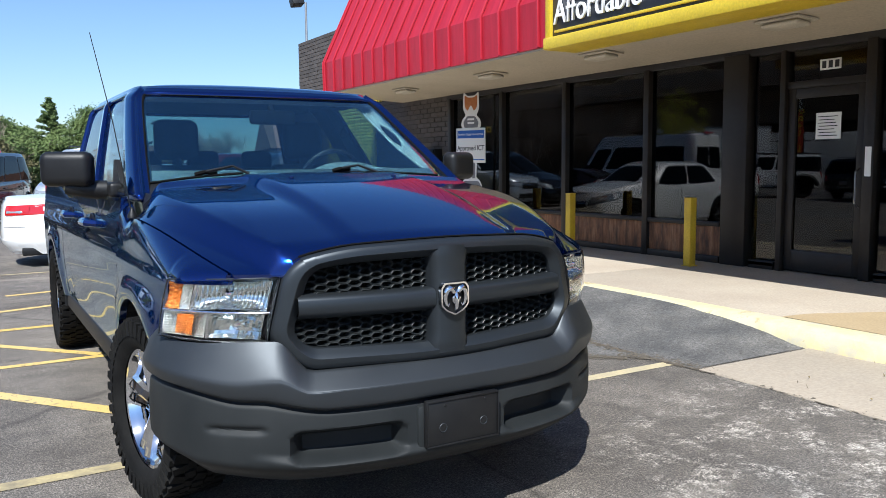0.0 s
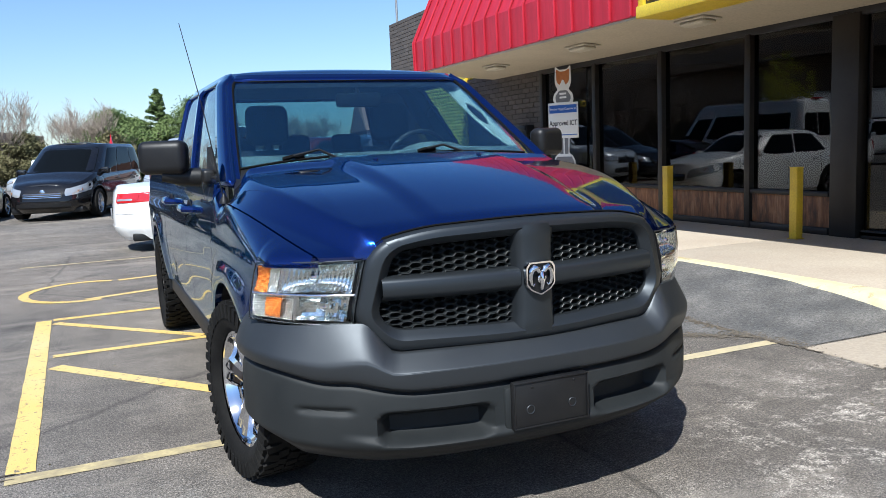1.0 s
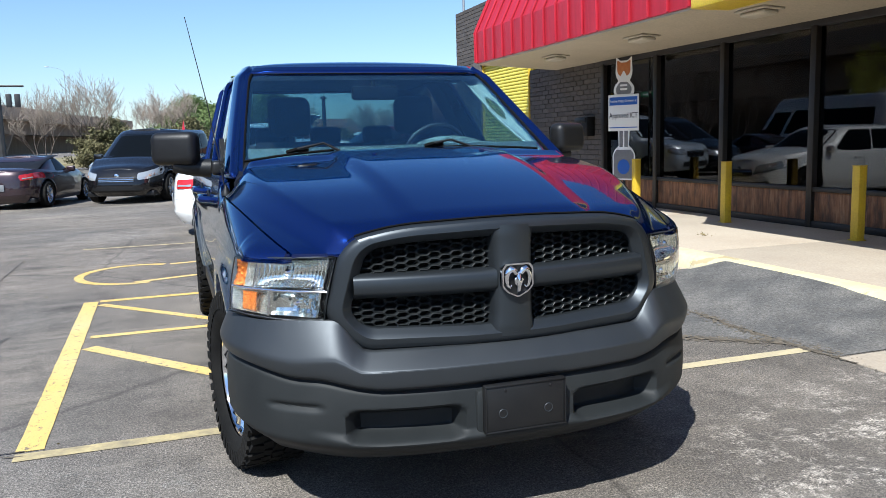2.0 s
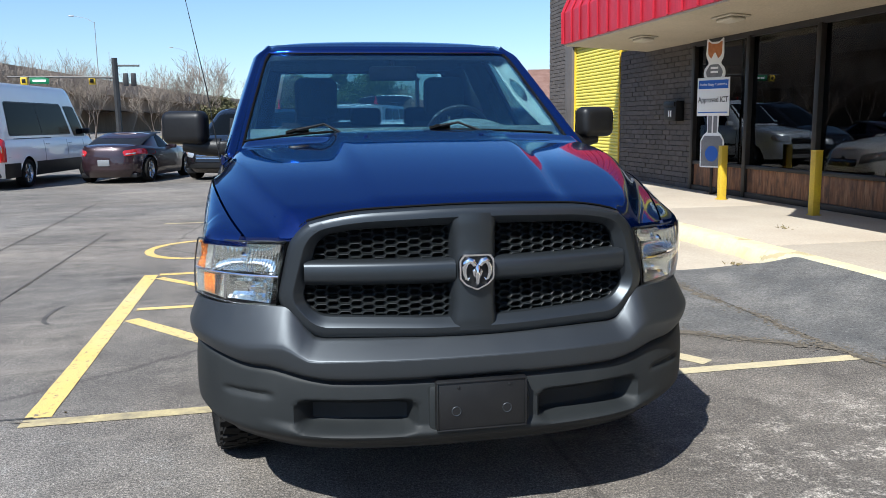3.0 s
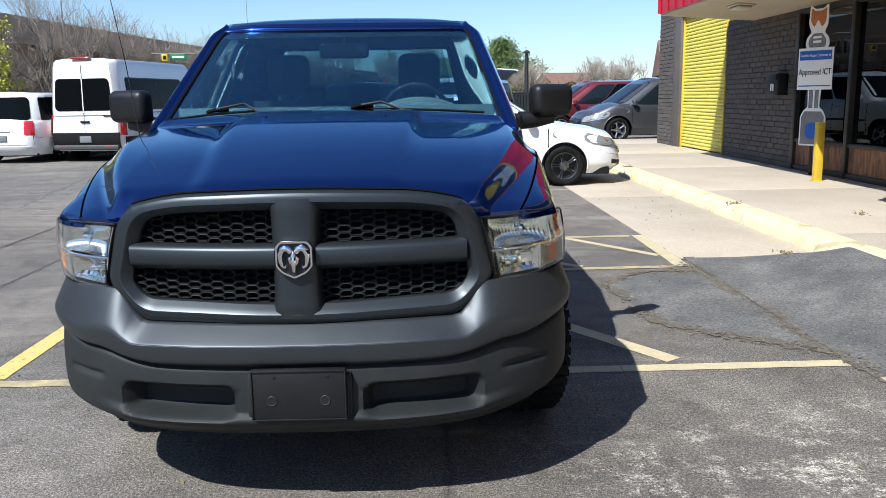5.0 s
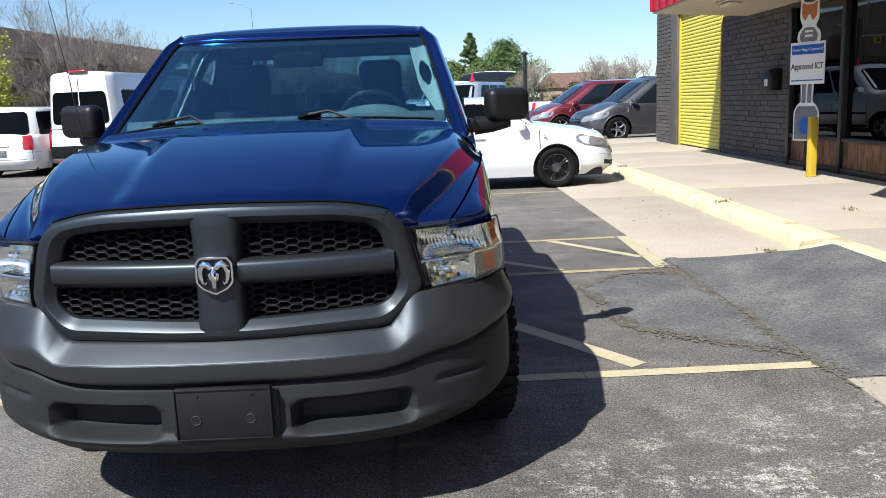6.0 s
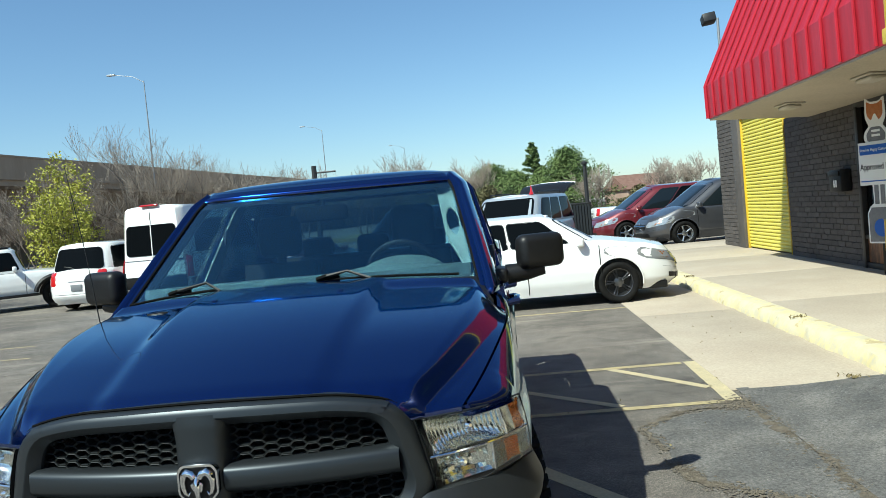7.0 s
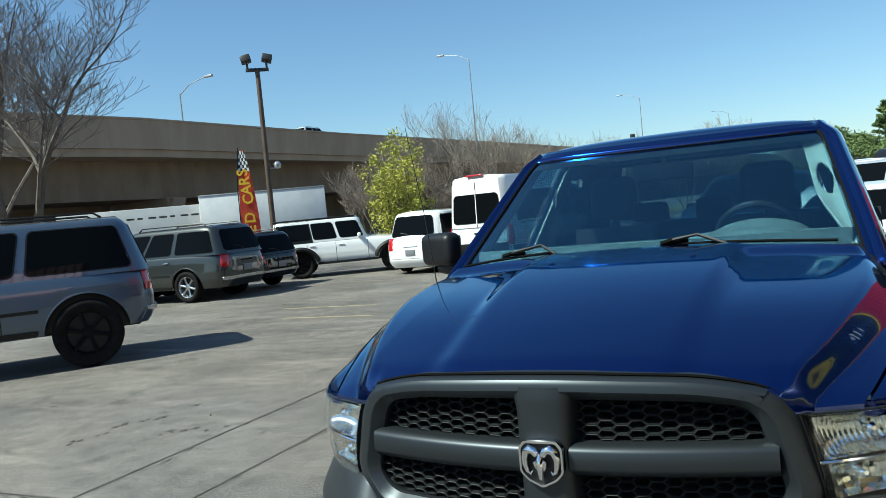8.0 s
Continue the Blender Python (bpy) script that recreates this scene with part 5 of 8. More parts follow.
part("grille_shade_sheet", b, mat("deep_shade_black", (0.004, 0.004, 0.004), 0.9), grille)
# added black tube stands in for the shaded gap between hood and grille
b = bmesh.new()
tube(b, [(p.x, gy(p.x) + 0.030, p.y + 0.003) for p in lo_ if p.y > 1.08], 0.0045, 6)
part("hood_gap_shade", b, WIPER, grille)
# emblem: plain chrome shield
SH = [(-0.046, 1.008), (0.046, 1.008), (0.060, 0.990), (0.060, 0.925), (0.040, 0.903), (0.0, 0.884), (-0.040, 0.903), (-0.060, 0.925), (-0.060, 0.990)]
SH = [(p.x, p.y) for p in loop_at([(x, z, 0.007) for x, z in SH], 4)]
em = part("emblem", prism(bmesh.new(), [(x * 0.96, 0.945 + (z - 0.945) * 0.96) for x, z in SH], 0.008, 0.03, "y"), BLACKPL, grille)
b = bmesh.new()
for s0, s1, y0, y1 in ((1.05, 1.05, 0.02, 0.004), (1.05, 1.03, 0.004, 0.0), (1.03, 0.93, 0.0, 0.0), (0.93, 0.90, 0.0, 0.010)):
    ring0 = [b.verts.new((x * s0, y0, 0.945 + (z - 0.945) * s0)) for x, z in SH]
    ring1 = [b.verts.new((x * s1, y1, 0.945 + (z - 0.945) * s1)) for x, z in SH]
    for k in range(len(SH)):
        b.faces.new((ring0[k], ring0[(k + 1) % len(SH)], ring1[(k + 1) % len(SH)], ring1[k]))
part("emblem_rim", b, CHROME, em, "chrome shield rim")
b = bmesh.new()
for sx in (-1, 1):
    curl = [(0.008, 0.972), (0.016, 0.985), (0.029, 0.989), (0.040, 0.980), (0.045, 0.963), (0.0445, 0.944), (0.040, 0.927), (0.031, 0.920), (0.026, 0.929)]
    tube(b, [(sx * x, -0.004 + 0.006 * k / 8, z) for k, (x, z) in enumerate(curl)], [0.010, 0.0125, 0.0130, 0.0115, 0.0095, 0.0080, 0.0065, 0.0045, 0.002], 12)
    tube(b, [(sx * 0.004, -0.006, 0.960), (sx * 0.013, -0.007, 0.953), (sx * 0.011, -0.004, 0.940), (sx * 0.004, -0.003, 0.926)], [0.006, 0.0075, 0.006, 0.003], 10)
tube(b, [(0, -0.002, 0.974), (0, -0.010, 0.958), (0, -0.010, 0.935), (0, -0.006, 0.912), (0, 0.002, 0.902)], [0.008, 0.011, 0.009, 0.0085, 0.004], 12)
part("emblem_figure", b, CHROME, em, "plain chrome figure")


# bumper: plan line and two skins
PLAN = [(0.0, -0.005), (0.20, 0.000), (0.40, 0.022), (0.58, 0.070), (0.72, 0.135), (0.84, 0.225), (0.93, 0.330), (0.985, 0.45), (1.005, 0.58), (1.005, 0.66)]


def plan_at(s):
    s = abs(s) * (len(PLAN) - 1)
    i = min(int(s), len(PLAN) - 2)
    t = s - i
    p0, p1, p2, p3 = PLAN[max(i - 1, 0)], PLAN[i], PLAN[i + 1], PLAN[min(i + 2, len(PLAN) - 1)]
    if i == 0:
        p0 = (-PLAN[1][0], PLAN[1][1])
    f = lambda a, b_, c, d: 0.5 * (2 * b_ + (c - a) * t + (2 * a - 5 * b_ + 4 * c - d) * t * t + (3 * b_ - a - 3 * c + d) * t ** 3)
    return f(p0[0], p1[0], p2[0], p3[0]), f(p0[1], p1[1], p2[1], p3[1])


def plan_normal(s):
    e = 0.004
    (ax, ay), (bx, by) = plan_at(max(abs(s) - e, 0)), plan_at(min(abs(s) + e, 1))
    d = Vector((bx - ax, by - ay)).normalized()
    return d.y, -d.x


def bumper_point(s, z, out):
    x, y = plan_at(s)
    nx, ny = plan_normal(s)
    return Vector((math.copysign(1, s) * (x + nx * out), y + ny * out, z)) if s else Vector((0, y - out, z))


def upper_top(s):
    x = abs(plan_at(s)[0])
    return 0.716 + 0.115 * smooth01(0.565, 0.675, x) - 0.012 * smooth01(0.75, 0.97, x) + 0.03 * smooth01(0.97, 1.02, x)


def gap_z(s):
    x = abs(plan_at(s)[0])
    return 0.578 + 0.012 * smooth01(0.5, 0.62, x) + 0.028 * smooth01(0.58, 0.74, x) + 0.042 * smooth01(0.78, 1.0, x)


def rounded(stops, v):
    """A smooth line through pairs, evenly spaced in v."""
    i = v * (len(stops) - 1)
    k = min(int(i), len(stops) - 2)
    t = i - k
    p0, p1, p2, p3 = stops[max(k - 1, 0)], stops[k], stops[k + 1], stops[min(k + 2, len(stops) - 1)]
    return [0.5 * (2 * p1[j] + (p2[j] - p0[j]) * t + (2 * p0[j] - 5 * p1[j] + 4 * p2[j] - p3[j]) * t * t + (3 * p1[j] - p0[j] - 3 * p2[j] + p3[j]) * t ** 3) for j in (0, 1)]


def upper_f(off):
    def f(s, v):
        g, t = gap_z(s), upper_top(s)
        x = abs(plan_at(s)[0])
        side = smooth01(0.46, 0.82, x)
        mid = [(0.0, 0.002), (0.05, 0.020), (0.20, 0.026), (0.50, 0.030), (0.54, 0.029), (0.58, 0.025), (0.80, -0.012), (1.0, -0.048)]
        sid = [(0.0, 0.002), (0.04, 0.016), (0.12, 0.024), (0.26, 0.029), (0.34, 0.027), (0.44, 0.020), (0.72, -0.002), (1.0, -0.026)]
        a, c = rounded(mid, v), rounded(sid, v)
        r, o = a[0] + (c[0] - a[0]) * side, a[1] + (c[1] - a[1]) * side
        return bumper_point(s, g + 0.004 + (t - g - 0.004) * r, o - off)
    return f


bsp = span(-1, 1, 96)
bumper = part("front_bumper", slab(upper_f(0), upper_f(0.03), bsp, span(0, 1, 21)), GUNMETAL, truck, "smooth grey upper bumper skin")


def low_bottom(s):
    x = abs(plan_at(s)[0])
    return 0.300 + 0.015 * smooth01(0.6, 0.9, x) + 0.03 * smooth01(0.9, 1.01, x)




def duct_depth(x, z):
    """How far the skin is drawn in at the lower air openings."""
    a = abs(x)
    qx, qz = max(abs(a - 0.430) - 0.165, 0.0), max(abs(z - 0.446) - 0.020, 0.0)
    d = math.hypot(qx, qz) - 0.036
    pocket = 0.014 * smooth01(0.70, 0.74, a) * (1 - smooth01(0.86, 0.90, a)) * math.exp(-((z - 0.515) / 0.012) ** 2)
    return 0.085 * (1 - smooth01(-0.030, 0.012, d)) + pocket


def lower_f(off):
    def f(s, v):
        g, b0 = gap_z(s), low_bottom(s)
        z = b0 + (g - b0) * v
        x = math.copysign(plan_at(s)[0], s)
        o = -0.002 + 0.014 * math.sin(math.pi * min(1, v * 1.02)) ** 0.6 - 0.075 * (1 - smooth01(0, 0.30, v)) ** 1.5 - 0.012 * smooth01(0.93, 1.0, v)
        o += 0.020 * smooth01(0.10, 0.34, v) * (1 - smooth01(0.30, 0.42, v)) * (1 - smooth01(0.62, 0.8, abs(x)))
        return bumper_point(s, z, o - duct_depth(x, z) - off)
    return f


part("lower_bumper_skin", slab(lower_f(0), lower_f(0.035), span(-1, 1, 200), span(0, 1, 56)), PLASTIC, bumper, "rough dark grey plastic lower skin")
# black sheet on each recess floor puts the pocket's shade into colour
for sx in (-1, 1):
    b = bmesh.new()
    sheet(b, lambda u, v: bumper_point(sx * u, v, -0.079), span(0.150, 0.332, 16), [0.430, 0.480])
    part("duct_shade_sheet", b, WIPER, bumper, "black sheet for the shade in the lower air opening")
b = bmesh.new()
sheet(b, lambda s, v: bumper_point(s, gap_z(s) - 0.012 + 0.024 * v, -0.012), span(-0.99, 0.99, 60), [0, 1])
part("bumper_seam", b, BLACKPL, bumper)
# plate holder
pb = part("plate_holder", boxes(((-0.162, -0.052, 0.395), (0.166, -0.022, 0.578), 0.010)), BLACKPL, bumper, "empty black plastic plate holder")
part("plate_bracket", boxes(((-0.185, -0.028, 0.375), (0.188, 0.04, 0.560), 0.025)), PLASTIC, pb)
for x in (-0.090, 0.092):
    part("bolt_hole", lathe(bmesh.new(), [(0.001, 0.0), (0.015, 0.0), (0.016, -0.002)], 16, pose(x, -0.0535, 0.468, 0, 0, -90)), mat("hole_black", (0.003, 0.003, 0.003), 0.6), pb)
    part("bolt_ring", tube(bmesh.new(), [(x + 0.016 * math.cos(q), -0.0535, 0.468 + 0.016 * math.sin(q)) for q in span(0, 2 * math.pi, 14)], 0.0022, 5, False), GUNMETAL, pb)
    part("screw", lathe(bmesh.new(), [(0.001, 0.003), (0.006, 0.002), (0.007, 0.0)], 10, pose(x + 0.01, -0.0515, 0.552, 0, 0, -90)), BLACKPL, pb)
b = bmesh.new()
for lo, hi in (((-0.160, 0.570), (0.164, 0.576)), ((-0.160, 0.397), (0.164, 0.403)), ((-0.160, 0.403), (-0.154, 0.570)), ((0.158, 0.403), (0.164, 0.570))):
    box(b, (lo[0], -0.057, lo[1]), (hi[0], -0.051, hi[1]), 0.002)
part("plate_rim", b, BLACKPL, pb)


# head lamps
def lamp_surface(sx):
    """Point of the lens at a (inner 0 to outer 1), v (bottom 0 to top 1)."""
    def f(a, v, deep=0.0):
        it, ib, ob, ot = Vector((0.650, 0.150, 1.056)), Vector((0.698, 0.172, 0.824)), Vector((1.000, 0.500, 0.835)), Vector((0.974, 0.435, 1.045))
        p = ib.lerp(ob, a).lerp(it.lerp(ot, a), v)
        bulge = 0.048 * math.sin(math.pi * min(1, max(0, a))) ** 0.9 + 0.012 * math.sin(math.pi * v)
        n = Vector((0.55, -0.83, 0.05)).normalized()
        p = p + n * (bulge - deep)
        p.x *= sx
        return p
    return f


for sx in (-1, 1):
    f = lamp_surface(sx)
    hl = part("head_lamp", slab(lambda a, v: f(a, v, 0.0), lambda a, v: f(a, v, 0.004), span(0, 1, 18), span(0, 1, 10)), CLEAR, truck, "clear head lamp lens")
    hl.visible_shadow = False

    def cup(a0, a1, v0, v1, deep, flutes=0, u0=0.0, amp=0.0, ribs=0, nu=24, nw=14):
        b = bmesh.new()

        def g(u, w):
            uu, ww = (2 * u - 1), (2 * w - 1)
            dd = 0.014 + deep * (1 - abs(uu) ** 2.4) * (1 - 0.8 * abs(ww) ** 3)
            dd += amp * math.sin(u * flutes * 6.283) * smooth01(u0 - 0.02, u0 + 0.02, u) * (abs(uu) < 0.96)
            dd += amp * math.sin(w * ribs * 6.283) * (ribs > 0)
            return f(a0 + (a1 - a0) * u, v0 + (v1 - v0) * w, dd)
        sheet(b, g, span(0, 1, nu), span(0, 1, nw))
        return b
    part("main_reflector", cup(0.04, 0.70, 0.545, 0.965, 0.055, 17, -1.0, 0.0022, 0, 200, 10), REFLECTOR, hl, "fluted chrome reflector")
    b = bmesh.new()
    sheet(b, lambda u, w: f(0.04 + 0.66 * u, 0.495 + 0.09 * w + 0.035 * math.sin(u * 3.14), 0.014 + 0.050 * w * (1 - abs(2 * u - 1) ** 2.4) + 0.004 * math.sin(u * 55) * math.sin(w * 9)), span(0, 1, 60), span(0, 1, 6))
    part("reflector_shelf", b, REFLECTOR, hl, "faceted chrome shelf")
    b = bmesh.new()
    rng = random.Random(5)
    bumpy = [[rng.uniform(-0.0028, 0.0028) for _ in range(8)] for _ in range(18)]
    sheet(b, lambda u, w: f(0.05 + 0.47 * u, 0.045 + 0.405 * w, 0.014 + 0.055 * (1 - abs(2 * u - 1) ** 2.2) * (1 - 0.75 * abs(2 * w - 1) ** 3) + (bumpy[int(u * 17 + 0.5)][int(w * 7 + 0.5)] if 0.05 < u < 0.95 and 0.05 < w < 0.95 else 0)), span(0, 1, 17), span(0, 1, 7))
    part("dip_reflector", b, REFLECTOR, hl, "faceted chrome reflector", 4)
    part("side_reflector", cup(0.535, 0.975, 0.035, 0.45, 0.030, 0, 0, 0.0030, 9, 12, 72), LAMPBACK, hl, "ribbed silvered side reflector")
    part("clear_reflector", cup(0.715, 0.825, 0.50, 0.97, 0.012), LAMPBACK, hl)
    b = bmesh.new()
    sheet(b, lambda u, w: f(0.828 + 0.157 * u, 0.50 + 0.465 * w, 0.016 + 0.006 * math.sin(u * 9) * math.cos(w * 30) + 0.02 * math.sin(math.pi * w)), span(0, 1, 12), span(0, 1, 40))
    part("turn_lamp", b, AMBER, hl, "amber turn lamp")
    b = bmesh.new()
    sheet(b, lambda u, w: f(0.655 + 0.17 * u, 0.07 + 0.35 * w, 0.010 + 0.010 * math.sin(math.pi * u) + 0.0026 * math.sin(w * 50)), span(0, 1, 8), span(0, 1, 64))
    part("side_marker", b, AMBER, hl, "amber side marker")
    for a, v in ((0.42, 0.76), (0.29, 0.26)):
        b = bmesh.new()
        tube(b, [f(a, v, 0.075), f(a, v, 0.045), f(a, v, 0.036)], [0.016, 0.015, 0.006], 10)
        part("bulb", b, CHROME, hl)
    b = bmesh.new()
    tube(b, [f(a, 0.475, 0.012) for a in span(0.01, 0.99, 12)], 0.0045, 6)
    tube(b, [f(0.708, v, 0.012) for v in span(0.48, 0.98, 8)], 0.004, 6)
    tube(b, [f(0.53 - 0.04 * (0.47 - v), v, 0.012) for v in span(0.02, 0.47, 8)], 0.004, 6)
    part("bezel", b, CHROME, hl)
    b = bmesh.new()
    sheet(b, lambda a, v: f(a, v, 0.125), span(-0.02, 1.0, 8), span(-0.02, 1.02, 5))
    part("lamp_housing", b, LAMPBACK, hl)
    b = bmesh.new()
    tube(b, [f(a, -0.010, 0.008) for a in span(0, 1, 10)] + [f(1.01, v, 0.012) for v in span(0, 1, 6)] + [f(a, 1.015, 0.012) for a in span(1, 0, 10)] + [f(-0.012, v, 0.012) for v in span(1, 0, 6)], 0.0035, 6)
    part("lamp_seal", b, SURROUND, hl)
    b = bmesh.new()
    sheet(b, lambda a, v: f(-0.02, -0.02 + 1.04 * a, 0.0 + 0.13 * v), span(0, 1, 6), span(0, 1, 2))
    sheet(b, lambda a, v: f(-0.02 + 1.04 * a, -0.03, 0.0 + 0.13 * v), span(0, 1, 8), span(0, 1, 2))
    part("lamp_recess", b, BLACKPL, hl)

# mirrors and antenna
for sx in (-1, 1):
    m0 = pose(sx * 1.145, 1.83, 1.442, 0, 0, sx * 26)
    b = bmesh.new()
    box(b, (-0.125, -0.055, -0.075), (0.125, 0.055, 0.098), 0.042, m0, 5)
    mh = part("side_mirror", b, BLACKPL, truck, "black plastic door mirror")
    part("mirror_glass", boxes(((-0.10, 0.052, -0.055), (0.10, 0.057, 0.078), 0.0, m0)), CHROME, mh, smooth=0)
    b = bmesh.new()
    tube(b, [(sx * 1.16, 1.84, 1.362), (sx * 1.07, 1.83, 1.352), (sx * 0.97, 1.82, 1.345)], [0.034, 0.046, 0.052], 10)
    box(b, (sx * 0.94 - 0.035, 1.70, 1.310), (sx * 0.94 + 0.035, 1.93, 1.385), 0.02, None, 3)
    part("mirror_arm", b, BLACKPL, mh)
    b = bmesh.new()
    prism(b, [(1.66, BELT), (2.0, BELT), (1.90, 1.50), (1.86, 1.50)], sx * 0.905 - 0.012, sx * 0.905 + 0.012, "x")
    part("mirror_sail", b, BLACKPL, mh)
an = part("antenna_base", lathe(bmesh.new(), [(0.024, 0.0), (0.022, 0.015), (0.008, 0.04), (0.006, 0.05)], 12, pose(-0.932, 1.34, 1.225, 0, -90, 0)), BLACKPL, truck)
b = bmesh.new()
tube(b, [(-0.935, 1.34, 1.25), (-0.99, 1.37, 1.65), (-1.067, 1.407, 2.067)], [0.003, 0.0024, 0.0016], 6)
part("antenna_mast", b, BLACKPL, an, "thin black whip antenna")


# wheels
def tyre_mesh(r, w, rim, blocks=True, lugs=44):
    bm = bmesh.new()
    h = w / 2
    lathe(bm, [(rim, -h * 0.78), (rim + 0.02, -h * 0.92), ((r + rim) / 2, -h * 1.03), (r - 0.035, -h * 0.97), (r - 0.014, -h * 0.80), (r - 0.010, 0), (r - 0.014, h * 0.80), (r - 0.035, h * 0.97), ((r + rim) / 2, h * 1.03), (rim + 0.02, h * 0.92), (rim, h * 0.78)], 56)
    if blocks:
        for k in range(lugs):
            for q, (c, bw, ph) in enumerate(((-0.70, 0.26, 0.0), (-0.36, 0.17, 0.5), (0.0, 0.20, 0.2), (0.36, 0.17, 0.7), (0.70, 0.26, 0.4))):
                a = 2 * math.pi * (k + ph) / lugs
                m = Matrix.Rotation(a, 4, "X") @ Matrix.Translation((c * h, 0, r - 0.012)) @ pose(0, 0, 0, 0, 0, 14 * (-1) ** (k + q))
                L = 2 * math.pi * r / lugs * (0.72 if k % 2 else 0.62)
                box(bm, (-bw * h * 0.9, -L / 2, -0.01), (bw * h * 0.9, L / 2, 0.012), 0, m)
            for sg in (-1, 1):
                a = 2 * math.pi * k / lugs
                m = Matrix.Rotation(a, 4, "X") @ Matrix.Translation((sg * h * 0.97, 0, r - 0.045))
                L = 2 * math.pi * r / lugs * 0.55
                box(bm, (-0.010, -L / 2, -0.035), (0.010, L / 2, 0.030), 0, m)
    return bm


def rim_mesh(rr, w, spokes, sw, split=0.0, dish=0.02):
    """Turned rim and spokes, outer face at +x."""
    bm = bmesh.new()
    h = w / 2
    lathe(bm, [(rr, -h * 0.8), (rr, h * 0.74), (rr + 0.012, h * 0.82), (rr + 0.004, h * 0.86), (rr - 0.012, h * 0.80), (rr - 0.022, h * 0.60), (rr - 0.040, h * 0.3), (rr - 0.04, -h * 0.8)], 48)
    lathe(bm, [(0.001, h * 0.62), (0.035, h * 0.62), (0.050, h * 0.58), (0.080, h * 0.52), (0.085, h * 0.30)], 24)
    for k in range(spokes):
        for q in ((-1, 1) if split else (0,)):
            a = 2 * math.pi * k / spokes
            m = Matrix.Rotation(a, 4, "X")
            pts = []
            for i in range(7):
                t = i / 6
                rad = 0.06 + (rr - 0.075) * t
                off = q * split * (0.35 + 0.65 * t)
                wd = sw * (0.75 + 0.45 * abs(t - 0.35))
                xx = h * (0.56 + dish * math.sin(math.pi * t) - 0.0 * t) + (h * 0.16) * t * t
                pts.append([m @ Vector(p) for p in ((xx - 0.03, off - wd, rad), (xx - 0.006, off - wd * 0.85, rad), (xx + 0.006, off, rad), (xx - 0.006, off + wd * 0.85, rad), (xx - 0.03, off + wd, rad))])
            vs = [[bm.verts.new(p) for p in row] for row in pts]
            for r0, r1 in zip(vs, vs[1:]):
                for i in range(4):
                    bm.faces.new((r0[i], r0[i + 1], r1[i + 1], r1[i]))
    return bm


def wheel_on(parent, tyre_me, rim_me, m, brake_r, w, dark=BLACKPL):
    ty = new("wheel", tyre_me)
    ty.parent = parent
    ty.matrix_basis = m
    ri = new("rim", rim_me)
    ri.parent = ty
    return ty


def mesh_of(bm, material, smooth=40):
    ob = finish("tmp", bm, material, None, "", smooth)
    me = ob.data
    bpy.data.objects.remove(ob)
    return me


T_TYRE, T_RIM = mesh_of(tyre_mesh(RW, 0.275, 0.262), RUBBER, 30), mesh_of(rim_mesh(0.264, 0.245, 5, 0.040, 0.032, 0.05), CHROME)
T_DISC = mesh_of(lathe(bmesh.new(), [(0.001, -0.02), (0.19, -0.02), (0.19, 0.0), (0.10, 0.0), (0.001, 0.01)], 28), DARKALLOY)
for sx in (-1, 1):
    for wy, wz in WHEELS:
        m = pose(sx * 0.865, wy, wz, 0, 0, (0 if sx > 0 else 180) + (9 if wy < 2 else 0)) @ pose(0, 0, 0, 11 * wy, 0, 0)
        ty = wheel_on(truck, T_TYRE, T_RIM, m, 0.2, 0.27)
        ds = new("brake_disc", T_DISC)
        ds.parent = ty


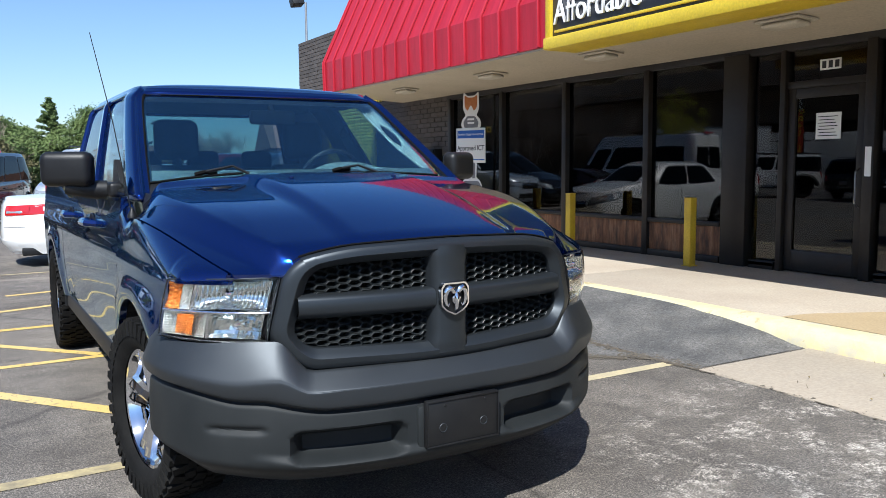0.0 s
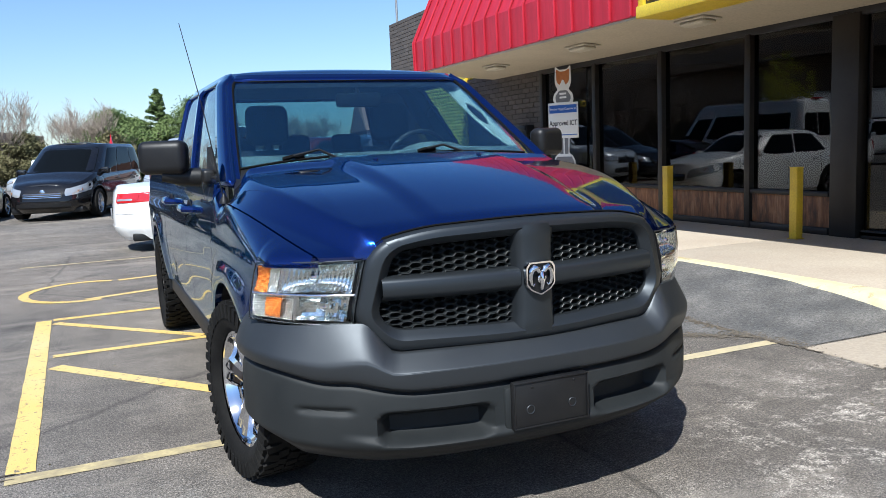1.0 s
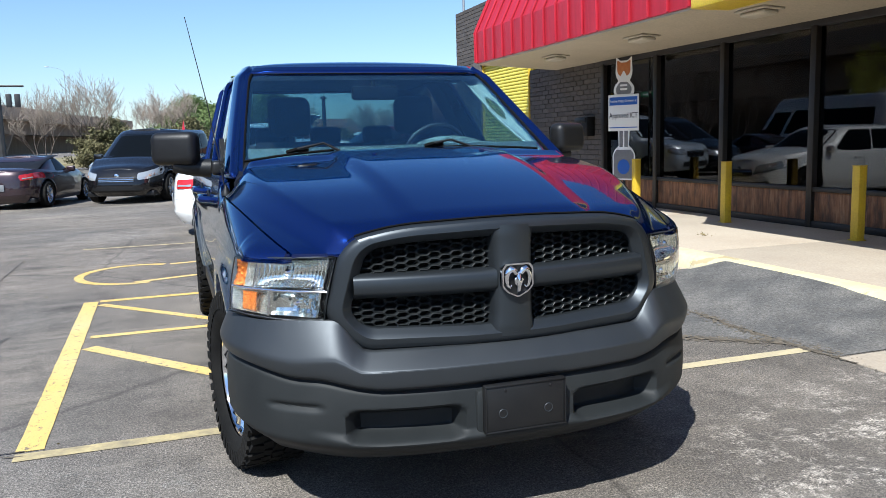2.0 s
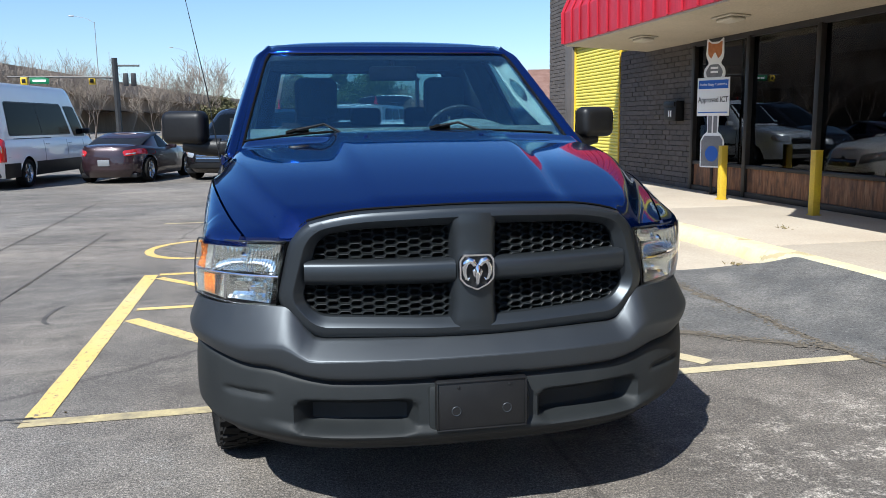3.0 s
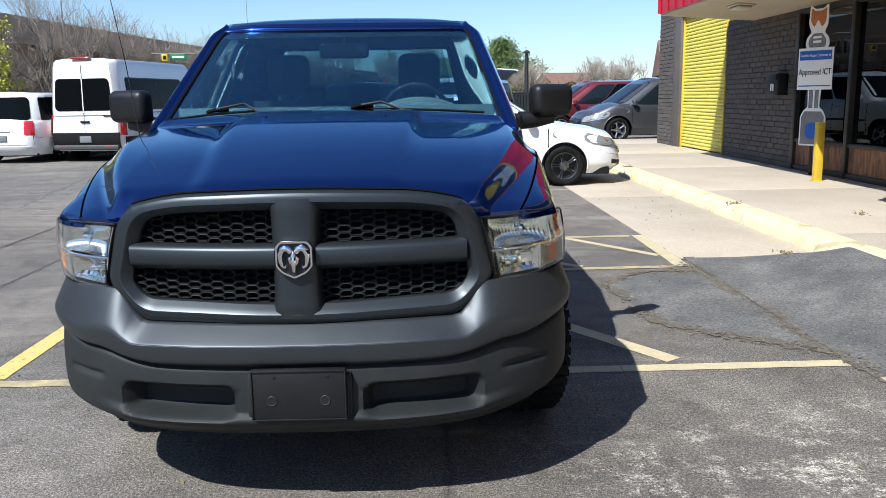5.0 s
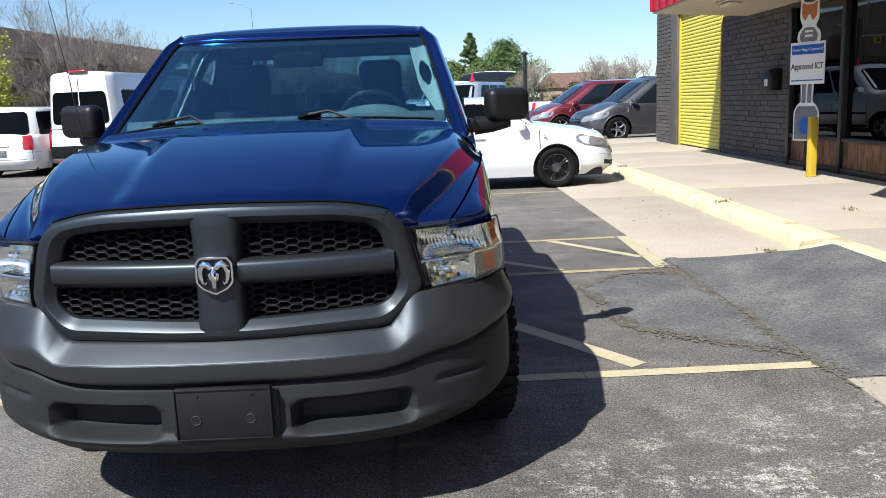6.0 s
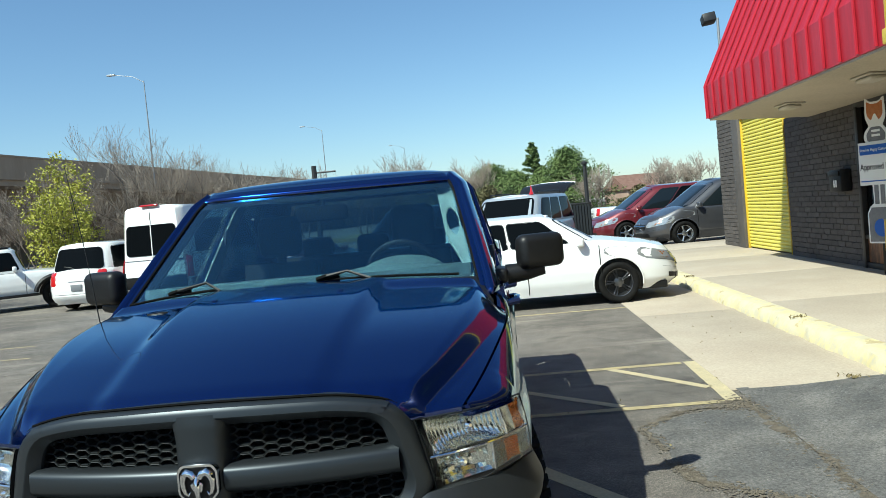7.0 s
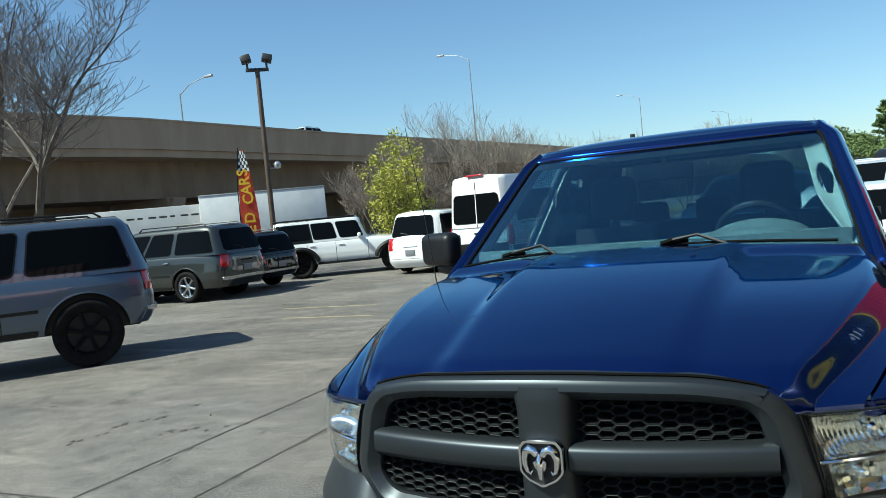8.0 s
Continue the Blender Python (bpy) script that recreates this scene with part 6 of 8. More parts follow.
# ---- other vehicles: built along y, front at y 0 facing -y ----
class Shell:
    """A closed ring surface: plan outline with rounded corners, at heights v 0 to 1."""

    def __init__(self, rings, height, n=5.0):
        self.rings, self.height, self.n = rings, height, n

    def ring(self, v):
        out = []
        for k in (1, 2, 3):
            for a, b in zip(self.rings, self.rings[1:]):
                if v <= b[0] or b is self.rings[-1]:
                    t = (v - a[0]) / (b[0] - a[0])
                    out.append(a[k] + (b[k] - a[k]) * t)
                    break
        return out

    def side(self, sx, t, v, off=0.0):
        yf, yr, w = self.ring(v)
        x = w * max(0.0, 1 - abs(t) ** self.n) ** (1 / self.n)
        y = (yf + yr) / 2 + t * (yr - yf) / 2
        return Vector((sx * (x + off), y, self.height(v, y)))

    def end(self, sg, s, v, off=0.0):
        yf, yr, w = self.ring(v)
        y = (yf + yr) / 2 + sg * (yr - yf) / 2 * max(0.0, 1 - abs(s) ** self.n) ** (1 / self.n) + sg * off
        return Vector((s * w, y, self.height(v, y)))

    def t_of(self, y, v):
        yf, yr, w = self.ring(v)
        return (y - (yf + yr) / 2) / ((yr - yf) / 2)

    def skin(self, bm, vs, keep=None, snap=None, ny=60):
        tt = 0.93
        ss = (1 - tt ** self.n) ** (1 / self.n)
        loop = [("e", -1, s) for s in span(-ss, ss, 14)] + [("s", 1, t) for t in span(-tt, tt, ny)][1:] + [("e", 1, s) for s in span(ss, -ss, 14)][1:] + [("s", -1, t) for t in span(tt, -tt, ny)][1:-1]
        rows = []
        for v in vs:
            row = []
            for k, a, b in loop:
                p = self.side(a, b, v) if k == "s" else self.end(a, b, v)
                if snap and k == "s":
                    p = snap(p)
                row.append(p)
            rows.append(row)
        vv = [[bm.verts.new(p) for p in row] for row in rows]
        n = len(loop)
        for j in range(len(vs) - 1):
            for i in range(n):
                q = [rows[j][i], rows[j][(i + 1) % n], rows[j + 1][(i + 1) % n], rows[j + 1][i]]
                c = (q[0] + q[1] + q[2] + q[3]) / 4
                if keep is None or loop[i][0] == "e" or keep(c, q):
                    bm.faces.new((vv[j][i], vv[j][(i + 1) % n], vv[j + 1][(i + 1) % n], vv[j + 1][i]))
        return vv, loop

    def lid(self, bm, v, crown, ny=60, seg=8):
        """A crowned cover over the ring at v."""
        tt = 0.93
        ss = (1 - tt ** self.n) ** (1 / self.n)
        rows = []
        for k, b in [("e", s) for s in span(0.02, ss, 7)] + [("s", t) for t in span(-tt, tt, ny)][1:] + [("r", s) for s in span(ss, 0.02, 7)][1:]:
            p = self.side(1, b, v) if k == "s" else self.end(-1 if k == "e" else 1, b, v)
            rows.append([bm.verts.new((p.x * u, p.y, p.z + crown * (1 - u * u) * min(1, p.x * 2))) for u in span(-1, 1, seg)])
        for r, q in zip(rows, rows[1:]):
            for i in range(seg):
                bm.faces.new((r[i], r[i + 1], q[i + 1], q[i]))


def patch(sh, where, a0, a1, v0, v1, off, na=8, nv=4, thick=0.012, sx=1, soft=0.0, lean=0.0):
    """A thin plate lying on a shell; soft rounds its corners, lean slants its low-a edge."""
    def at(o, p, q):
        v = v0 + (v1 - v0) * q
        a = a0 + (a1 - a0) * p + lean * (1 - p) * (q - 0.5)
        return sh.side(sx, a, v, o) if where == "s" else sh.end(-1 if where == "f" else 1, a, v, o)
    if not soft:
        return slab(lambda p, q: at(off, p, q), lambda p, q: at(off - thick, p, q), span(0, 1, na), span(0, 1, nv))
    wide, high = (at(off, 1, 0.5) - at(off, 0, 0.5)).length, (at(off, 0.5, 1) - at(off, 0.5, 0)).length
    rad = min(soft, 0.49 * wide, 0.49 * high)
    rx, ry = rad / wide, rad / high
    loop = []
    for cx, cy, t0 in ((1 - rx, 1 - ry, 0), (rx, 1 - ry, 90), (rx, ry, 180), (1 - rx, ry, 270)):
        loop += [(cx + rx * math.cos(radians(t0 + 18 * k)), cy + ry * math.sin(radians(t0 + 18 * k))) for k in range(6)]
    full = []
    for (p0, q0), (p1, q1) in zip(loop, loop[1:] + loop[:1]):
        n = max(1, int(math.hypot((p1 - p0) * wide, (q1 - q0) * high) / 0.14))
        full += [(p0 + (p1 - p0) * k / n, q0 + (q1 - q0) * k / n) for k in range(n)]
    bm = bmesh.new()
    back = [bm.verts.new(at(off - thick, p, q)) for p, q in full]
    rings = [back] + [[bm.verts.new(at(off, 0.5 + (p - 0.5) * k, 0.5 + (q - 0.5) * k)) for p, q in full] for k in (1.0, 0.75, 0.5, 0.25)]
    for r, t in zip(rings, rings[1:]):
        for k in range(len(full)):
            bm.faces.new((r[k], r[(k + 1) % len(full)], t[(k + 1) % len(full)], t[k]))
    bm.faces.new(rings[-1])
    return bm


PLATE = mat("plate_grey", (0.17, 0.18, 0.19), 0.5)
CAR_WHEELS = {}


def car_wheel(r, w, rim, style):
    key = (r, w, rim, style)
    if key not in CAR_WHEELS:
        spec = {"five": (5, 0.030, 0.0, ALLOY), "seven": (7, 0.022, 0.0, ALLOY), "ten": (5, 0.016, 0.024, DARKALLOY), "split": (5, 0.014, 0.022, ALLOY), "black": (6, 0.03, 0.0, RUBBER), "six": (6, 0.036, 0.0, ALLOY)}[style]
        CAR_WHEELS[key] = (mesh_of(tyre_mesh(r, w, rim, False), RUBBER), mesh_of(rim_mesh(rim + 0.002, w * 0.9, *spec[:3], 0.04), spec[3]), mesh_of(lathe(bmesh.new(), [(0.001, 0.0), (rim - 0.03, 0.0), (rim - 0.03, 0.02)], 28), BLACKPL))
    return CAR_WHEELS[key]


def build_car(name, label, category, m, paint, L, W, H, clear, belt, base, roofy, deck, axles, r, wheel="five", n=5.0, tuck=0.10, glass=DARKGLASS, windows=(), doors=(), tail="tall", front="grille", cladding=None, rails=False, rear_glass=(0.14, 0.9), roof_n=6.0, narrow=0.14, spare=False, plate_rear=0.5, arch=1.17, fascia=0.0):
    """base: cabin foot y front and rear; roofy: roof edge y front and rear; deck: pairs y, height of the shoulder line; belt: cabin foot height."""
    car = thing(name, label, category, m)
    top = lambda y: curve_at(deck, y)
    hw = W / 2
    body = Shell([(0.0, 0.10 + tuck * 0.6, L - 0.08 - tuck * 0.5, hw * 0.93), (0.22, 0.01, L - 0.01, hw * 0.985), (0.45, 0.0, L, hw), (0.75, 0.03, L - 0.02, hw * 0.985), (0.93, 0.07 + fascia, L - 0.05, hw * 0.955), (1.0, 0.13 + fascia, L - 0.09, hw * 0.915)], lambda v, y: clear + (top(y) - clear) * v, n)
    ar = r * arch

    def snap(p):
        for ay in axles:
            d = math.hypot(p.y - ay, p.z - r)
            if 1e-6 < d < ar:
                p = Vector((p.x, ay + (p.y - ay) * ar / d, r + (p.z - r) * ar / d))
        return p
    keep = lambda c, q: not any(math.hypot(c.y - ay, c.z - r) < ar - 0.012 or all(math.hypot(p.y - ay, p.z - r) < ar + 0.002 for p in q) for ay in axles)
    bm = bmesh.new()
    body.skin(bm, span(0, 1, 18), keep, snap, int(L / 0.055))
    body.lid(bm, 1.0, 0.05)
    part("body", bm, paint, car)
    part("underbody", boxes(((-hw * 0.80, 0.25, clear - 0.02), (hw * 0.80, L - 0.25, clear + 0.10), 0.02), ((-hw * 0.62, 0.3, clear + 0.1), (hw * 0.62, L - 0.3, belt - 0.25), 0.02)), BLACKPL, car)
    cab = Shell([(0.0, base[0], base[1], hw * 0.945), (0.30, base[0] + (roofy[0] - base[0]) * 0.30, base[1] + (roofy[1] - base[1]) * 0.27, hw * (0.945 - narrow * 0.22)), (0.85, base[0] + (roofy[0] - base[0]) * 0.84, base[1] + (roofy[1] - base[1]) * 0.80, hw * (0.945 - narrow * 0.80)), (0.96, roofy[0] - 0.02, roofy[1] - 0.01, hw * (0.945 - narrow * 1.05)), (1.0, roofy[0] + 0.07, roofy[1] - 0.06, hw * (0.945 - narrow * 1.30))],
                lambda v, y: (belt - 0.05) + (H - 0.045 - belt + 0.05) * v, roof_n)
    bm = bmesh.new()
    cab.skin(bm, [0, 0.15, 0.3, 0.5, 0.7, 0.85, 0.92, 0.96, 1.0], None, None, 40)
    cab.lid(bm, 1.0, 0.045)
    part("cabin", bm, paint, car)
    part("windscreen", patch(cab, "f", -0.86, 0.86, 0.13, 0.90, 0.008, 10, 6, soft=0.10), glass, car)
    part("rear_window", patch(cab, "r", -0.77, 0.77, *rear_glass, 0.012, 10, 6, soft=0.11), DARKGLASS, car)
    for sx in (-1, 1):
        for k, (a, b, lo, hi) in enumerate(windows):
            part("side_window", patch(cab, "s", a, b, lo, hi, 0.007, 8, 4, 0.012, sx, 0.07), glass if k == 0 else DARKGLASS, car)
            part("window_trim", patch(cab, "s", a - 0.012, b + 0.012, lo - 0.025, hi + 0.02, 0.003, 8, 4, 0.012, sx, 0.08), BLACKPL, car)
        for k, y in enumerate(doors):
            sm = bmesh.new()
            sheet(sm, lambda a, v: body.side(sx, body.t_of(y, v) + a, v, 0.0025), [-0.003, 0.003], span(0.06, 0.97, 10))
            part("door_seam", sm, BLACKPL, car)
            if k:
                p = body.side(sx, body.t_of(y - 0.16, 0.82), 0.80, 0.018)
                part("door_handle", boxes(((p.x - 0.014, p.y - 0.10, p.z - 0.014), (p.x + 0.014, p.y + 0.08, p.z + 0.014), 0.01)), paint, car)
        # mirrors
        y0 = base[0] + 0.28 * (roofy[0] - base[0]) + 0.22
        p = cab.side(sx, cab.t_of(y0, 0.12), 0.12)
        part("door_mirror", boxes(((p.x - 0.01 + (0 if sx > 0 else -0.20), p.y - 0.06, p.z - 0.05), (p.x + 0.01 + (0.20 if sx > 0 else 0), p.y + 0.06, p.z + 0.10), 0.04, None, 3)), paint if cladding != "van" else BLACKPL, car)
        # head and tail lamps
        part("head_lamp", patch(body, "f", sx * 0.50, sx * 0.985, 0.66, 0.90, 0.010, 8, 4, 0.03, soft=0.07), WHITELENS, car)
        part("head_lamp_side", patch(body, "s", -0.975, -0.835 if tail == "low" else -0.89, 0.70 if tail == "low" else 0.72, 0.90, 0.016, 14, 5, 0.03, sx, 0.06), WHITELENS, car)
        part("turn_lamp", patch(body, "s", -0.93 if tail != "low" else -0.95, -0.885 if tail != "low" else -0.87, 0.735, 0.80 if tail != "low" else 0.86, 0.016, 3, 2, 0.02, sx), AMBER, car)
        if tail == "tall":
            part("tail_lamp", patch(body, "s", 0.925, 0.992, 0.64, 0.99, 0.012, 8, 6, 0.03, sx, 0.05), REDLENS, car)
        elif tail == "van":
            part("tail_lamp", patch(body, "s", 0.952, 0.984, 0.40, 0.995, 0.014, 3, 8, 0.03, sx), REDLENS, car)
        elif tail in ("high", "block"):
            part("tail_lamp", patch(body, "s", 0.950, 0.994, 0.58, 0.995, 0.012, 6, 6, 0.03, sx, 0.04), REDLENS, car)
        else:
            part("tail_lamp", patch(body, "r", sx * 0.55, sx * 0.985, 0.72, 0.90, 0.014, 6, 4, 0.03, soft=0.06), REDLENS, car)
            part("reverse_lamp", patch(body, "r", sx * 0.60, sx * 0.80, 0.755, 0.80, 0.022, 4, 2, 0.02, soft=0.02), WHITELENS, car)
            part("tail_lamp_side", patch(body, "s", 0.86, 0.97, 0.76, 0.90, 0.012, 5, 3, 0.03, sx, 0.05), REDLENS, car)
        if cladding:
            part("sill_cladding", patch(body, "s", -0.86, 0.86, 0.0, 0.16 if cladding != "van" else 0.40, 0.012, 24, 2, 0.03, sx), BLACKPL, car) if cladding != "van" else [part("side_cladding", patch(body, "s", a, b, 0.0, 0.36, 0.012, 8, 2, 0.03, sx), BLACKPL, car) for a, b in ((body.t_of(axles[0] + ar, 0.2) + 0.005, body.t_of(axles[1] - ar, 0.2) - 0.005), (body.t_of(axles[1] + ar, 0.2) + 0.005, 0.95))]
        if rails:
            part("roof_rail", tube(bmesh.new(), [(sx * hw * 0.66, roofy[0] + 0.3, H - 0.02), (sx * hw * 0.66, roofy[0] + 0.4, H + 0.05), (sx * hw * 0.66, roofy[1] - 0.4, H + 0.05), (sx * hw * 0.66, roofy[1] - 0.3, H - 0.02)], 0.018, 6), BLACKPL, car)
        for ay in axles:
            ty, ri, dk = car_wheel(r, 0.225 if r < 0.4 else 0.27, r * 0.66, wheel)
            wo = new("wheel", ty)
            wo.parent = car
            wo.matrix_basis = pose(sx * (hw - 0.125), ay, r, 17, 0, 0 if sx > 0 else 180)
            for nm, me in (("rim", ri), ("hub_shade", dk)):
                o = new(nm, me)
                o.parent = wo
        for ay in axles:
            lip = bmesh.new()
            ring = [(ay + ar * 1.01 * math.cos(q), r + ar * 1.01 * math.sin(q)) for q in span(radians(-8), radians(188), 24)]
            tube(lip, [(sx * (abs(body.side(1, max(-0.96, min(0.96, body.t_of(yy, 0.5))), min(0.95, max(0.02, (zz - clear) / (top(yy) - clear)))).x) - 0.006), yy, zz) for yy, zz in ring if zz > clear + 0.02], 0.014, 6)
            part("wheel_arch_lip", lip, paint, car)
        for q in ((0.06, 0.50), (0.94, 0.50)):
            seam = bmesh.new()
            sheet(seam, lambda a, v: body.side(sx, (-0.985 + 0.11 * a) if q[0] < 0.5 else (0.985 - 0.11 * a), q[1] + 0.006 * v, 0.0025), span(0, 1, 6), [0, 1])
            part("bumper_seam", seam, BLACKPL, car)
    if tail in ("tall", "high", "block") and cladding != "van":
        seam = bmesh.new()
        for u in (-0.80, 0.80):
            sheet(seam, lambda a, v: body.end(1, u + a, v, 0.004), [-0.004, 0.004], span(0.30, 0.98, 8))
        sheet(seam, lambda a, v: body.end(1, a, 0.30 + v, 0.004), span(-0.80, 0.80, 10), [0, 0.008])
        part("tailgate_seam", seam, BLACKPL, car)
        wp = bmesh.new()
        tube(wp, [cab.end(1, 0.0, rear_glass[0] + 0.01, 0.03), cab.end(1, 0.20, rear_glass[0] + 0.12, 0.024), cab.end(1, 0.42, rear_glass[0] + 0.16, 0.02)], 0.010, 5)
        part("rear_wiper", wp, BLACKPL, car)
        part("tailgate_grip", patch(body, "r", -0.24, 0.24, 0.70, 0.75, 0.020, 6, 2, 0.03, soft=0.02), CHROME if cladding is None and tail == "high" else paint, car)
    for ay in axles:
        part("wheel_housing", boxes(((-hw * 0.84, ay - ar, clear + 0.02), (hw * 0.84, ay + ar, r + ar + 0.01), 0.02)), BLACKPL, car)
    if front == "grille":
        part("grille", patch(body, "f", -0.44, 0.44, 0.58, 0.82, 0.012, 8, 4, 0.03, soft=0.06), BLACKPL, car)
        for k in range(3):
            part("grille_bar", patch(body, "f", -0.42, 0.42, 0.62 + 0.07 * k, 0.64 + 0.07 * k, 0.022, 8, 1, 0.02), CHROME, car)
        part("air_intake", patch(body, "f", -0.62, 0.62, 0.16, 0.38, 0.010, 8, 3, 0.03, soft=0.07), BLACKPL, car)
        part("front_badge", lathe(bmesh.new(), [(0.001, 0.012), (0.05, 0.01), (0.065, 0.0)], 16, Matrix.Translation(body.end(-1, 0, 0.82, 0.012)) @ pose(0, 0, 0, 0, 0, -90)), CHROME, car)
    # rear details
    part("rear_bumper_strip", patch(body, "r", -0.86, 0.86, 0.06, 0.26, 0.014, 10, 3, 0.03), BLACKPL if cladding else paint, car)
    p = body.end(1, 0, plate_rear, 0.014)
    part("number_plate", boxes(((-0.155, p.y - 0.01, p.z - 0.08), (0.155, p.y + 0.008, p.z + 0.08), 0.004)), PLATE, car)
    return car, body, cab


DR2 = ((-0.66, -0.05, 0.10, 0.86), (0.0, 0.62, 0.10, 0.86))


def turned(x, y, rz, L, z=0.0):
    """Pose that puts the middle of a car of length L at x, y, turned by rz; 0 faces -y."""
    return pose(x, y, z, 0, 0, rz) @ pose(0, -L / 2, 0)


def saloon(name, label, m, paint, wheel, glass=DARKGLASS):
    return build_car(name, label, "car", m, paint, 4.92, 1.83, 1.52, 0.20, 0.98, (1.12, 4.34), (2.02, 3.52), [(0, 0.72), (0.25, 0.84), (0.6, 0.93), (1.3, 1.03), (2.0, 1.01), (4.0, 1.04), (4.92, 1.0)], (1.03, 3.80), 0.335, wheel, 4.2, 0.10, glass, DR2, (1.30, 2.45, 3.45), "low", "grille", None, False, (0.08, 0.86), 5.0, 0.20, fascia=0.04)


alt, alt_body, _ = saloon("saloon_car", "white saloon with dark alloy wheels parked across the bay", turned(1.31, 11.5, 90, 4.92), WHITECAR, "ten")
part("fog_lamp_recess", patch(alt_body, "s", -0.975, -0.915, 0.24, 0.36, 0.008, 4, 3, 0.02, -1), BLACKPL, alt)
part("fog_lamp_recess", patch(alt_body, "s", -0.975, -0.915, 0.24, 0.36, 0.008, 4, 3, 0.02, 1), BLACKPL, alt)


def minivan(name, label, m, paint, wheel="five", glass=GREYGLASS, tail="tall"):
    return build_car(name, label, "minivan", m, paint, 5.10, 1.98, 1.78, 0.20, 1.02, (0.85, 5.00), (2.05, 4.72), [(0, 0.74), (0.4, 0.86), (1.0, 1.05), (2.0, 1.05), (4.3, 1.10), (5.10, 1.05)], (0.96, 3.99), 0.345, wheel, 4.2 if tail == "tall" else 6.5, 0.12, glass, ((-0.74, -0.34, 0.10, 0.86), (-0.30, 0.28, 0.10, 0.88), (0.32, 0.84, 0.12, 0.86)), (1.35, 2.45, 3.55), tail, "grille", None, False, (0.12, 0.88), 6.0, 0.17, fascia=0.05)


bv, _, _ = minivan("minivan_car", "black minivan with chrome badge and clear head lamps", turned(-1.63, 22.0, -20, 5.1) @ Matrix.Diagonal((1.1, 1.1, 1.1, 1)), BLACKCAR, "five", DARKGLASS)
part("pennant", lathe(bmesh.new(), [(0.06, 0.0), (0.03, 0.10), (0.01, 0.24), (0.001, 0.28)], 6, pose(0.55, 3.3, 1.72, 0, -90, 0)), REDLENS, bv, "small red pennant on the roof")
minivan("minivan_car", "white minivan seen from behind with red tail lamps", turned(-9.95, 20.5, 176, 5.1), WHITECAR, "five", DARKGLASS, "block")
minivan("minivan_car", "dark grey minivan with silver alloy wheels beside the brick wall", turned(7.75, 23.97, -80, 5.1) @ Matrix.Diagonal((1.12, 1.12, 1.12, 1)), SIENNAGREY)
minivan("minivan_car", "dark red minivan parked beyond a grey one", turned(6.63, 27.97, -80, 5.1) @ Matrix.Diagonal((1.12, 1.12, 1.12, 1)), REDCAR)

# white high-roof passenger van
van, vb, vc = build_car("passenger_van", "white high-roof passenger van with black lower cladding", "van", turned(-7.6, 21.1, 171, 6.1), WHITECAR, 6.1, 2.12, 2.58, 0.28, 1.22, (0.75, 6.08), (1.75, 6.02), [(0, 0.85), (0.5, 1.05), (0.9, 1.22), (2, 1.25), (6.1, 1.25)], (1.02, 4.85), 0.36, "seven", 14.0, 0.08, DARKGLASS, ((-0.86, -0.58, 0.06, 0.62), (-0.50, 0.82, 0.10, 0.66)), (1.4, 2.5, 3.9), "van", "grille", "van", False, (0.08, 0.66), 14.0, 0.13, plate_rear=0.30)
part("high_brake_lamp", boxes(((-0.26, 5.96, 2.545), (0.26, 6.07, 2.60), 0.025, None, 3)), REDLENS, van)
sm = bmesh.new()
sheet(sm, lambda a, v: vb.end(1, a, v, 0.004), [-0.006, 0.006], span(0.1, 1, 8))
sheet(sm, lambda a, v: vc.end(1, a, v, 0.012), [-0.008, 0.008], span(0.0, 0.9, 8))
part("door_seam", sm, BLACKPL, van)
part("rear_door_pillar", patch(vc, "r", -0.012, 0.012, 0.04, 0.75, 0.016, 1, 4, 0.02), WHITECAR, van)
part("rear_lower_trim", patch(vb, "r", -0.86, 0.86, 0.14, 0.47, 0.016, 10, 3, 0.03), BLACKPL, van, "dark grey lower door trim")
part("rear_handle", boxes(((-0.14, 6.08, 0.98), (0.10, 6.12, 1.03), 0.01)), BLACKPL, van)
part("rear_step", boxes(((-0.88, 5.90, 0.30), (0.88, 6.13, 0.43), 0.035, None, 3)), mat("grey_step_plastic", (0.045, 0.047, 0.05), 0.6), van, "grey plastic rear step")
part("badge_bar", boxes(((-0.86, 6.075, 1.14), (-0.50, 6.09, 1.17))), BLACKPL, van)
for sx in (-1, 1):
    part("slide_rail", patch(vb, "s", 0.12, 0.80, 0.945, 0.965, 0.010, 10, 1, 0.02, sx), BLACKPL, van)
    part("window_divider", patch(vc, "s", 0.155, 0.165, 0.11, 0.65, 0.010, 1, 6, 0.01, sx), BLACKPL, van)
    part("rear_reflector", boxes(((sx * 0.62 - 0.10, 6.12, 0.36), (sx * 0.62 + 0.10, 6.136, 0.39), 0.004)), REDLENS, van)
    part("corner_lamp", patch(vb, "r", sx * 0.90, sx * 0.965, 0.40, 0.995, 0.016, 4, 8, 0.03), REDLENS, van)
    part("reverse_lamp", patch(vb, "r", sx * 0.915, sx * 0.95, 0.62, 0.80, 0.020, 3, 3, 0.02), WHITELENS, van)

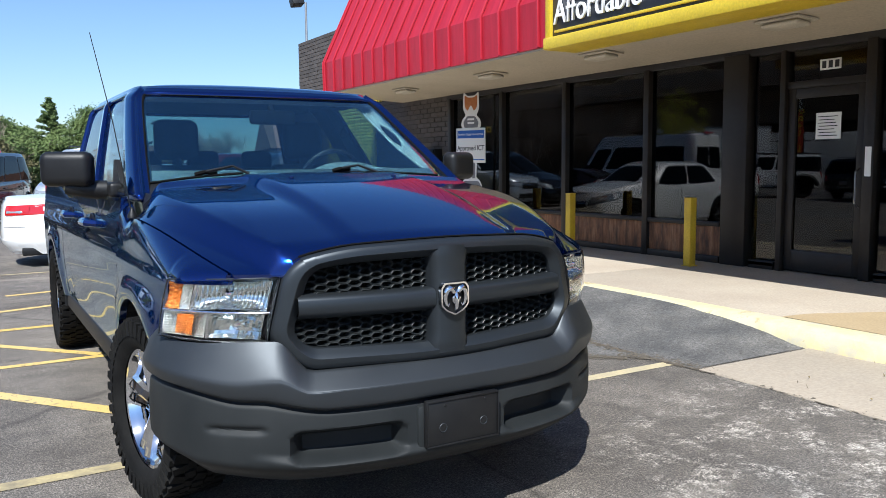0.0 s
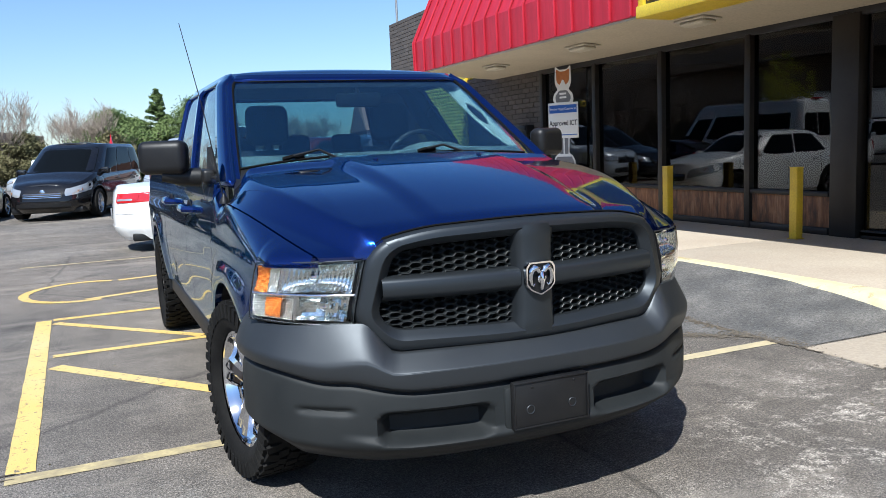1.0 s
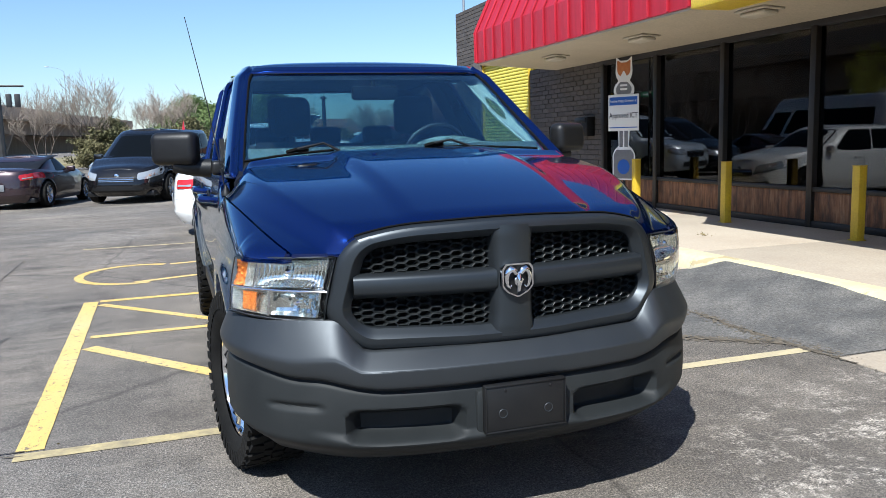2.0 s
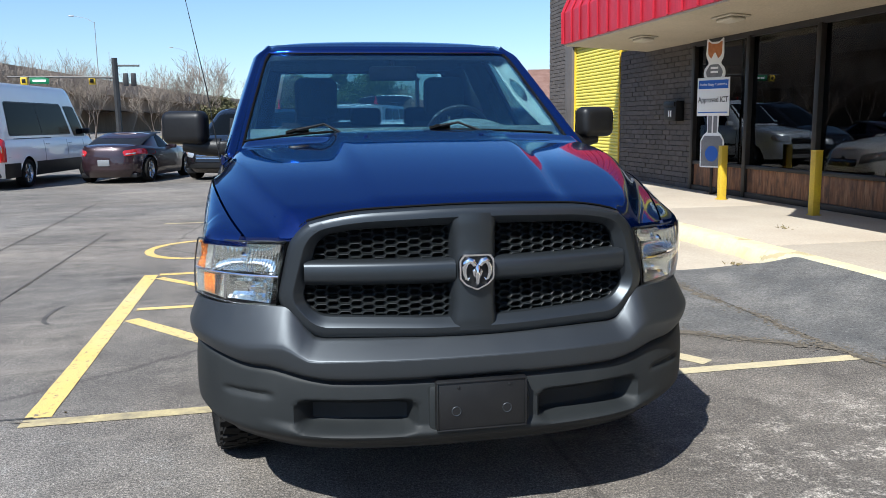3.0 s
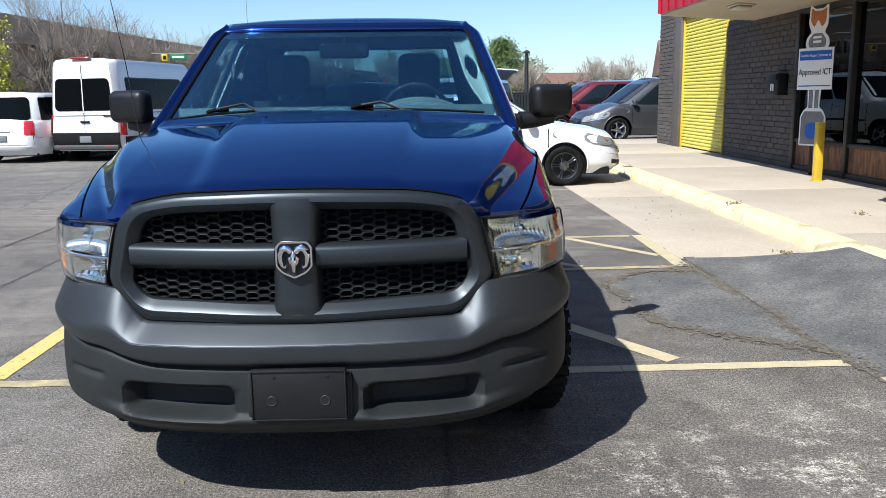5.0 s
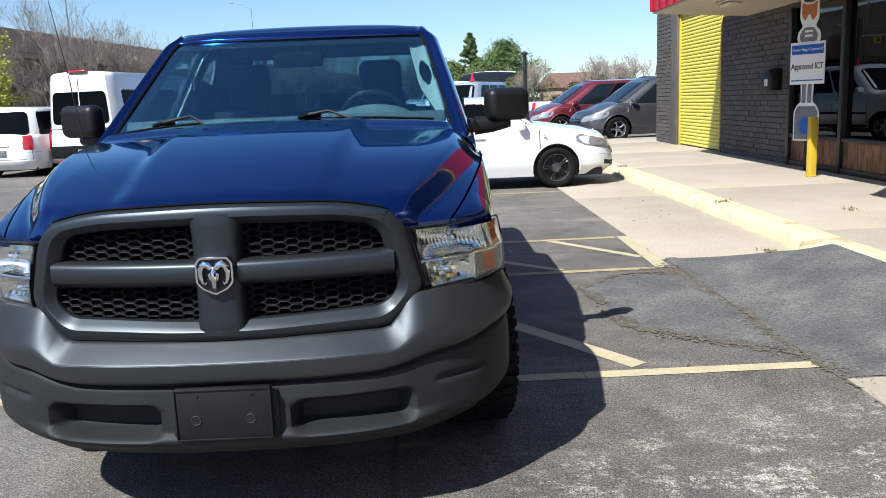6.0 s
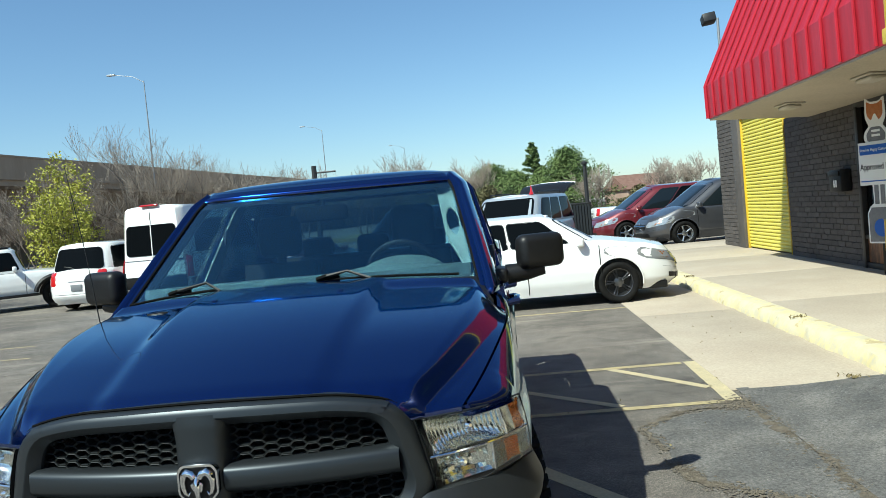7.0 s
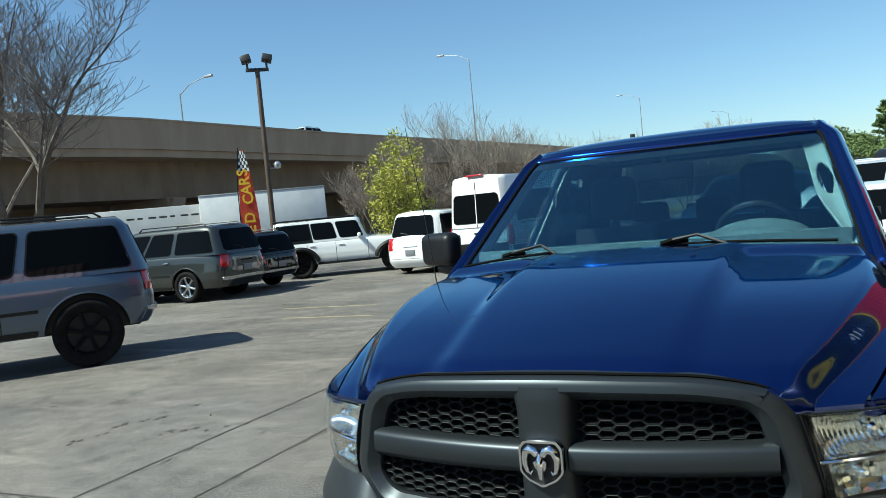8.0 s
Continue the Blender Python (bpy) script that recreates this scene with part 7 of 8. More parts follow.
# dark sports car with a soft top
sc, _, _ = build_car("sports_car", "dark maroon two-seat sports car with a black soft top", "car", turned(-4.65, 21.5, 166, 4.25), PURPLECAR, 4.25, 1.85, 1.31, 0.17, 0.90, (1.45, 3.75), (2.25, 2.95), [(0, 0.60), (0.5, 0.76), (1.4, 0.90), (3.0, 0.93), (3.8, 0.98), (4.25, 0.92)], (0.85, 3.40), 0.335, "split", 3.6, 0.12, DARKGLASS, ((-0.55, 0.20, 0.1, 0.85),), (1.5, 2.9), "low", "grille", None, False, (0.12, 0.75), 4.0, 0.22)
part("soft_top", slab(lambda u, v: Vector((u * 0.70 * (1 - 0.1 * v), 2.22 + 1.45 * v, 1.315 - 0.02 * u * u - 0.34 * v ** 2)), lambda u, v: Vector((u * 0.72, 2.22 + 1.45 * v, 1.27 - 0.34 * v ** 2)), span(-1, 1, 8), span(0, 1, 8)), BLACKPL, sc, "black fabric soft top")

# white four-door off-roader
jp, jb, jc = build_car("off_road_car", "white boxy four-door off-road car with black hard top", "off-road car", turned(-13.72, 20.2, 121, 4.5), WHITECAR, 4.5, 1.76, 1.84, 0.42, 1.16, (1.45, 4.44), (1.72, 4.42), [(0, 1.02), (0.4, 1.08), (1.4, 1.12), (4.5, 1.14)], (0.72, 3.62), 0.41, "black", 9.0, 0.03, DARKGLASS, ((-0.90, -0.42, 0.12, 0.84), (-0.34, 0.14, 0.12, 0.84), (0.20, 0.94, 0.12, 0.84)), (1.5, 2.5, 3.4), "high", "grille", None, False, (0.1, 0.85), 12.0, 0.08)
for sx in (-1, 1):
    for ay in (0.72, 3.62):
        b = bmesh.new()
        tube(b, [(sx * 0.93, ay + 0.56 * math.cos(a), 0.41 + 0.52 * math.sin(a)) for a in span(math.pi * 0.06, math.pi * 0.94, 12)], 0.075, 6)
        part("wheel_flare", b, BLACKPL, jp)
[part("hard_top_side", patch(jc, "s", 0.17, 0.965, -0.02, 0.99, 0.004, 10, 6, 0.012, sx), BLACKPL, jp) for sx in (-1, 1)]
part("hard_top", boxes(((-0.72, 1.85, 1.80), (0.72, 4.42, 1.86), 0.02)), BLACKPL, jp)
part("step_bar", boxes(((-0.92, 1.2, 0.40), (-0.80, 3.1, 0.48), 0.02), ((0.80, 1.2, 0.40), (0.92, 3.1, 0.48), 0.02)), BLACKPL, jp)


def suv(name, label, m, paint, L=5.1, H=1.90, wheel="six", r=0.40, rails=True, clear=0.34, glass=DARKGLASS, tail_over=1.15):
    s = H / 1.9
    made = build_car(name, label, "sport utility car", m, paint, L, 2.01, H, clear, 1.20 * s, (1.20, L - 0.04), (1.95, L - 0.32), [(0, 0.98 * s), (0.4, 1.06 * s), (1.2, 1.16 * s), (2.2, 1.20 * s), (L, 1.20 * s)], (0.95, L - tail_over), r, wheel, 7.0, 0.05, glass, ((-0.78, -0.36, 0.1, 0.86), (-0.30, 0.16, 0.1, 0.86), (0.24, 0.88, 0.1, 0.86)), (1.4, 2.5, 3.5), "high", "grille", None, rails, (0.12, 0.88), 9.0, 0.14)
    car, body, cab = made
    fr, rr = body.t_of(0.95 + r * 1.25, 0.4), body.t_of(L - tail_over - r * 1.25, 0.4)
    for sx in (-1, 1):
        part("side_moulding", patch(body, "s", fr, rr, 0.40, 0.46, 0.014, 14, 2, 0.02, sx, 0.02), BLACKPL, car)
        part("sill_moulding", patch(body, "s", fr, rr, 0.01, 0.10, 0.014, 14, 2, 0.02, sx, 0.02), BLACKPL, car)
        for y in (2.5, 3.5):
            p = body.side(sx, body.t_of(y - 0.18, 0.80), 0.80, 0.026)
            part("chrome_handle", boxes(((p.x - 0.012, p.y - 0.09, p.z - 0.013), (p.x + 0.012, p.y + 0.07, p.z + 0.013), 0.008)), CHROME, car)
    part("rear_bumper_step", patch(body, "r", -0.84, 0.84, 0.20, 0.30, 0.030, 12, 2, 0.05, soft=0.03), ALLOY if rails else paint, car, "brushed metal bumper step")
    return made


suv("suv_car", "pewter grey sport utility car with silver wheels and roof rails", turned(-15.35, 14.15, -88, 5.05), GREYCAR, 5.05, 1.9, "six", 0.40)
suv("suv_car", "black compact sport utility car parked in a row", turned(-15.5, 16.3, -92, 4.5), BLACKCAR, 4.5, 1.6, "black", 0.36)
suv("suv_car", "silver-blue lifted sport utility car with large black wheels", turned(-10.42, 4.87, -37, 5.5), SILVERCAR, 5.5, 2.06, "black", 0.47, True, 0.50, DARKGLASS, 0.95)
# pale silver estate with a raised tailgate
es, eb, ec = suv("estate_car", "pale silver estate car with its tailgate raised", turned(1.43, 19.7, -22, 4.9), PALESILVER, 4.9, 1.98, "five", 0.36)
tg = part("raised_tailgate", slab(lambda u, v: Vector((u * (0.70 + 0.06 * v), 4.50 + 1.0 * v, 2.02 + 0.27 * math.sin(v * 1.75) - 0.05 * u * u)), lambda u, v: Vector((u * (0.70 + 0.06 * v), 4.50 + 1.0 * v, 1.95 + 0.26 * math.sin(v * 1.75) - 0.05 * u * u)), span(-1, 1, 10), span(0, 1, 8)), BLACKPL, es, "dark raised tailgate")
part("tailgate_lip", tube(bmesh.new(), [(u * 0.77, 5.48 + 0.02 * u * u, 2.275 - 0.05 * u * u) for u in span(-1, 1, 10)], 0.028, 6), PALESILVER, tg, "pale painted tailgate edge")
part("pennant", lathe(bmesh.new(), [(0.07, 0.0), (0.035, 0.10), (0.01, 0.22), (0.001, 0.26)], 6, pose(0.58, 2.1, 1.95, 0, -90, 0)), REDLENS, es, "small red pennant on the roof")
# far pickup, only its pale side and red lamp seen
fp, _, _ = build_car("far_pickup", "white pickup truck with red tail lamp behind parked cars", "pickup truck", turned(8.0, 36.0, 96, 5.6), WHITECAR, 5.6, 1.98, 1.85, 0.40, 1.18, (1.3, 3.4), (1.95, 3.3), [(0, 1.0), (0.5, 1.08), (1.3, 1.16), (5.6, 1.22)], (0.95, 4.4), 0.38, "five", 7.0, 0.05, DARKGLASS, DR2, (1.4, 2.4, 3.3), "high", "grille", None, False, (0.15, 0.85), 8.0, 0.14)
suv("far_car", "pale far car parked beyond the bay", turned(-1.9, 33.0, -95, 4.6), PALESILVER, 4.6, 1.6, "five", 0.34, False)
suv("far_car", "pale far car parked beyond the black minivan", turned(-2.5, 36.0, 178, 4.6), WHITECAR, 4.6, 1.62, "five", 0.34, False)


# ---- standing sign board before the window ----
WHITEBOARD = mat("white_printed_board", (0.78, 0.78, 0.76), 0.45)
ORANGEBOARD = varied("orange_brown_print", (0.40, 0.13, 0.03), (0.52, 0.20, 0.06), 9, 0.5, 0, 60, 0, False)
BLUEBOARD = mat("blue_print", (0.02, 0.10, 0.42), 0.45)
GREYBOARD = varied("grey_print", (0.16, 0.16, 0.17), (0.22, 0.22, 0.22), 7, 0.5, 0, 50, 0, False)


def outline(pts, per=6):
    return [tuple(p) for p in loop_at(pts, per)]


st = thing("standee_sign", "white cut-out standing sign board with blue banner panel", "sign board", pose(6.66, 10.32, 0.60, 0, 0, 28) @ Matrix.Diagonal((1, 0.79, 0.853, 1)))
half_o = [(0.15, 1.10, 0.03), (0.13, 0.74, 0.03), (0.22, 0.68, 0.03), (0.29, 0.56, 0.03), (0.29, 0.02, 0.03)]
upper_o = [(0.20, 1.78, 0.04), (0.27, 1.86, 0.06), (0.25, 2.00, 0.06), (0.14, 2.10, 0.04), (0.22, 2.24, 0.08), (0.20, 2.60, 0.03), (0.10, 2.52, 0.04)]
body_o = outline([(-x, z, r) for x, z, r in half_o[::-1]] + [(-x, z, r) for x, z, r in upper_o] + upper_o[::-1] + half_o)
part("board", prism(bmesh.new(), body_o, 0.0, 0.012, "x"), WHITEBOARD, st, smooth=0)
part("top_shape", prism(bmesh.new(), outline([(-0.17, 2.26, 0.08), (-0.17, 2.54, 0.04), (-0.08, 2.48, 0.04), (0.08, 2.48, 0.04), (0.17, 2.54, 0.04), (0.17, 2.26, 0.08), (0.0, 2.14, 0.08)]), -0.004, -0.0005, "x"), ORANGEBOARD, st, "plain orange-brown shape", smooth=0)
part("chin_shape", prism(bmesh.new(), outline([(-0.09, 2.18, 0.03), (0.0, 2.33, 0.05), (0.09, 2.18, 0.03), (0.0, 2.12, 0.04)]), -0.007, -0.0045, "x"), WHITEBOARD, st, smooth=0)
part("shirt_shape", prism(bmesh.new(), outline([(-0.18, 1.83, 0.03), (-0.21, 1.95, 0.06), (-0.10, 2.08, 0.03), (0.10, 2.08, 0.03), (0.21, 1.95, 0.06), (0.18, 1.83, 0.03)]), -0.004, -0.0005, "x"), GREYBOARD, st, "plain grey shape", smooth=0)
part("chest_bars", boxes(((-0.007, -0.09, 1.99), (-0.0045, 0.09, 2.03)), ((-0.007, -0.09, 1.91), (-0.0045, 0.09, 1.95))), WHITEBOARD, st, smooth=0)
panel = part("panel", boxes(((-0.016, -0.395, 1.06), (-0.006, 0.395, 1.82), 0.003)), WHITEBOARD, st)
part("banner_band", boxes(((-0.020, -0.36, 1.60), (-0.0165, 0.36, 1.77))), BLUEBOARD, panel, smooth=0)
part("lower_line", boxes(((-0.020, -0.36, 1.12), (-0.0165, 0.36, 1.14))), BLUEBOARD, panel, smooth=0)
tx = bpy.data.curves.new("banner_text", "FONT")
tx.body, tx.size, tx.extrude, tx.align_x, tx.align_y = "Another Happy Customer at", 0.058, 0.001, "CENTER", "CENTER"
tx.materials.append(WHITEBOARD)
bob = new("banner_text", tx)
bob.parent = panel
bob.matrix_local = Matrix.Translation((-0.0215, 0, 1.685)) @ Matrix(((0, 0, -1, 0), (-1, 0, 0, 0), (0, 1.25, 0, 0), (0, 0, 0, 1)))
tx = bpy.data.curves.new("sign_text", "FONT")
tx.body, tx.size, tx.extrude, tx.offset, tx.align_x, tx.align_y = "Approved ICT", 0.125, 0.001, 0.0018, "CENTER", "CENTER"
tx.materials.append(INK)
tob = new("sign_text", tx)
tob.parent = panel
tob.matrix_local = Matrix.Translation((-0.018, 0, 1.38)) @ Matrix(((0, 0, -1, 0), (-1, 0, 0, 0), (0, 1.25, 0, 0), (0, 0, 0, 1)))
part("leg_shape", boxes(((-0.004, 0.02, 0.72), (-0.0005, 0.11, 1.06)), ((-0.004, -0.11, 0.72), (-0.0005, -0.02, 1.06))), GREYBOARD, st, smooth=0)
part("base_shape", prism(bmesh.new(), [(-0.26, 0.05), (0.26, 0.05), (0.26, 0.56), (0.19, 0.66), (-0.19, 0.66), (-0.26, 0.56)], -0.004, -0.0005, "x"), GREYBOARD, st, smooth=0)
part("round_seal", lathe(bmesh.new(), [(0.001, 0.0), (0.15, 0.0), (0.16, 0.004)], 24, pose(-0.009, 0, 0.30)), BLUEBOARD, st, smooth=0)
part("stand", boxes(((0.012, -0.03, -0.525), (0.16, 0.03, -0.50), 0.004), ((0.012, -0.03, -0.525), (0.03, 0.03, 1.2), 0.004)), BLACKPL, st)

# ---- trees ----
BARK = varied("grey_brown_bark", (0.10, 0.078, 0.062), (0.17, 0.14, 0.115), 3, 0.9, 0, 40, 0.4)
TWIG = varied("pale_dry_twigs", (0.25, 0.205, 0.165), (0.36, 0.30, 0.245), 1, 0.9, 0, 10, 0)
GREYTWIG = varied("grey_brown_twigs", (0.17, 0.14, 0.125), (0.26, 0.225, 0.20), 1, 0.9, 0, 10, 0)
PINE = varied("dark_green_needles", (0.075, 0.12, 0.03), (0.16, 0.21, 0.06), 0.8, 0.8, 0, 5, 0)
SPRING = varied("yellow_green_spring_leaves", (0.30, 0.31, 0.03), (0.46, 0.43, 0.06), 1.5, 0.7, 0, 6, 0)
OLIVE = varied("olive_brown_foliage", (0.085, 0.085, 0.03), (0.14, 0.12, 0.05), 1, 0.8, 0, 5, 0)


def limb(vs, fs, a, b, r0, r1, sides=4):
    d = (b - a).normalized()
    u = d.orthogonal().normalized()
    w = d.cross(u)
    k = len(vs)
    for p, r in ((a, r0), (b, r1)):
        for i in range(sides):
            t = 2 * math.pi * i / sides
            vs.append(p + (u * math.cos(t) + w * math.sin(t)) * r)
    for i in range(sides):
        j = (i + 1) % sides
        fs.append((k + i, k + j, k + sides + j, k + sides + i))


def mesh_part(name, vs, fs, material, parent, label=""):
    me = bpy.data.meshes.new(name)
    me.from_pydata([tuple(v) for v in vs], [], fs)
    me.materials.append(material)
    ob = new(name, me)
    ob.parent = parent
    if label:
        ob["label"] = label
    return ob


def bare_tree(name, label, x, y, h, spread, seed, stems=1, depth=6, thin=0.012, lift=(-0.15, 0.75), girth=0.019, twig=None):
    t = thing(name, label, "tree", pose(x, y, 0))
    rng = random.Random(seed)
    trunk, twigs = ([], []), ([], [])

    def grow(p, d, length, r, level):
        steps = 3
        for i in range(steps):
            d2 = (d + Vector((rng.uniform(-1, 1), rng.uniform(-1, 1), rng.uniform(-0.4, 0.7))) * 0.16).normalized()
            q = p + d2 * length / steps
            r2 = max(thin * 0.6, r * 0.86)
            vs, fs = trunk if level < 3 else twigs
            limb(vs, fs, p, q, r, r2, 6 if level < 2 else 3)
            p, d, r = q, d2, r2
            if level < depth and (i > 0 or level > 1):
                for _ in range(1 if rng.random() < 0.6 else 2):
                    out = Vector((rng.uniform(-1, 1), rng.uniform(-1, 1), rng.uniform(*lift))).normalized()
                    grow(p, (d * 0.62 + out * spread).normalized(), length * rng.uniform(0.52, 0.78), max(thin * 0.6, r * 0.58), level + 1)
        if level < depth:
            out = Vector((rng.uniform(-1, 1), rng.uniform(-1, 1), rng.uniform(0, 0.6))).normalized()
            grow(p, (d + out * 0.4).normalized(), length * 0.72, r * 0.8, level + 1)
    for s in range(stems):
        a = 2 * math.pi * s / stems + seed
        lean = 0.0 if stems == 1 else 0.38
        grow(Vector((0.12 * math.cos(a) * (stems > 1), 0.12 * math.sin(a) * (stems > 1), 0)), Vector((lean * math.cos(a), lean * math.sin(a), 1)).normalized(), h * 0.34, h * girth / (stems ** 0.5), 0)
    mesh_part("trunk", *trunk, BARK, t)
    mesh_part("crown", *twigs, twig or TWIG, t, "bare fine twigs")
    return t


def leaf_cloud(vs, fs, c, rad, count, size, rng, flat=1.0):
    for _ in range(count):
        p = Vector((rng.gauss(0, 0.5), rng.gauss(0, 0.5), rng.gauss(0, 0.5) * flat)) * rad + c
        a = Vector((rng.uniform(-1, 1), rng.uniform(-1, 1), rng.uniform(-1, 1))).normalized() * size * rng.uniform(0.6, 1.3)
        b = a.orthogonal().normalized() * size * rng.uniform(0.3, 0.6)
        k = len(vs)
        vs += [p - a, p + b, p + a, p - b]
        fs.append((k, k + 1, k + 2, k + 3))


def evergreen(name, label, x, y, h, w, seed, spire=False, foliage=None):
    t = thing(name, label, "tree", pose(x, y, 0))
    rng = random.Random(seed)
    tv, tf, cv, cf = [], [], [], []
    limb(tv, tf, Vector((0, 0, 0)), Vector((0, 0, h * 0.9)), h * 0.022, 0.03, 8)
    n = 120
    for i in range(n):
        f = 0.06 + 0.92 * (i + rng.random()) / n
        prof = (1 - f) ** 0.9 if spire else (1 - abs(2 * f - 0.75) ** 2.6 * 0.55) * (1 - f ** 3 * 0.75)
        reach = w * max(0.06, prof) * rng.uniform(0.55, 1.12)
        a = rng.uniform(0, 2 * math.pi)
        root = Vector((0, 0, h * f * 0.93))
        tip = Vector((math.cos(a) * reach, math.sin(a) * reach, h * f + rng.uniform(-0.15, 0.2) - (0.10 * reach if spire else -0.05 * reach)))
        limb(tv, tf, root, tip, 0.04, 0.012, 4)
        for k in (0.45, 0.75, 1.0):
            leaf_cloud(cv, cf, root.lerp(tip, k), max(0.14, (0.14 * (1.15 - f) if spire else 0.22) * w * (1.25 - 0.5 * k)), 60, 0.10, rng, 0.55)
    mesh_part("trunk", tv, tf, BARK, t)
    mesh_part("crown", cv, cf, foliage or PINE, t)
    return t


def polar(px, pz, yaw, d):
    """Ground place at a bearing left of +y."""
    return px - d * math.sin(radians(yaw)), pz + d * math.cos(radians(yaw))


bare_tree("bare_tree", "large bare tree with fine grey twigs behind parked cars", *polar(0.77, -2, 54.0, 30), 12.5, 0.85, 5, 3, 5, 0.013, (-0.1, 0.7), 0.026, GREYTWIG)
for yaw, d, h, sd, spread in ((29.8, 52, 6.6, 11, 0.8), (26.9, 57, 6.8, 12, 0.8), (23.5, 54, 10.0, 13, 0.7), (20.6, 55, 8.0, 16, 0.8), (17.3, 57, 7.0, 17, 0.85), (12.9, 60, 7.0, 31, 0.8), (8.8, 60, 6.0, 18, 0.8)):
    bare_tree("bare_tree", "tall open bare tree with fine pale brown twigs below the viaduct", *polar(0.2, -2.4, yaw, d), h, spread, sd, 4, 4, 0.012, (0.05, 1.0), 0.016)
for yaw, d, h, sd in ((31.0, 58, 5.0, 21), (24.6, 60, 4.2, 14)):
    bare_tree("bare_shrub_tree", "low multi-stemmed bare shrub below the viaduct", *polar(0.2, -2.4, yaw, d), h, 0.70, sd, 4, 4, 0.014, (0.1, 1.0))
for yaw, d, h, sd in ((6.0, 60, 7.0, 32), (0.6, 58, 6.0, 33), (1.8, 70, 5.8, 36), (-7.6, 58, 4.5, 34), (-12.0, 60, 4.6, 35), (-13.6, 62, 4.8, 37)):
    bare_tree("bare_tree", "bare spring tree with pale branches beyond the car park", *polar(0.2, -2.4, yaw, d), h, 0.75, sd, 3, 4, 0.016, (0.0, 0.9))
evergreen("pine_tree", "dark green pine tree beyond the parked cars", *polar(0.96, -2.3, 0.3, 60), 4.7, 3.5, 41)
evergreen("spruce_tree", "tall narrow dark green spruce tree", *polar(0.96, -2.3, -2.7, 62), 6.3, 3.0, 42, True)
evergreen("pine_tree", "dark green pine tree beyond the parked cars", *polar(0.96, -2.3, -5.0, 61), 5.5, 3.6, 43)
evergreen("pine_tree", "dark green pine tree beyond the parked cars", *polar(0.96, -2.3, -1.2, 66), 4.4, 3.2, 44)
evergreen("olive_shrub", "olive-brown evergreen shrub below bare trees", *polar(-1.3, -2.6, -1.6, 56), 3.0, 2.0, 45, False, OLIVE)
evergreen("olive_shrub", "olive-brown evergreen shrub below bare trees", *polar(0.96, -2.3, -9.8, 60), 2.2, 1.8, 46, False, OLIVE)
evergreen("olive_shrub", "olive-brown evergreen shrub below bare trees", *polar(-1.3, -2.6, 3.4, 60), 3.2, 2.6, 47, False, OLIVE)

# yellow-green bush
bu = thing("spring_bush", "tall yellow-green bush with fresh spring leaves", "bush", pose(*polar(0.77, -2, 29.2, 32), 0))
rng = random.Random(8)
tv, tf, cv, cf = [], [], [], []
for i in range(40):
    a, sp = rng.uniform(0, 6.28), rng.uniform(0.1, 1.5)
    top = Vector((sp * math.cos(a), sp * math.sin(a), rng.uniform(2.6, 5.0) * (1.12 - 0.26 * sp)))
    p = Vector((0.15 * math.cos(a), 0.15 * math.sin(a), 0))
    for k in range(1, 6):
        q = Vector((top.x * (k / 5) ** 0.8, top.y * (k / 5) ** 0.8, top.z * k / 5)) + Vector((rng.uniform(-0.08, 0.08), rng.uniform(-0.08, 0.08), 0))
        limb(tv, tf, p, q, 0.03 * (1.15 - k / 5), 0.03 * (1 - k / 5) + 0.004, 4)
        if k > 1:
            leaf_cloud(cv, cf, q, 0.26, 70, 0.055, rng)
        p = q
mesh_part("stem", tv, tf, BARK, bu)
mesh_part("crown", cv, cf, SPRING, bu)

# ---- viaduct ----
CONC_BROWN = mat("tan_brown_viaduct_concrete", (0.30, 0.22, 0.155), 0.85)
_v = coords(CONC_BROWN, (0.5, 0.5, 0.12))
wire(CONC_BROWN, ramp(CONC_BROWN, noise_of(CONC_BROWN, _v, 1.2, 6, 0.65), (0.3, (0.30, 0.215, 0.150)), (0.7, (0.39, 0.29, 0.21))), bsdf(CONC_BROWN).inputs["Base Color"])
# girder concrete darkened to carry the shade under the deck overhang
CONC_SHADED = mat("shade_darkened_girder_concrete", (0.2, 0.14, 0.1), 0.9)
_v = coords(CONC_SHADED, (0.5, 0.5, 0.15))
wire(CONC_SHADED, ramp(CONC_SHADED, noise_of(CONC_SHADED, _v, 1.0, 6, 0.65), (0.3, (0.165, 0.112, 0.074)), (0.7, (0.255, 0.182, 0.122))), bsdf(CONC_SHADED).inputs["Base Color"])
VIA = [(-62.0, -90.0), (-60.0, 20.0), (-58.7, 41.4), (-56.5, 53.5), (-55.5, 85.5), (-52.5, 120.0), (-49.4, 161.0), (-44.0, 208.0), (-33.0, 300.0), (-16.0, 400.0)]


def along(off, lo, hi, thick):
    b = bmesh.new()
    sec = [(off, lo), (off, hi), (off - thick, hi), (off - thick, lo)]
    rows = [[b.verts.new((x + o, y, z)) for o, z in sec] for x, y in VIA]
    for r, q in zip(rows, rows[1:]):
        for i in range(4):
            b.faces.new((r[i], r[(i + 1) % 4], q[(i + 1) % 4], q[i]))
    b.faces.new(rows[0]), b.faces.new(rows[-1][::-1])
    return b


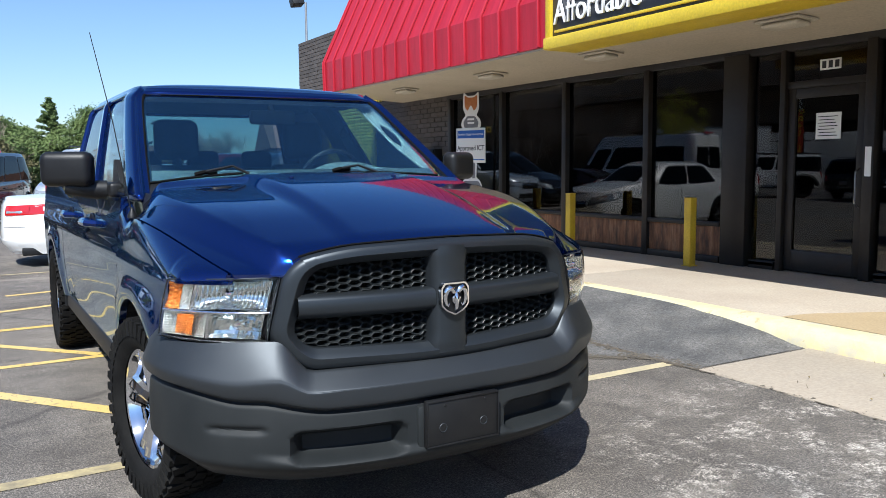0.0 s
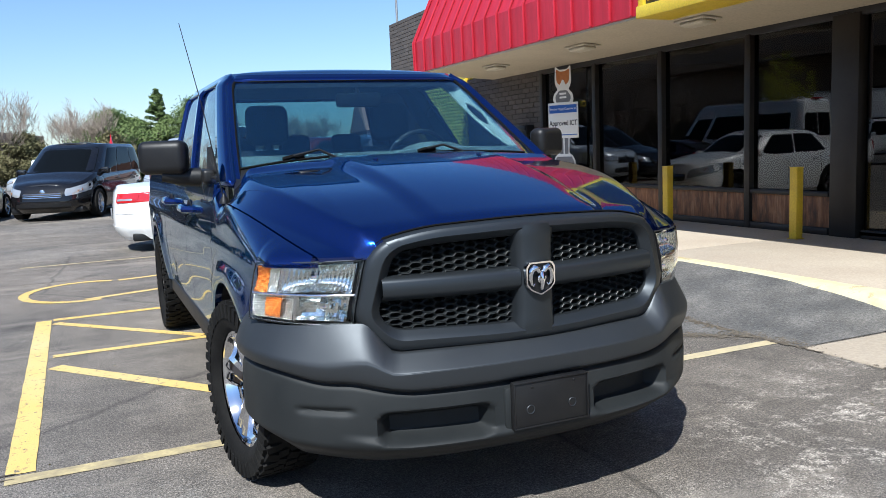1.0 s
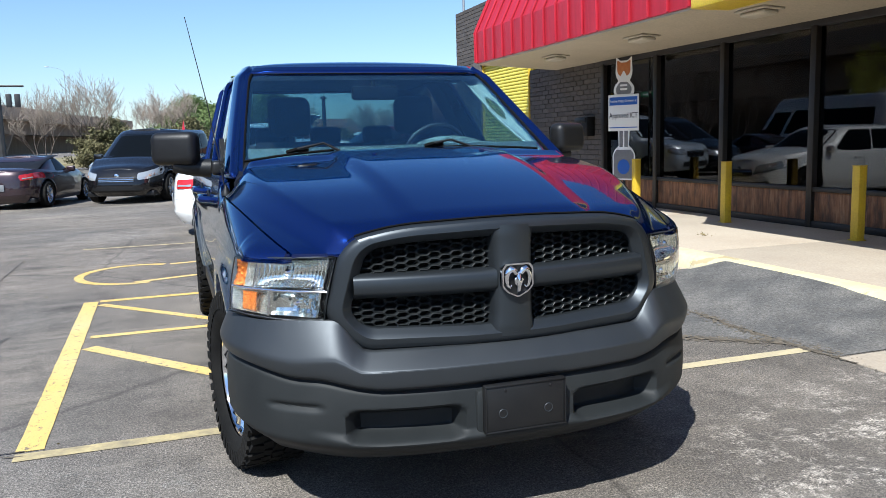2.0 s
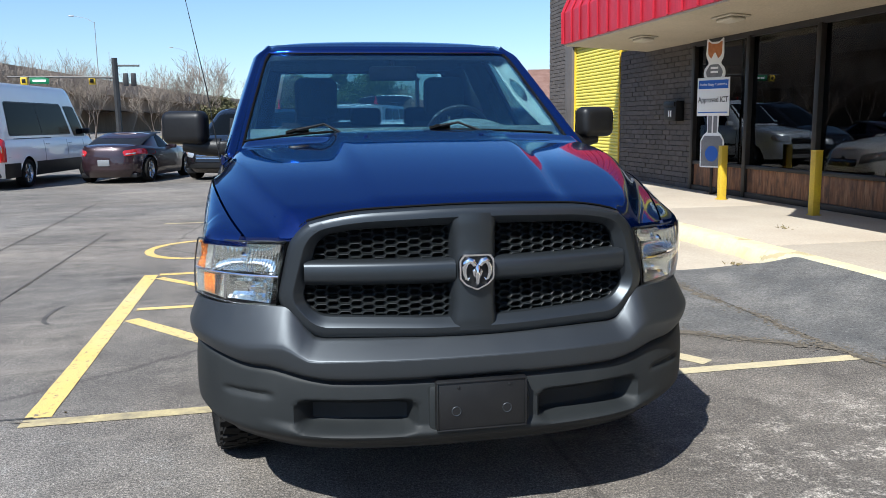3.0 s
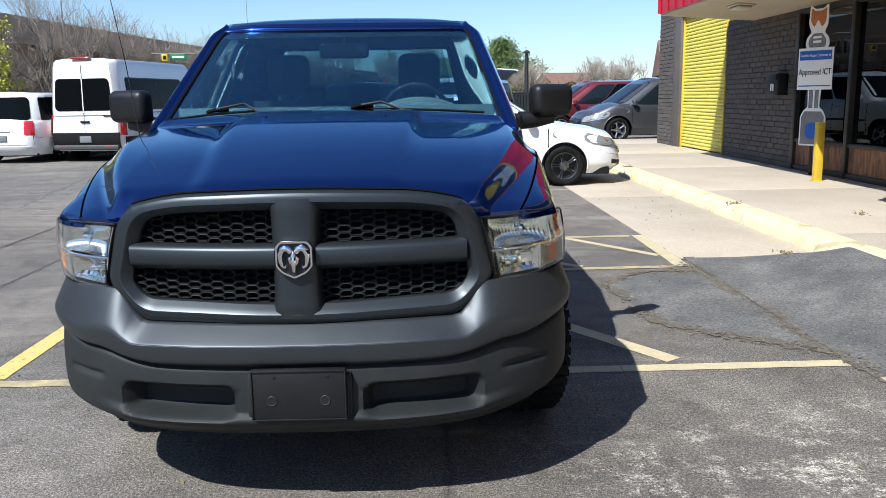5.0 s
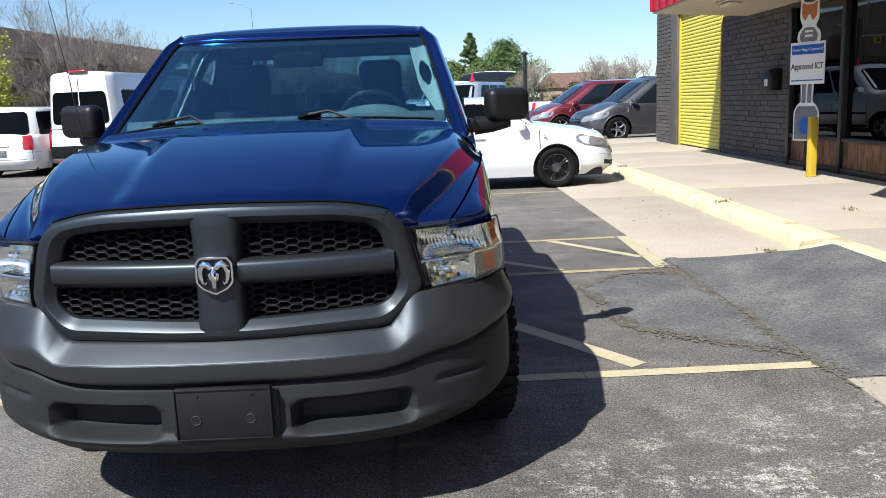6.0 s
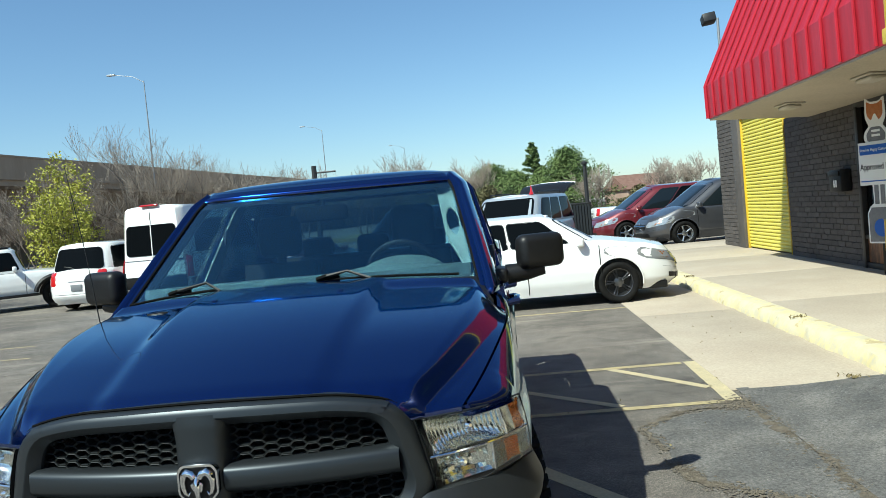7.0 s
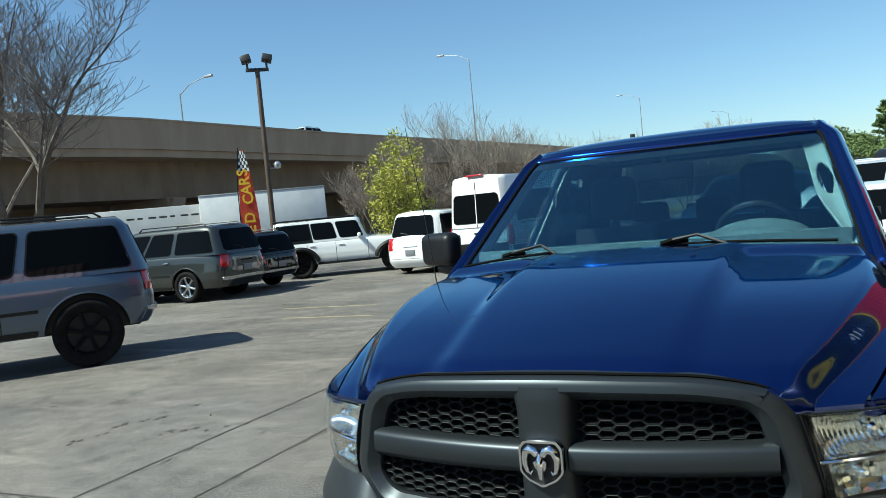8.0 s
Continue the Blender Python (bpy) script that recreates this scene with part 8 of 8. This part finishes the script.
vd = thing("viaduct", "tan concrete motorway viaduct on wide piers", "viaduct", kind="structure")
part("parapet", along(0.4, 10.1, 12.75, 0.4), CONC_BROWN, vd, smooth=0)
part("parapet_cap", along(0.5, 12.75, 12.95, 0.6), CONC_BROWN, vd, smooth=0)
part("deck", along(0.1, 9.4, 10.1, 14.0), CONC_BROWN, vd, smooth=0)
part("girder", along(-3.2, 5.7, 9.4, 8.0), CONC_SHADED, vd, smooth=0)
# added wall hides the sky below the deck, coloured dark for the shade
part("retaining_bank", along(-12.6, 0.0, 6.2, 0.6), CONC_SHADED, vd, smooth=0)
part("far_parapet", along(-13.6, 10.1, 12.4, 0.4), CONC_BROWN, vd, smooth=0)
for y, x in ((38, -58.9), (60, -56.3), (82, -55.6), (104, -53.9), (130, -51.8), (165, -49.0), (205, -44.5), (250, -39)):
    part("pier", prism(bmesh.new(), [(-10.5, 5.7), (-7.6, 0), (-4.6, 0), (-2.4, 5.7)], y - 0.9, y + 0.9, "y"), CONC_BROWN, vd, smooth=0).location.x = x
    part("cap_beam", boxes(((x - 11.2, y - 1.1, 5.0), (x - 3.0, y + 1.1, 5.8), 0.05)), CONC_BROWN, vd)
STEEL = varied("grey_galvanised_steel", (0.30, 0.31, 0.32), (0.38, 0.39, 0.40), 2, 0.5, 0.6, 30, 0)
DARKSTEEL = varied("dark_painted_steel", (0.03, 0.03, 0.032), (0.05, 0.05, 0.05), 2, 0.5, 0.3, 30, 0)


def street_lamp(x, y, z0, h, arm):
    s = thing("street_lamp", "tall grey street lamp on the viaduct", "street lamp", pose(x, y, z0), "street lamps")
    part("mast", tube(bmesh.new(), [(0, 0, 0), (0, 0, h * 0.5), (0, 0, h)], [0.14, 0.11, 0.07], 8), STEEL, s)
    part("arm", tube(bmesh.new(), [(0, 0, h - 0.2), (arm * 0.4, 0, h + 0.8), (arm, 0, h + 1.3)], [0.06, 0.05, 0.045], 6), STEEL, s)
    part("lamp_head", boxes(((min(arm, arm * 1.3), -0.2, h + 1.2), (max(arm, arm * 1.3), 0.2, h + 1.45), 0.06)), STEEL, s)


street_lamp(-51.6, 120.0, 10.1, 16.0, -4.4)
street_lamp(-43.3, 208.0, 10.1, 16.0, -4.4)
street_lamp(-68.5, 72.0, 10.1, 8.6, 4.0)
street_lamp(-32.3, 300.0, 10.1, 17.0, -4.4)
suv("far_car", "white car driving along the viaduct deck", turned(-58.6, 84.0, 180, 5.6, 12.0), PALESILVER, 5.6, 1.9, "six", 0.38, True)
solo("viaduct_lane", boxes(((-60.4, 78.0, 10.1), (-56.8, 90.0, 12.0))), CONC_BROWN, "raised concrete lane strip on the viaduct deck", "road", kind="structure")

# ---- lot fixtures ----
fl = thing("flood_light_pole", "tall brown steel pole with two flood lights and a camera", "lamp post", pose(*polar(0.77, -2, 37.9, 37), 0, 0, 0, 38))
RUST = varied("brown_painted_steel", (0.09, 0.06, 0.045), (0.13, 0.09, 0.065), 2, 0.6, 0.3, 20, 0)
part("pole", tube(bmesh.new(), [(0, 0, 0), (0, 0, 8.7)], [0.13, 0.10], 10), RUST, fl)
part("cross_arm", boxes(((-0.5, -0.06, 8.65), (0.5, 0.06, 8.8), 0.01)), DARKSTEEL, fl)
for sx in (-1, 1):
    part("flood_lamp", boxes(((-0.22, -0.22, -0.15), (0.22, 0.18, 0.15), 0.04, pose(sx * 0.46, 0, 9.2, -15, sx * 14, 0))), DARKSTEEL, fl)
    part("lamp_bracket", tube(bmesh.new(), [(sx * 0.42, 0, 8.75), (sx * 0.42, 0, 9.0)], 0.05, 6), DARKSTEEL, fl)
part("camera_arm", tube(bmesh.new(), [(0.1, 0, 4.35), (0.45, 0, 4.35)], 0.04, 6), STEEL, fl)
part("camera_dome", lathe(bmesh.new(), [(0.001, -0.2), (0.14, -0.14), (0.17, 0.0), (0.1, 0.12), (0.001, 0.14)], 12, pose(0.45, 0, 4.5, 0, -90, 0)), WHITELENS, fl)

fg = thing("feather_flag", "red feather banner with yellow letters and chequered tip", "banner", pose(*polar(0.77, -2, 39.4, 32.5), 0, 0, 0, 39.4))
REDFLAG = varied("red_banner_cloth", (0.55, 0.03, 0.02), (0.65, 0.10, 0.03), 1, 0.8, 0, 60, 0, False)
YELFLAG = mat("yellow_banner_print", (0.80, 0.52, 0.03), 0.8)
part("pole", tube(bmesh.new(), [(-0.38, 0, 0), (-0.36, 0, 3.5), (-0.20, 0, 4.9)], 0.02, 6), BLACKPL, fg)
part("cloth", slab(lambda u, v: Vector((-0.36 + 0.18 * v ** 3 + (0.74 - 0.55 * v ** 2.5) * u, 0.03 * math.sin(v * 9 + u * 3), 0.7 + 4.1 * v)), lambda u, v: Vector((-0.36 + 0.18 * v ** 3 + (0.74 - 0.55 * v ** 2.5) * u, 0.012 + 0.03 * math.sin(v * 9 + u * 3), 0.7 + 4.1 * v)), span(0, 1, 6), span(0, 1, 20)), REDFLAG, fg)
bw, bb = bmesh.new(), bmesh.new()
for i in range(6):
    for j in range(5):
        v = 0.80 + 0.032 * i
        u0 = j / 5
        xx = lambda u, vv: -0.36 + 0.18 * vv ** 3 + (0.74 - 0.55 * vv ** 2.5) * u
        q = bb if (i + j) % 2 else bw
        q.faces.new([q.verts.new((xx(a, c), -0.012 + 0.03 * math.sin(c * 9 + a * 3), 0.7 + 4.1 * c)) for a, c in ((u0, v), (u0 + 0.2, v), (u0 + 0.2, v + 0.032), (u0, v + 0.032))])
part("white_checks", bw, PAPER, fg, smooth=0)
part("black_checks", bb, INK, fg, smooth=0)
for k, ch in enumerate("USED CARS"):
    if ch == " ":
        continue
    tx = bpy.data.curves.new("letter", "FONT")
    tx.body, tx.size, tx.extrude, tx.offset = ch, 0.56, 0.004, 0.012
    tme = bpy.data.meshes.new_from_object(bpy.data.objects.new("letter", tx))
    tme.materials.append(YELFLAG)
    lt = new("letter", tme)
    lt.parent = fg
    lt.matrix_basis = pose(0.18 - 0.12 * max(0.0, k - 5) / 3, -0.050, 0.85 + 0.37 * k, 90, -90, 0)

# white box trailer
tr = thing("box_trailer", "long white box trailer parked below the viaduct", "trailer", pose(*polar(0.77, -2, 38.4, 51), 0, 0, 0, 38))
part("box", boxes(((-3.7, -1.2, 1.0), (3.7, 1.2, 4.0), 0.04)), varied("dull_white_trailer", (0.62, 0.63, 0.64), (0.70, 0.70, 0.70), 1, 0.6, 0, 0.7, 0), tr)
part("top_rail", boxes(((-3.72, -1.22, 3.92), (3.72, 1.22, 4.02), 0.02)), STEEL, tr)
for x in (-2.8, -1.7, 2.6):
    part("wheel", lathe(bmesh.new(), [(0.001, -1.1), (0.5, -1.1), (0.52, -1.0), (0.52, -0.8), (0.001, -0.8)], 20, pose(x, 0, 0.5, 0, 0, 90)), RUBBER, tr)
part("chassis", boxes(((-3.6, -0.5, 0.5), (3.6, 0.5, 1.0), 0.02)), BLACKPL, tr)
t2 = thing("box_trailer", "white low building side with dark letter bars beneath the viaduct", "shed", pose(*polar(0.77, -2, 46.0, 53), 0, 0, 0, 46))
part("wall", boxes(((-5.0, -1.0, 0.0), (4.0, 1.0, 3.6), 0.03)), varied("off_white_cladding", (0.60, 0.60, 0.58), (0.68, 0.67, 0.65), 1, 0.7, 0, 0.7, 0), t2)
for k in range(7):
    part("letter_bar", boxes(((-1.2 + 0.62 * k, -1.02, 2.95), (-0.75 + 0.62 * k - 0.15 * (k % 3 == 1), -1.005, 3.06))), INK, t2, smooth=0)

# traffic signals
ts = thing("traffic_signal", "dark traffic signal mast with signal heads and street sign", "traffic signal", pose(*polar(-0.37, -2.7, 10.8, 42), 0))
part("mast", tube(bmesh.new(), [(0, 0, 0), (0, 0, 4.65)], [0.15, 0.13], 8), DARKSTEEL, ts)
part("mast_arm", tube(bmesh.new(), [(0, 0, 3.75), (-5.0, 1.0, 3.85)], [0.06, 0.035], 6), DARKSTEEL, ts)
for x in (0.45, 0.80):
    part("signal_head", boxes(((x - 0.11, -0.12, 3.35), (x + 0.11, 0.12, 3.95), 0.03)), DARKSTEEL, ts)
for x in (-1.15, -4.15):
    hd = part("signal_head", boxes(((x - 0.15, 0.40, 3.45), (x + 0.15, 0.62, 3.80), 0.03)), YELLOWPAINT, ts, "small yellow signal head")
    part("signal_lens", boxes(((x - 0.08, 0.385, 3.54), (x + 0.08, 0.40, 3.72), 0.004)), BLACKPL, hd)
part("side_arm", tube(bmesh.new(), [(0, 0, 4.3), (1.1, 0, 4.3)], 0.05, 6), DARKSTEEL, ts)
sn = part("street_sign", boxes(((-3.95, 0.62, 3.50), (-3.10, 0.66, 3.80), 0.01)), mat("green_sign", (0.01, 0.16, 0.06), 0.5), ts)
part("sign_bar", boxes(((-3.82, 0.61, 3.60), (-3.24, 0.617, 3.70))), PAPER, sn, smooth=0)

# slim lamp post and bins behind the white saloon
pb2 = thing("lamp_post", "slim dark lamp post beside parked cars", "lamp post", pose(3.85, 24.6, 0))
part("post", tube(bmesh.new(), [(0, 0, 0), (0, 0, 2.85)], [0.085, 0.06], 8), DARKSTEEL, pb2)
part("cap", lathe(bmesh.new(), [(0.001, 0.12), (0.12, 0.05), (0.12, 0.0), (0.001, 0.0)], 10, pose(0, 0, 2.85, 0, -90, 0)), DARKSTEEL, pb2)
bn = thing("litter_bin", "tall black slatted metal litter bin beside a lamp post", "litter bin", pose(3.42, 24.0, 0))
part("liner", boxes(((-0.36, -0.30, 0.03), (0.36, 0.30, 1.50), 0.02)), DARKSTEEL, bn)
part("lid", boxes(((-0.44, -0.38, 1.55), (0.44, 0.38, 1.60), 0.01)), DARKSTEEL, bn)
for k in range(9):
    for yy in (-0.36, 0.36):
        part("slat", boxes(((-0.40 + k * 0.09, yy - 0.012, 0.05), (-0.34 + k * 0.09, yy + 0.012, 1.56))), GUNMETAL, bn, smooth=0)
for k in range(7):
    for xx in (-0.41, 0.41):
        part("slat", boxes(((xx - 0.012, -0.30 + k * 0.09, 0.05), (xx + 0.012, -0.24 + k * 0.09, 1.56))), GUNMETAL, bn, smooth=0)

# far house with a brown gable roof and a far low building
hs_ = thing("far_house", "far house with a brown shingled gable roof", "house", pose(*polar(0.133, -2.6, -20.3, 50), 0, 0, 0, -12))
part("wall", boxes(((-3.3, -4, 0), (3.3, 4, 2.6), 0.02)), varied("tan_house_brick", (0.30, 0.20, 0.15), (0.36, 0.26, 0.2), 1, 0.8, 0, 6, 0), hs_)
part("roof", prism(bmesh.new(), [(-4.5, 2.5), (4.5, 2.5), (0, 4.5)], -3.6, 3.6, "x"), varied("brown_shingles", (0.16, 0.085, 0.06), (0.22, 0.13, 0.10), 2, 0.9, 0, 8, 0.3), hs_, smooth=0)
h2 = copy_thing(hs_, pose(20.0, 110.0, 0, 0, 0, 15))
h2["label"] = "distant house with a brown gable roof"
solo("grass_bank", boxes(((-14, 64, -0.1), (40, 120, 0.35), 0.1)), GRASSMAT, "dry pale grass bank beyond the car park", "grass", kind="structure")

# roof flood light and wall camera on the shop
rl = thing("roof_flood_light", "dark flood light on a steel post above the roof", "flood light", pose(7.08, 19.66, 4.95))
part("post", tube(bmesh.new(), [(0, 0, 0), (0, 0, 1.15)], 0.035, 8), STEEL, rl)
part("lamp", boxes(((-0.17, -0.17, 1.12), (0.17, 0.17, 1.36), 0.03, pose(0, 0, 0, -12, -8, 0))), DARKSTEEL, rl)

# debris
LEAFDRY = varied("dry_leaf_litter", (0.16, 0.12, 0.05), (0.24, 0.20, 0.09), 5, 0.9, 0, 50, 0)
vs_, fs_ = [], []
rng = random.Random(77)
for _ in range(130):
    if rng.random() < 0.5:
        c = Vector((rng.uniform(2.7, 4.02), rng.uniform(-1, 9), 0.014 if rng.random() < 1 else 0))
        if 1.2 < c.y < 4.7:
            continue
    else:
        c = Vector((rng.uniform(-6, 2.4), rng.uniform(-1.5, 9), 0.004))
    leaf_cloud(vs_, fs_, c + Vector((0, 0, 0.006)), 0.0, 1, 0.014, rng)
for cx, cy, cz in ((4.18, 7.0, 0.165), (4.2, 12.3, 0.165), (3.78, 4.6, 0.02), (5.2, 6.0, 0.158)):
    leaf_cloud(vs_, fs_, Vector((cx, cy, cz)), 0.10, 40, 0.02, rng, 0.15)
me = bpy.data.meshes.new("leaf_litter")
me.from_pydata([tuple(v) for v in vs_], [], fs_)
me.materials.append(LEAFDRY)
tagged(new("leaf_litter", me), "scattered dry leaves and grit on the ground", "leaf litter", kind="stuff")

# ---- brick faces last: each brick is a piece ----
brick_wall("wall_brick", 11.48, 14.80, 0.15, 2.95, "dark brown painted brick wall beside the roller door")
brick_wall("wall_parapet", 13.52, 18.42, 3.45, 4.95, "dark brown painted brick wall above the roller door")
brick_wall("wall_pier", 18.42, 19.80, 0.15, 4.95, "dark brown painted brick pier at the building corner")
solo("wall_end", boxes(((FX + 0.30, 19.5, 0.15), (16.3, 19.8, 4.95))), MORTAR, "dark brown painted end wall of the building", "wall", kind="structure")
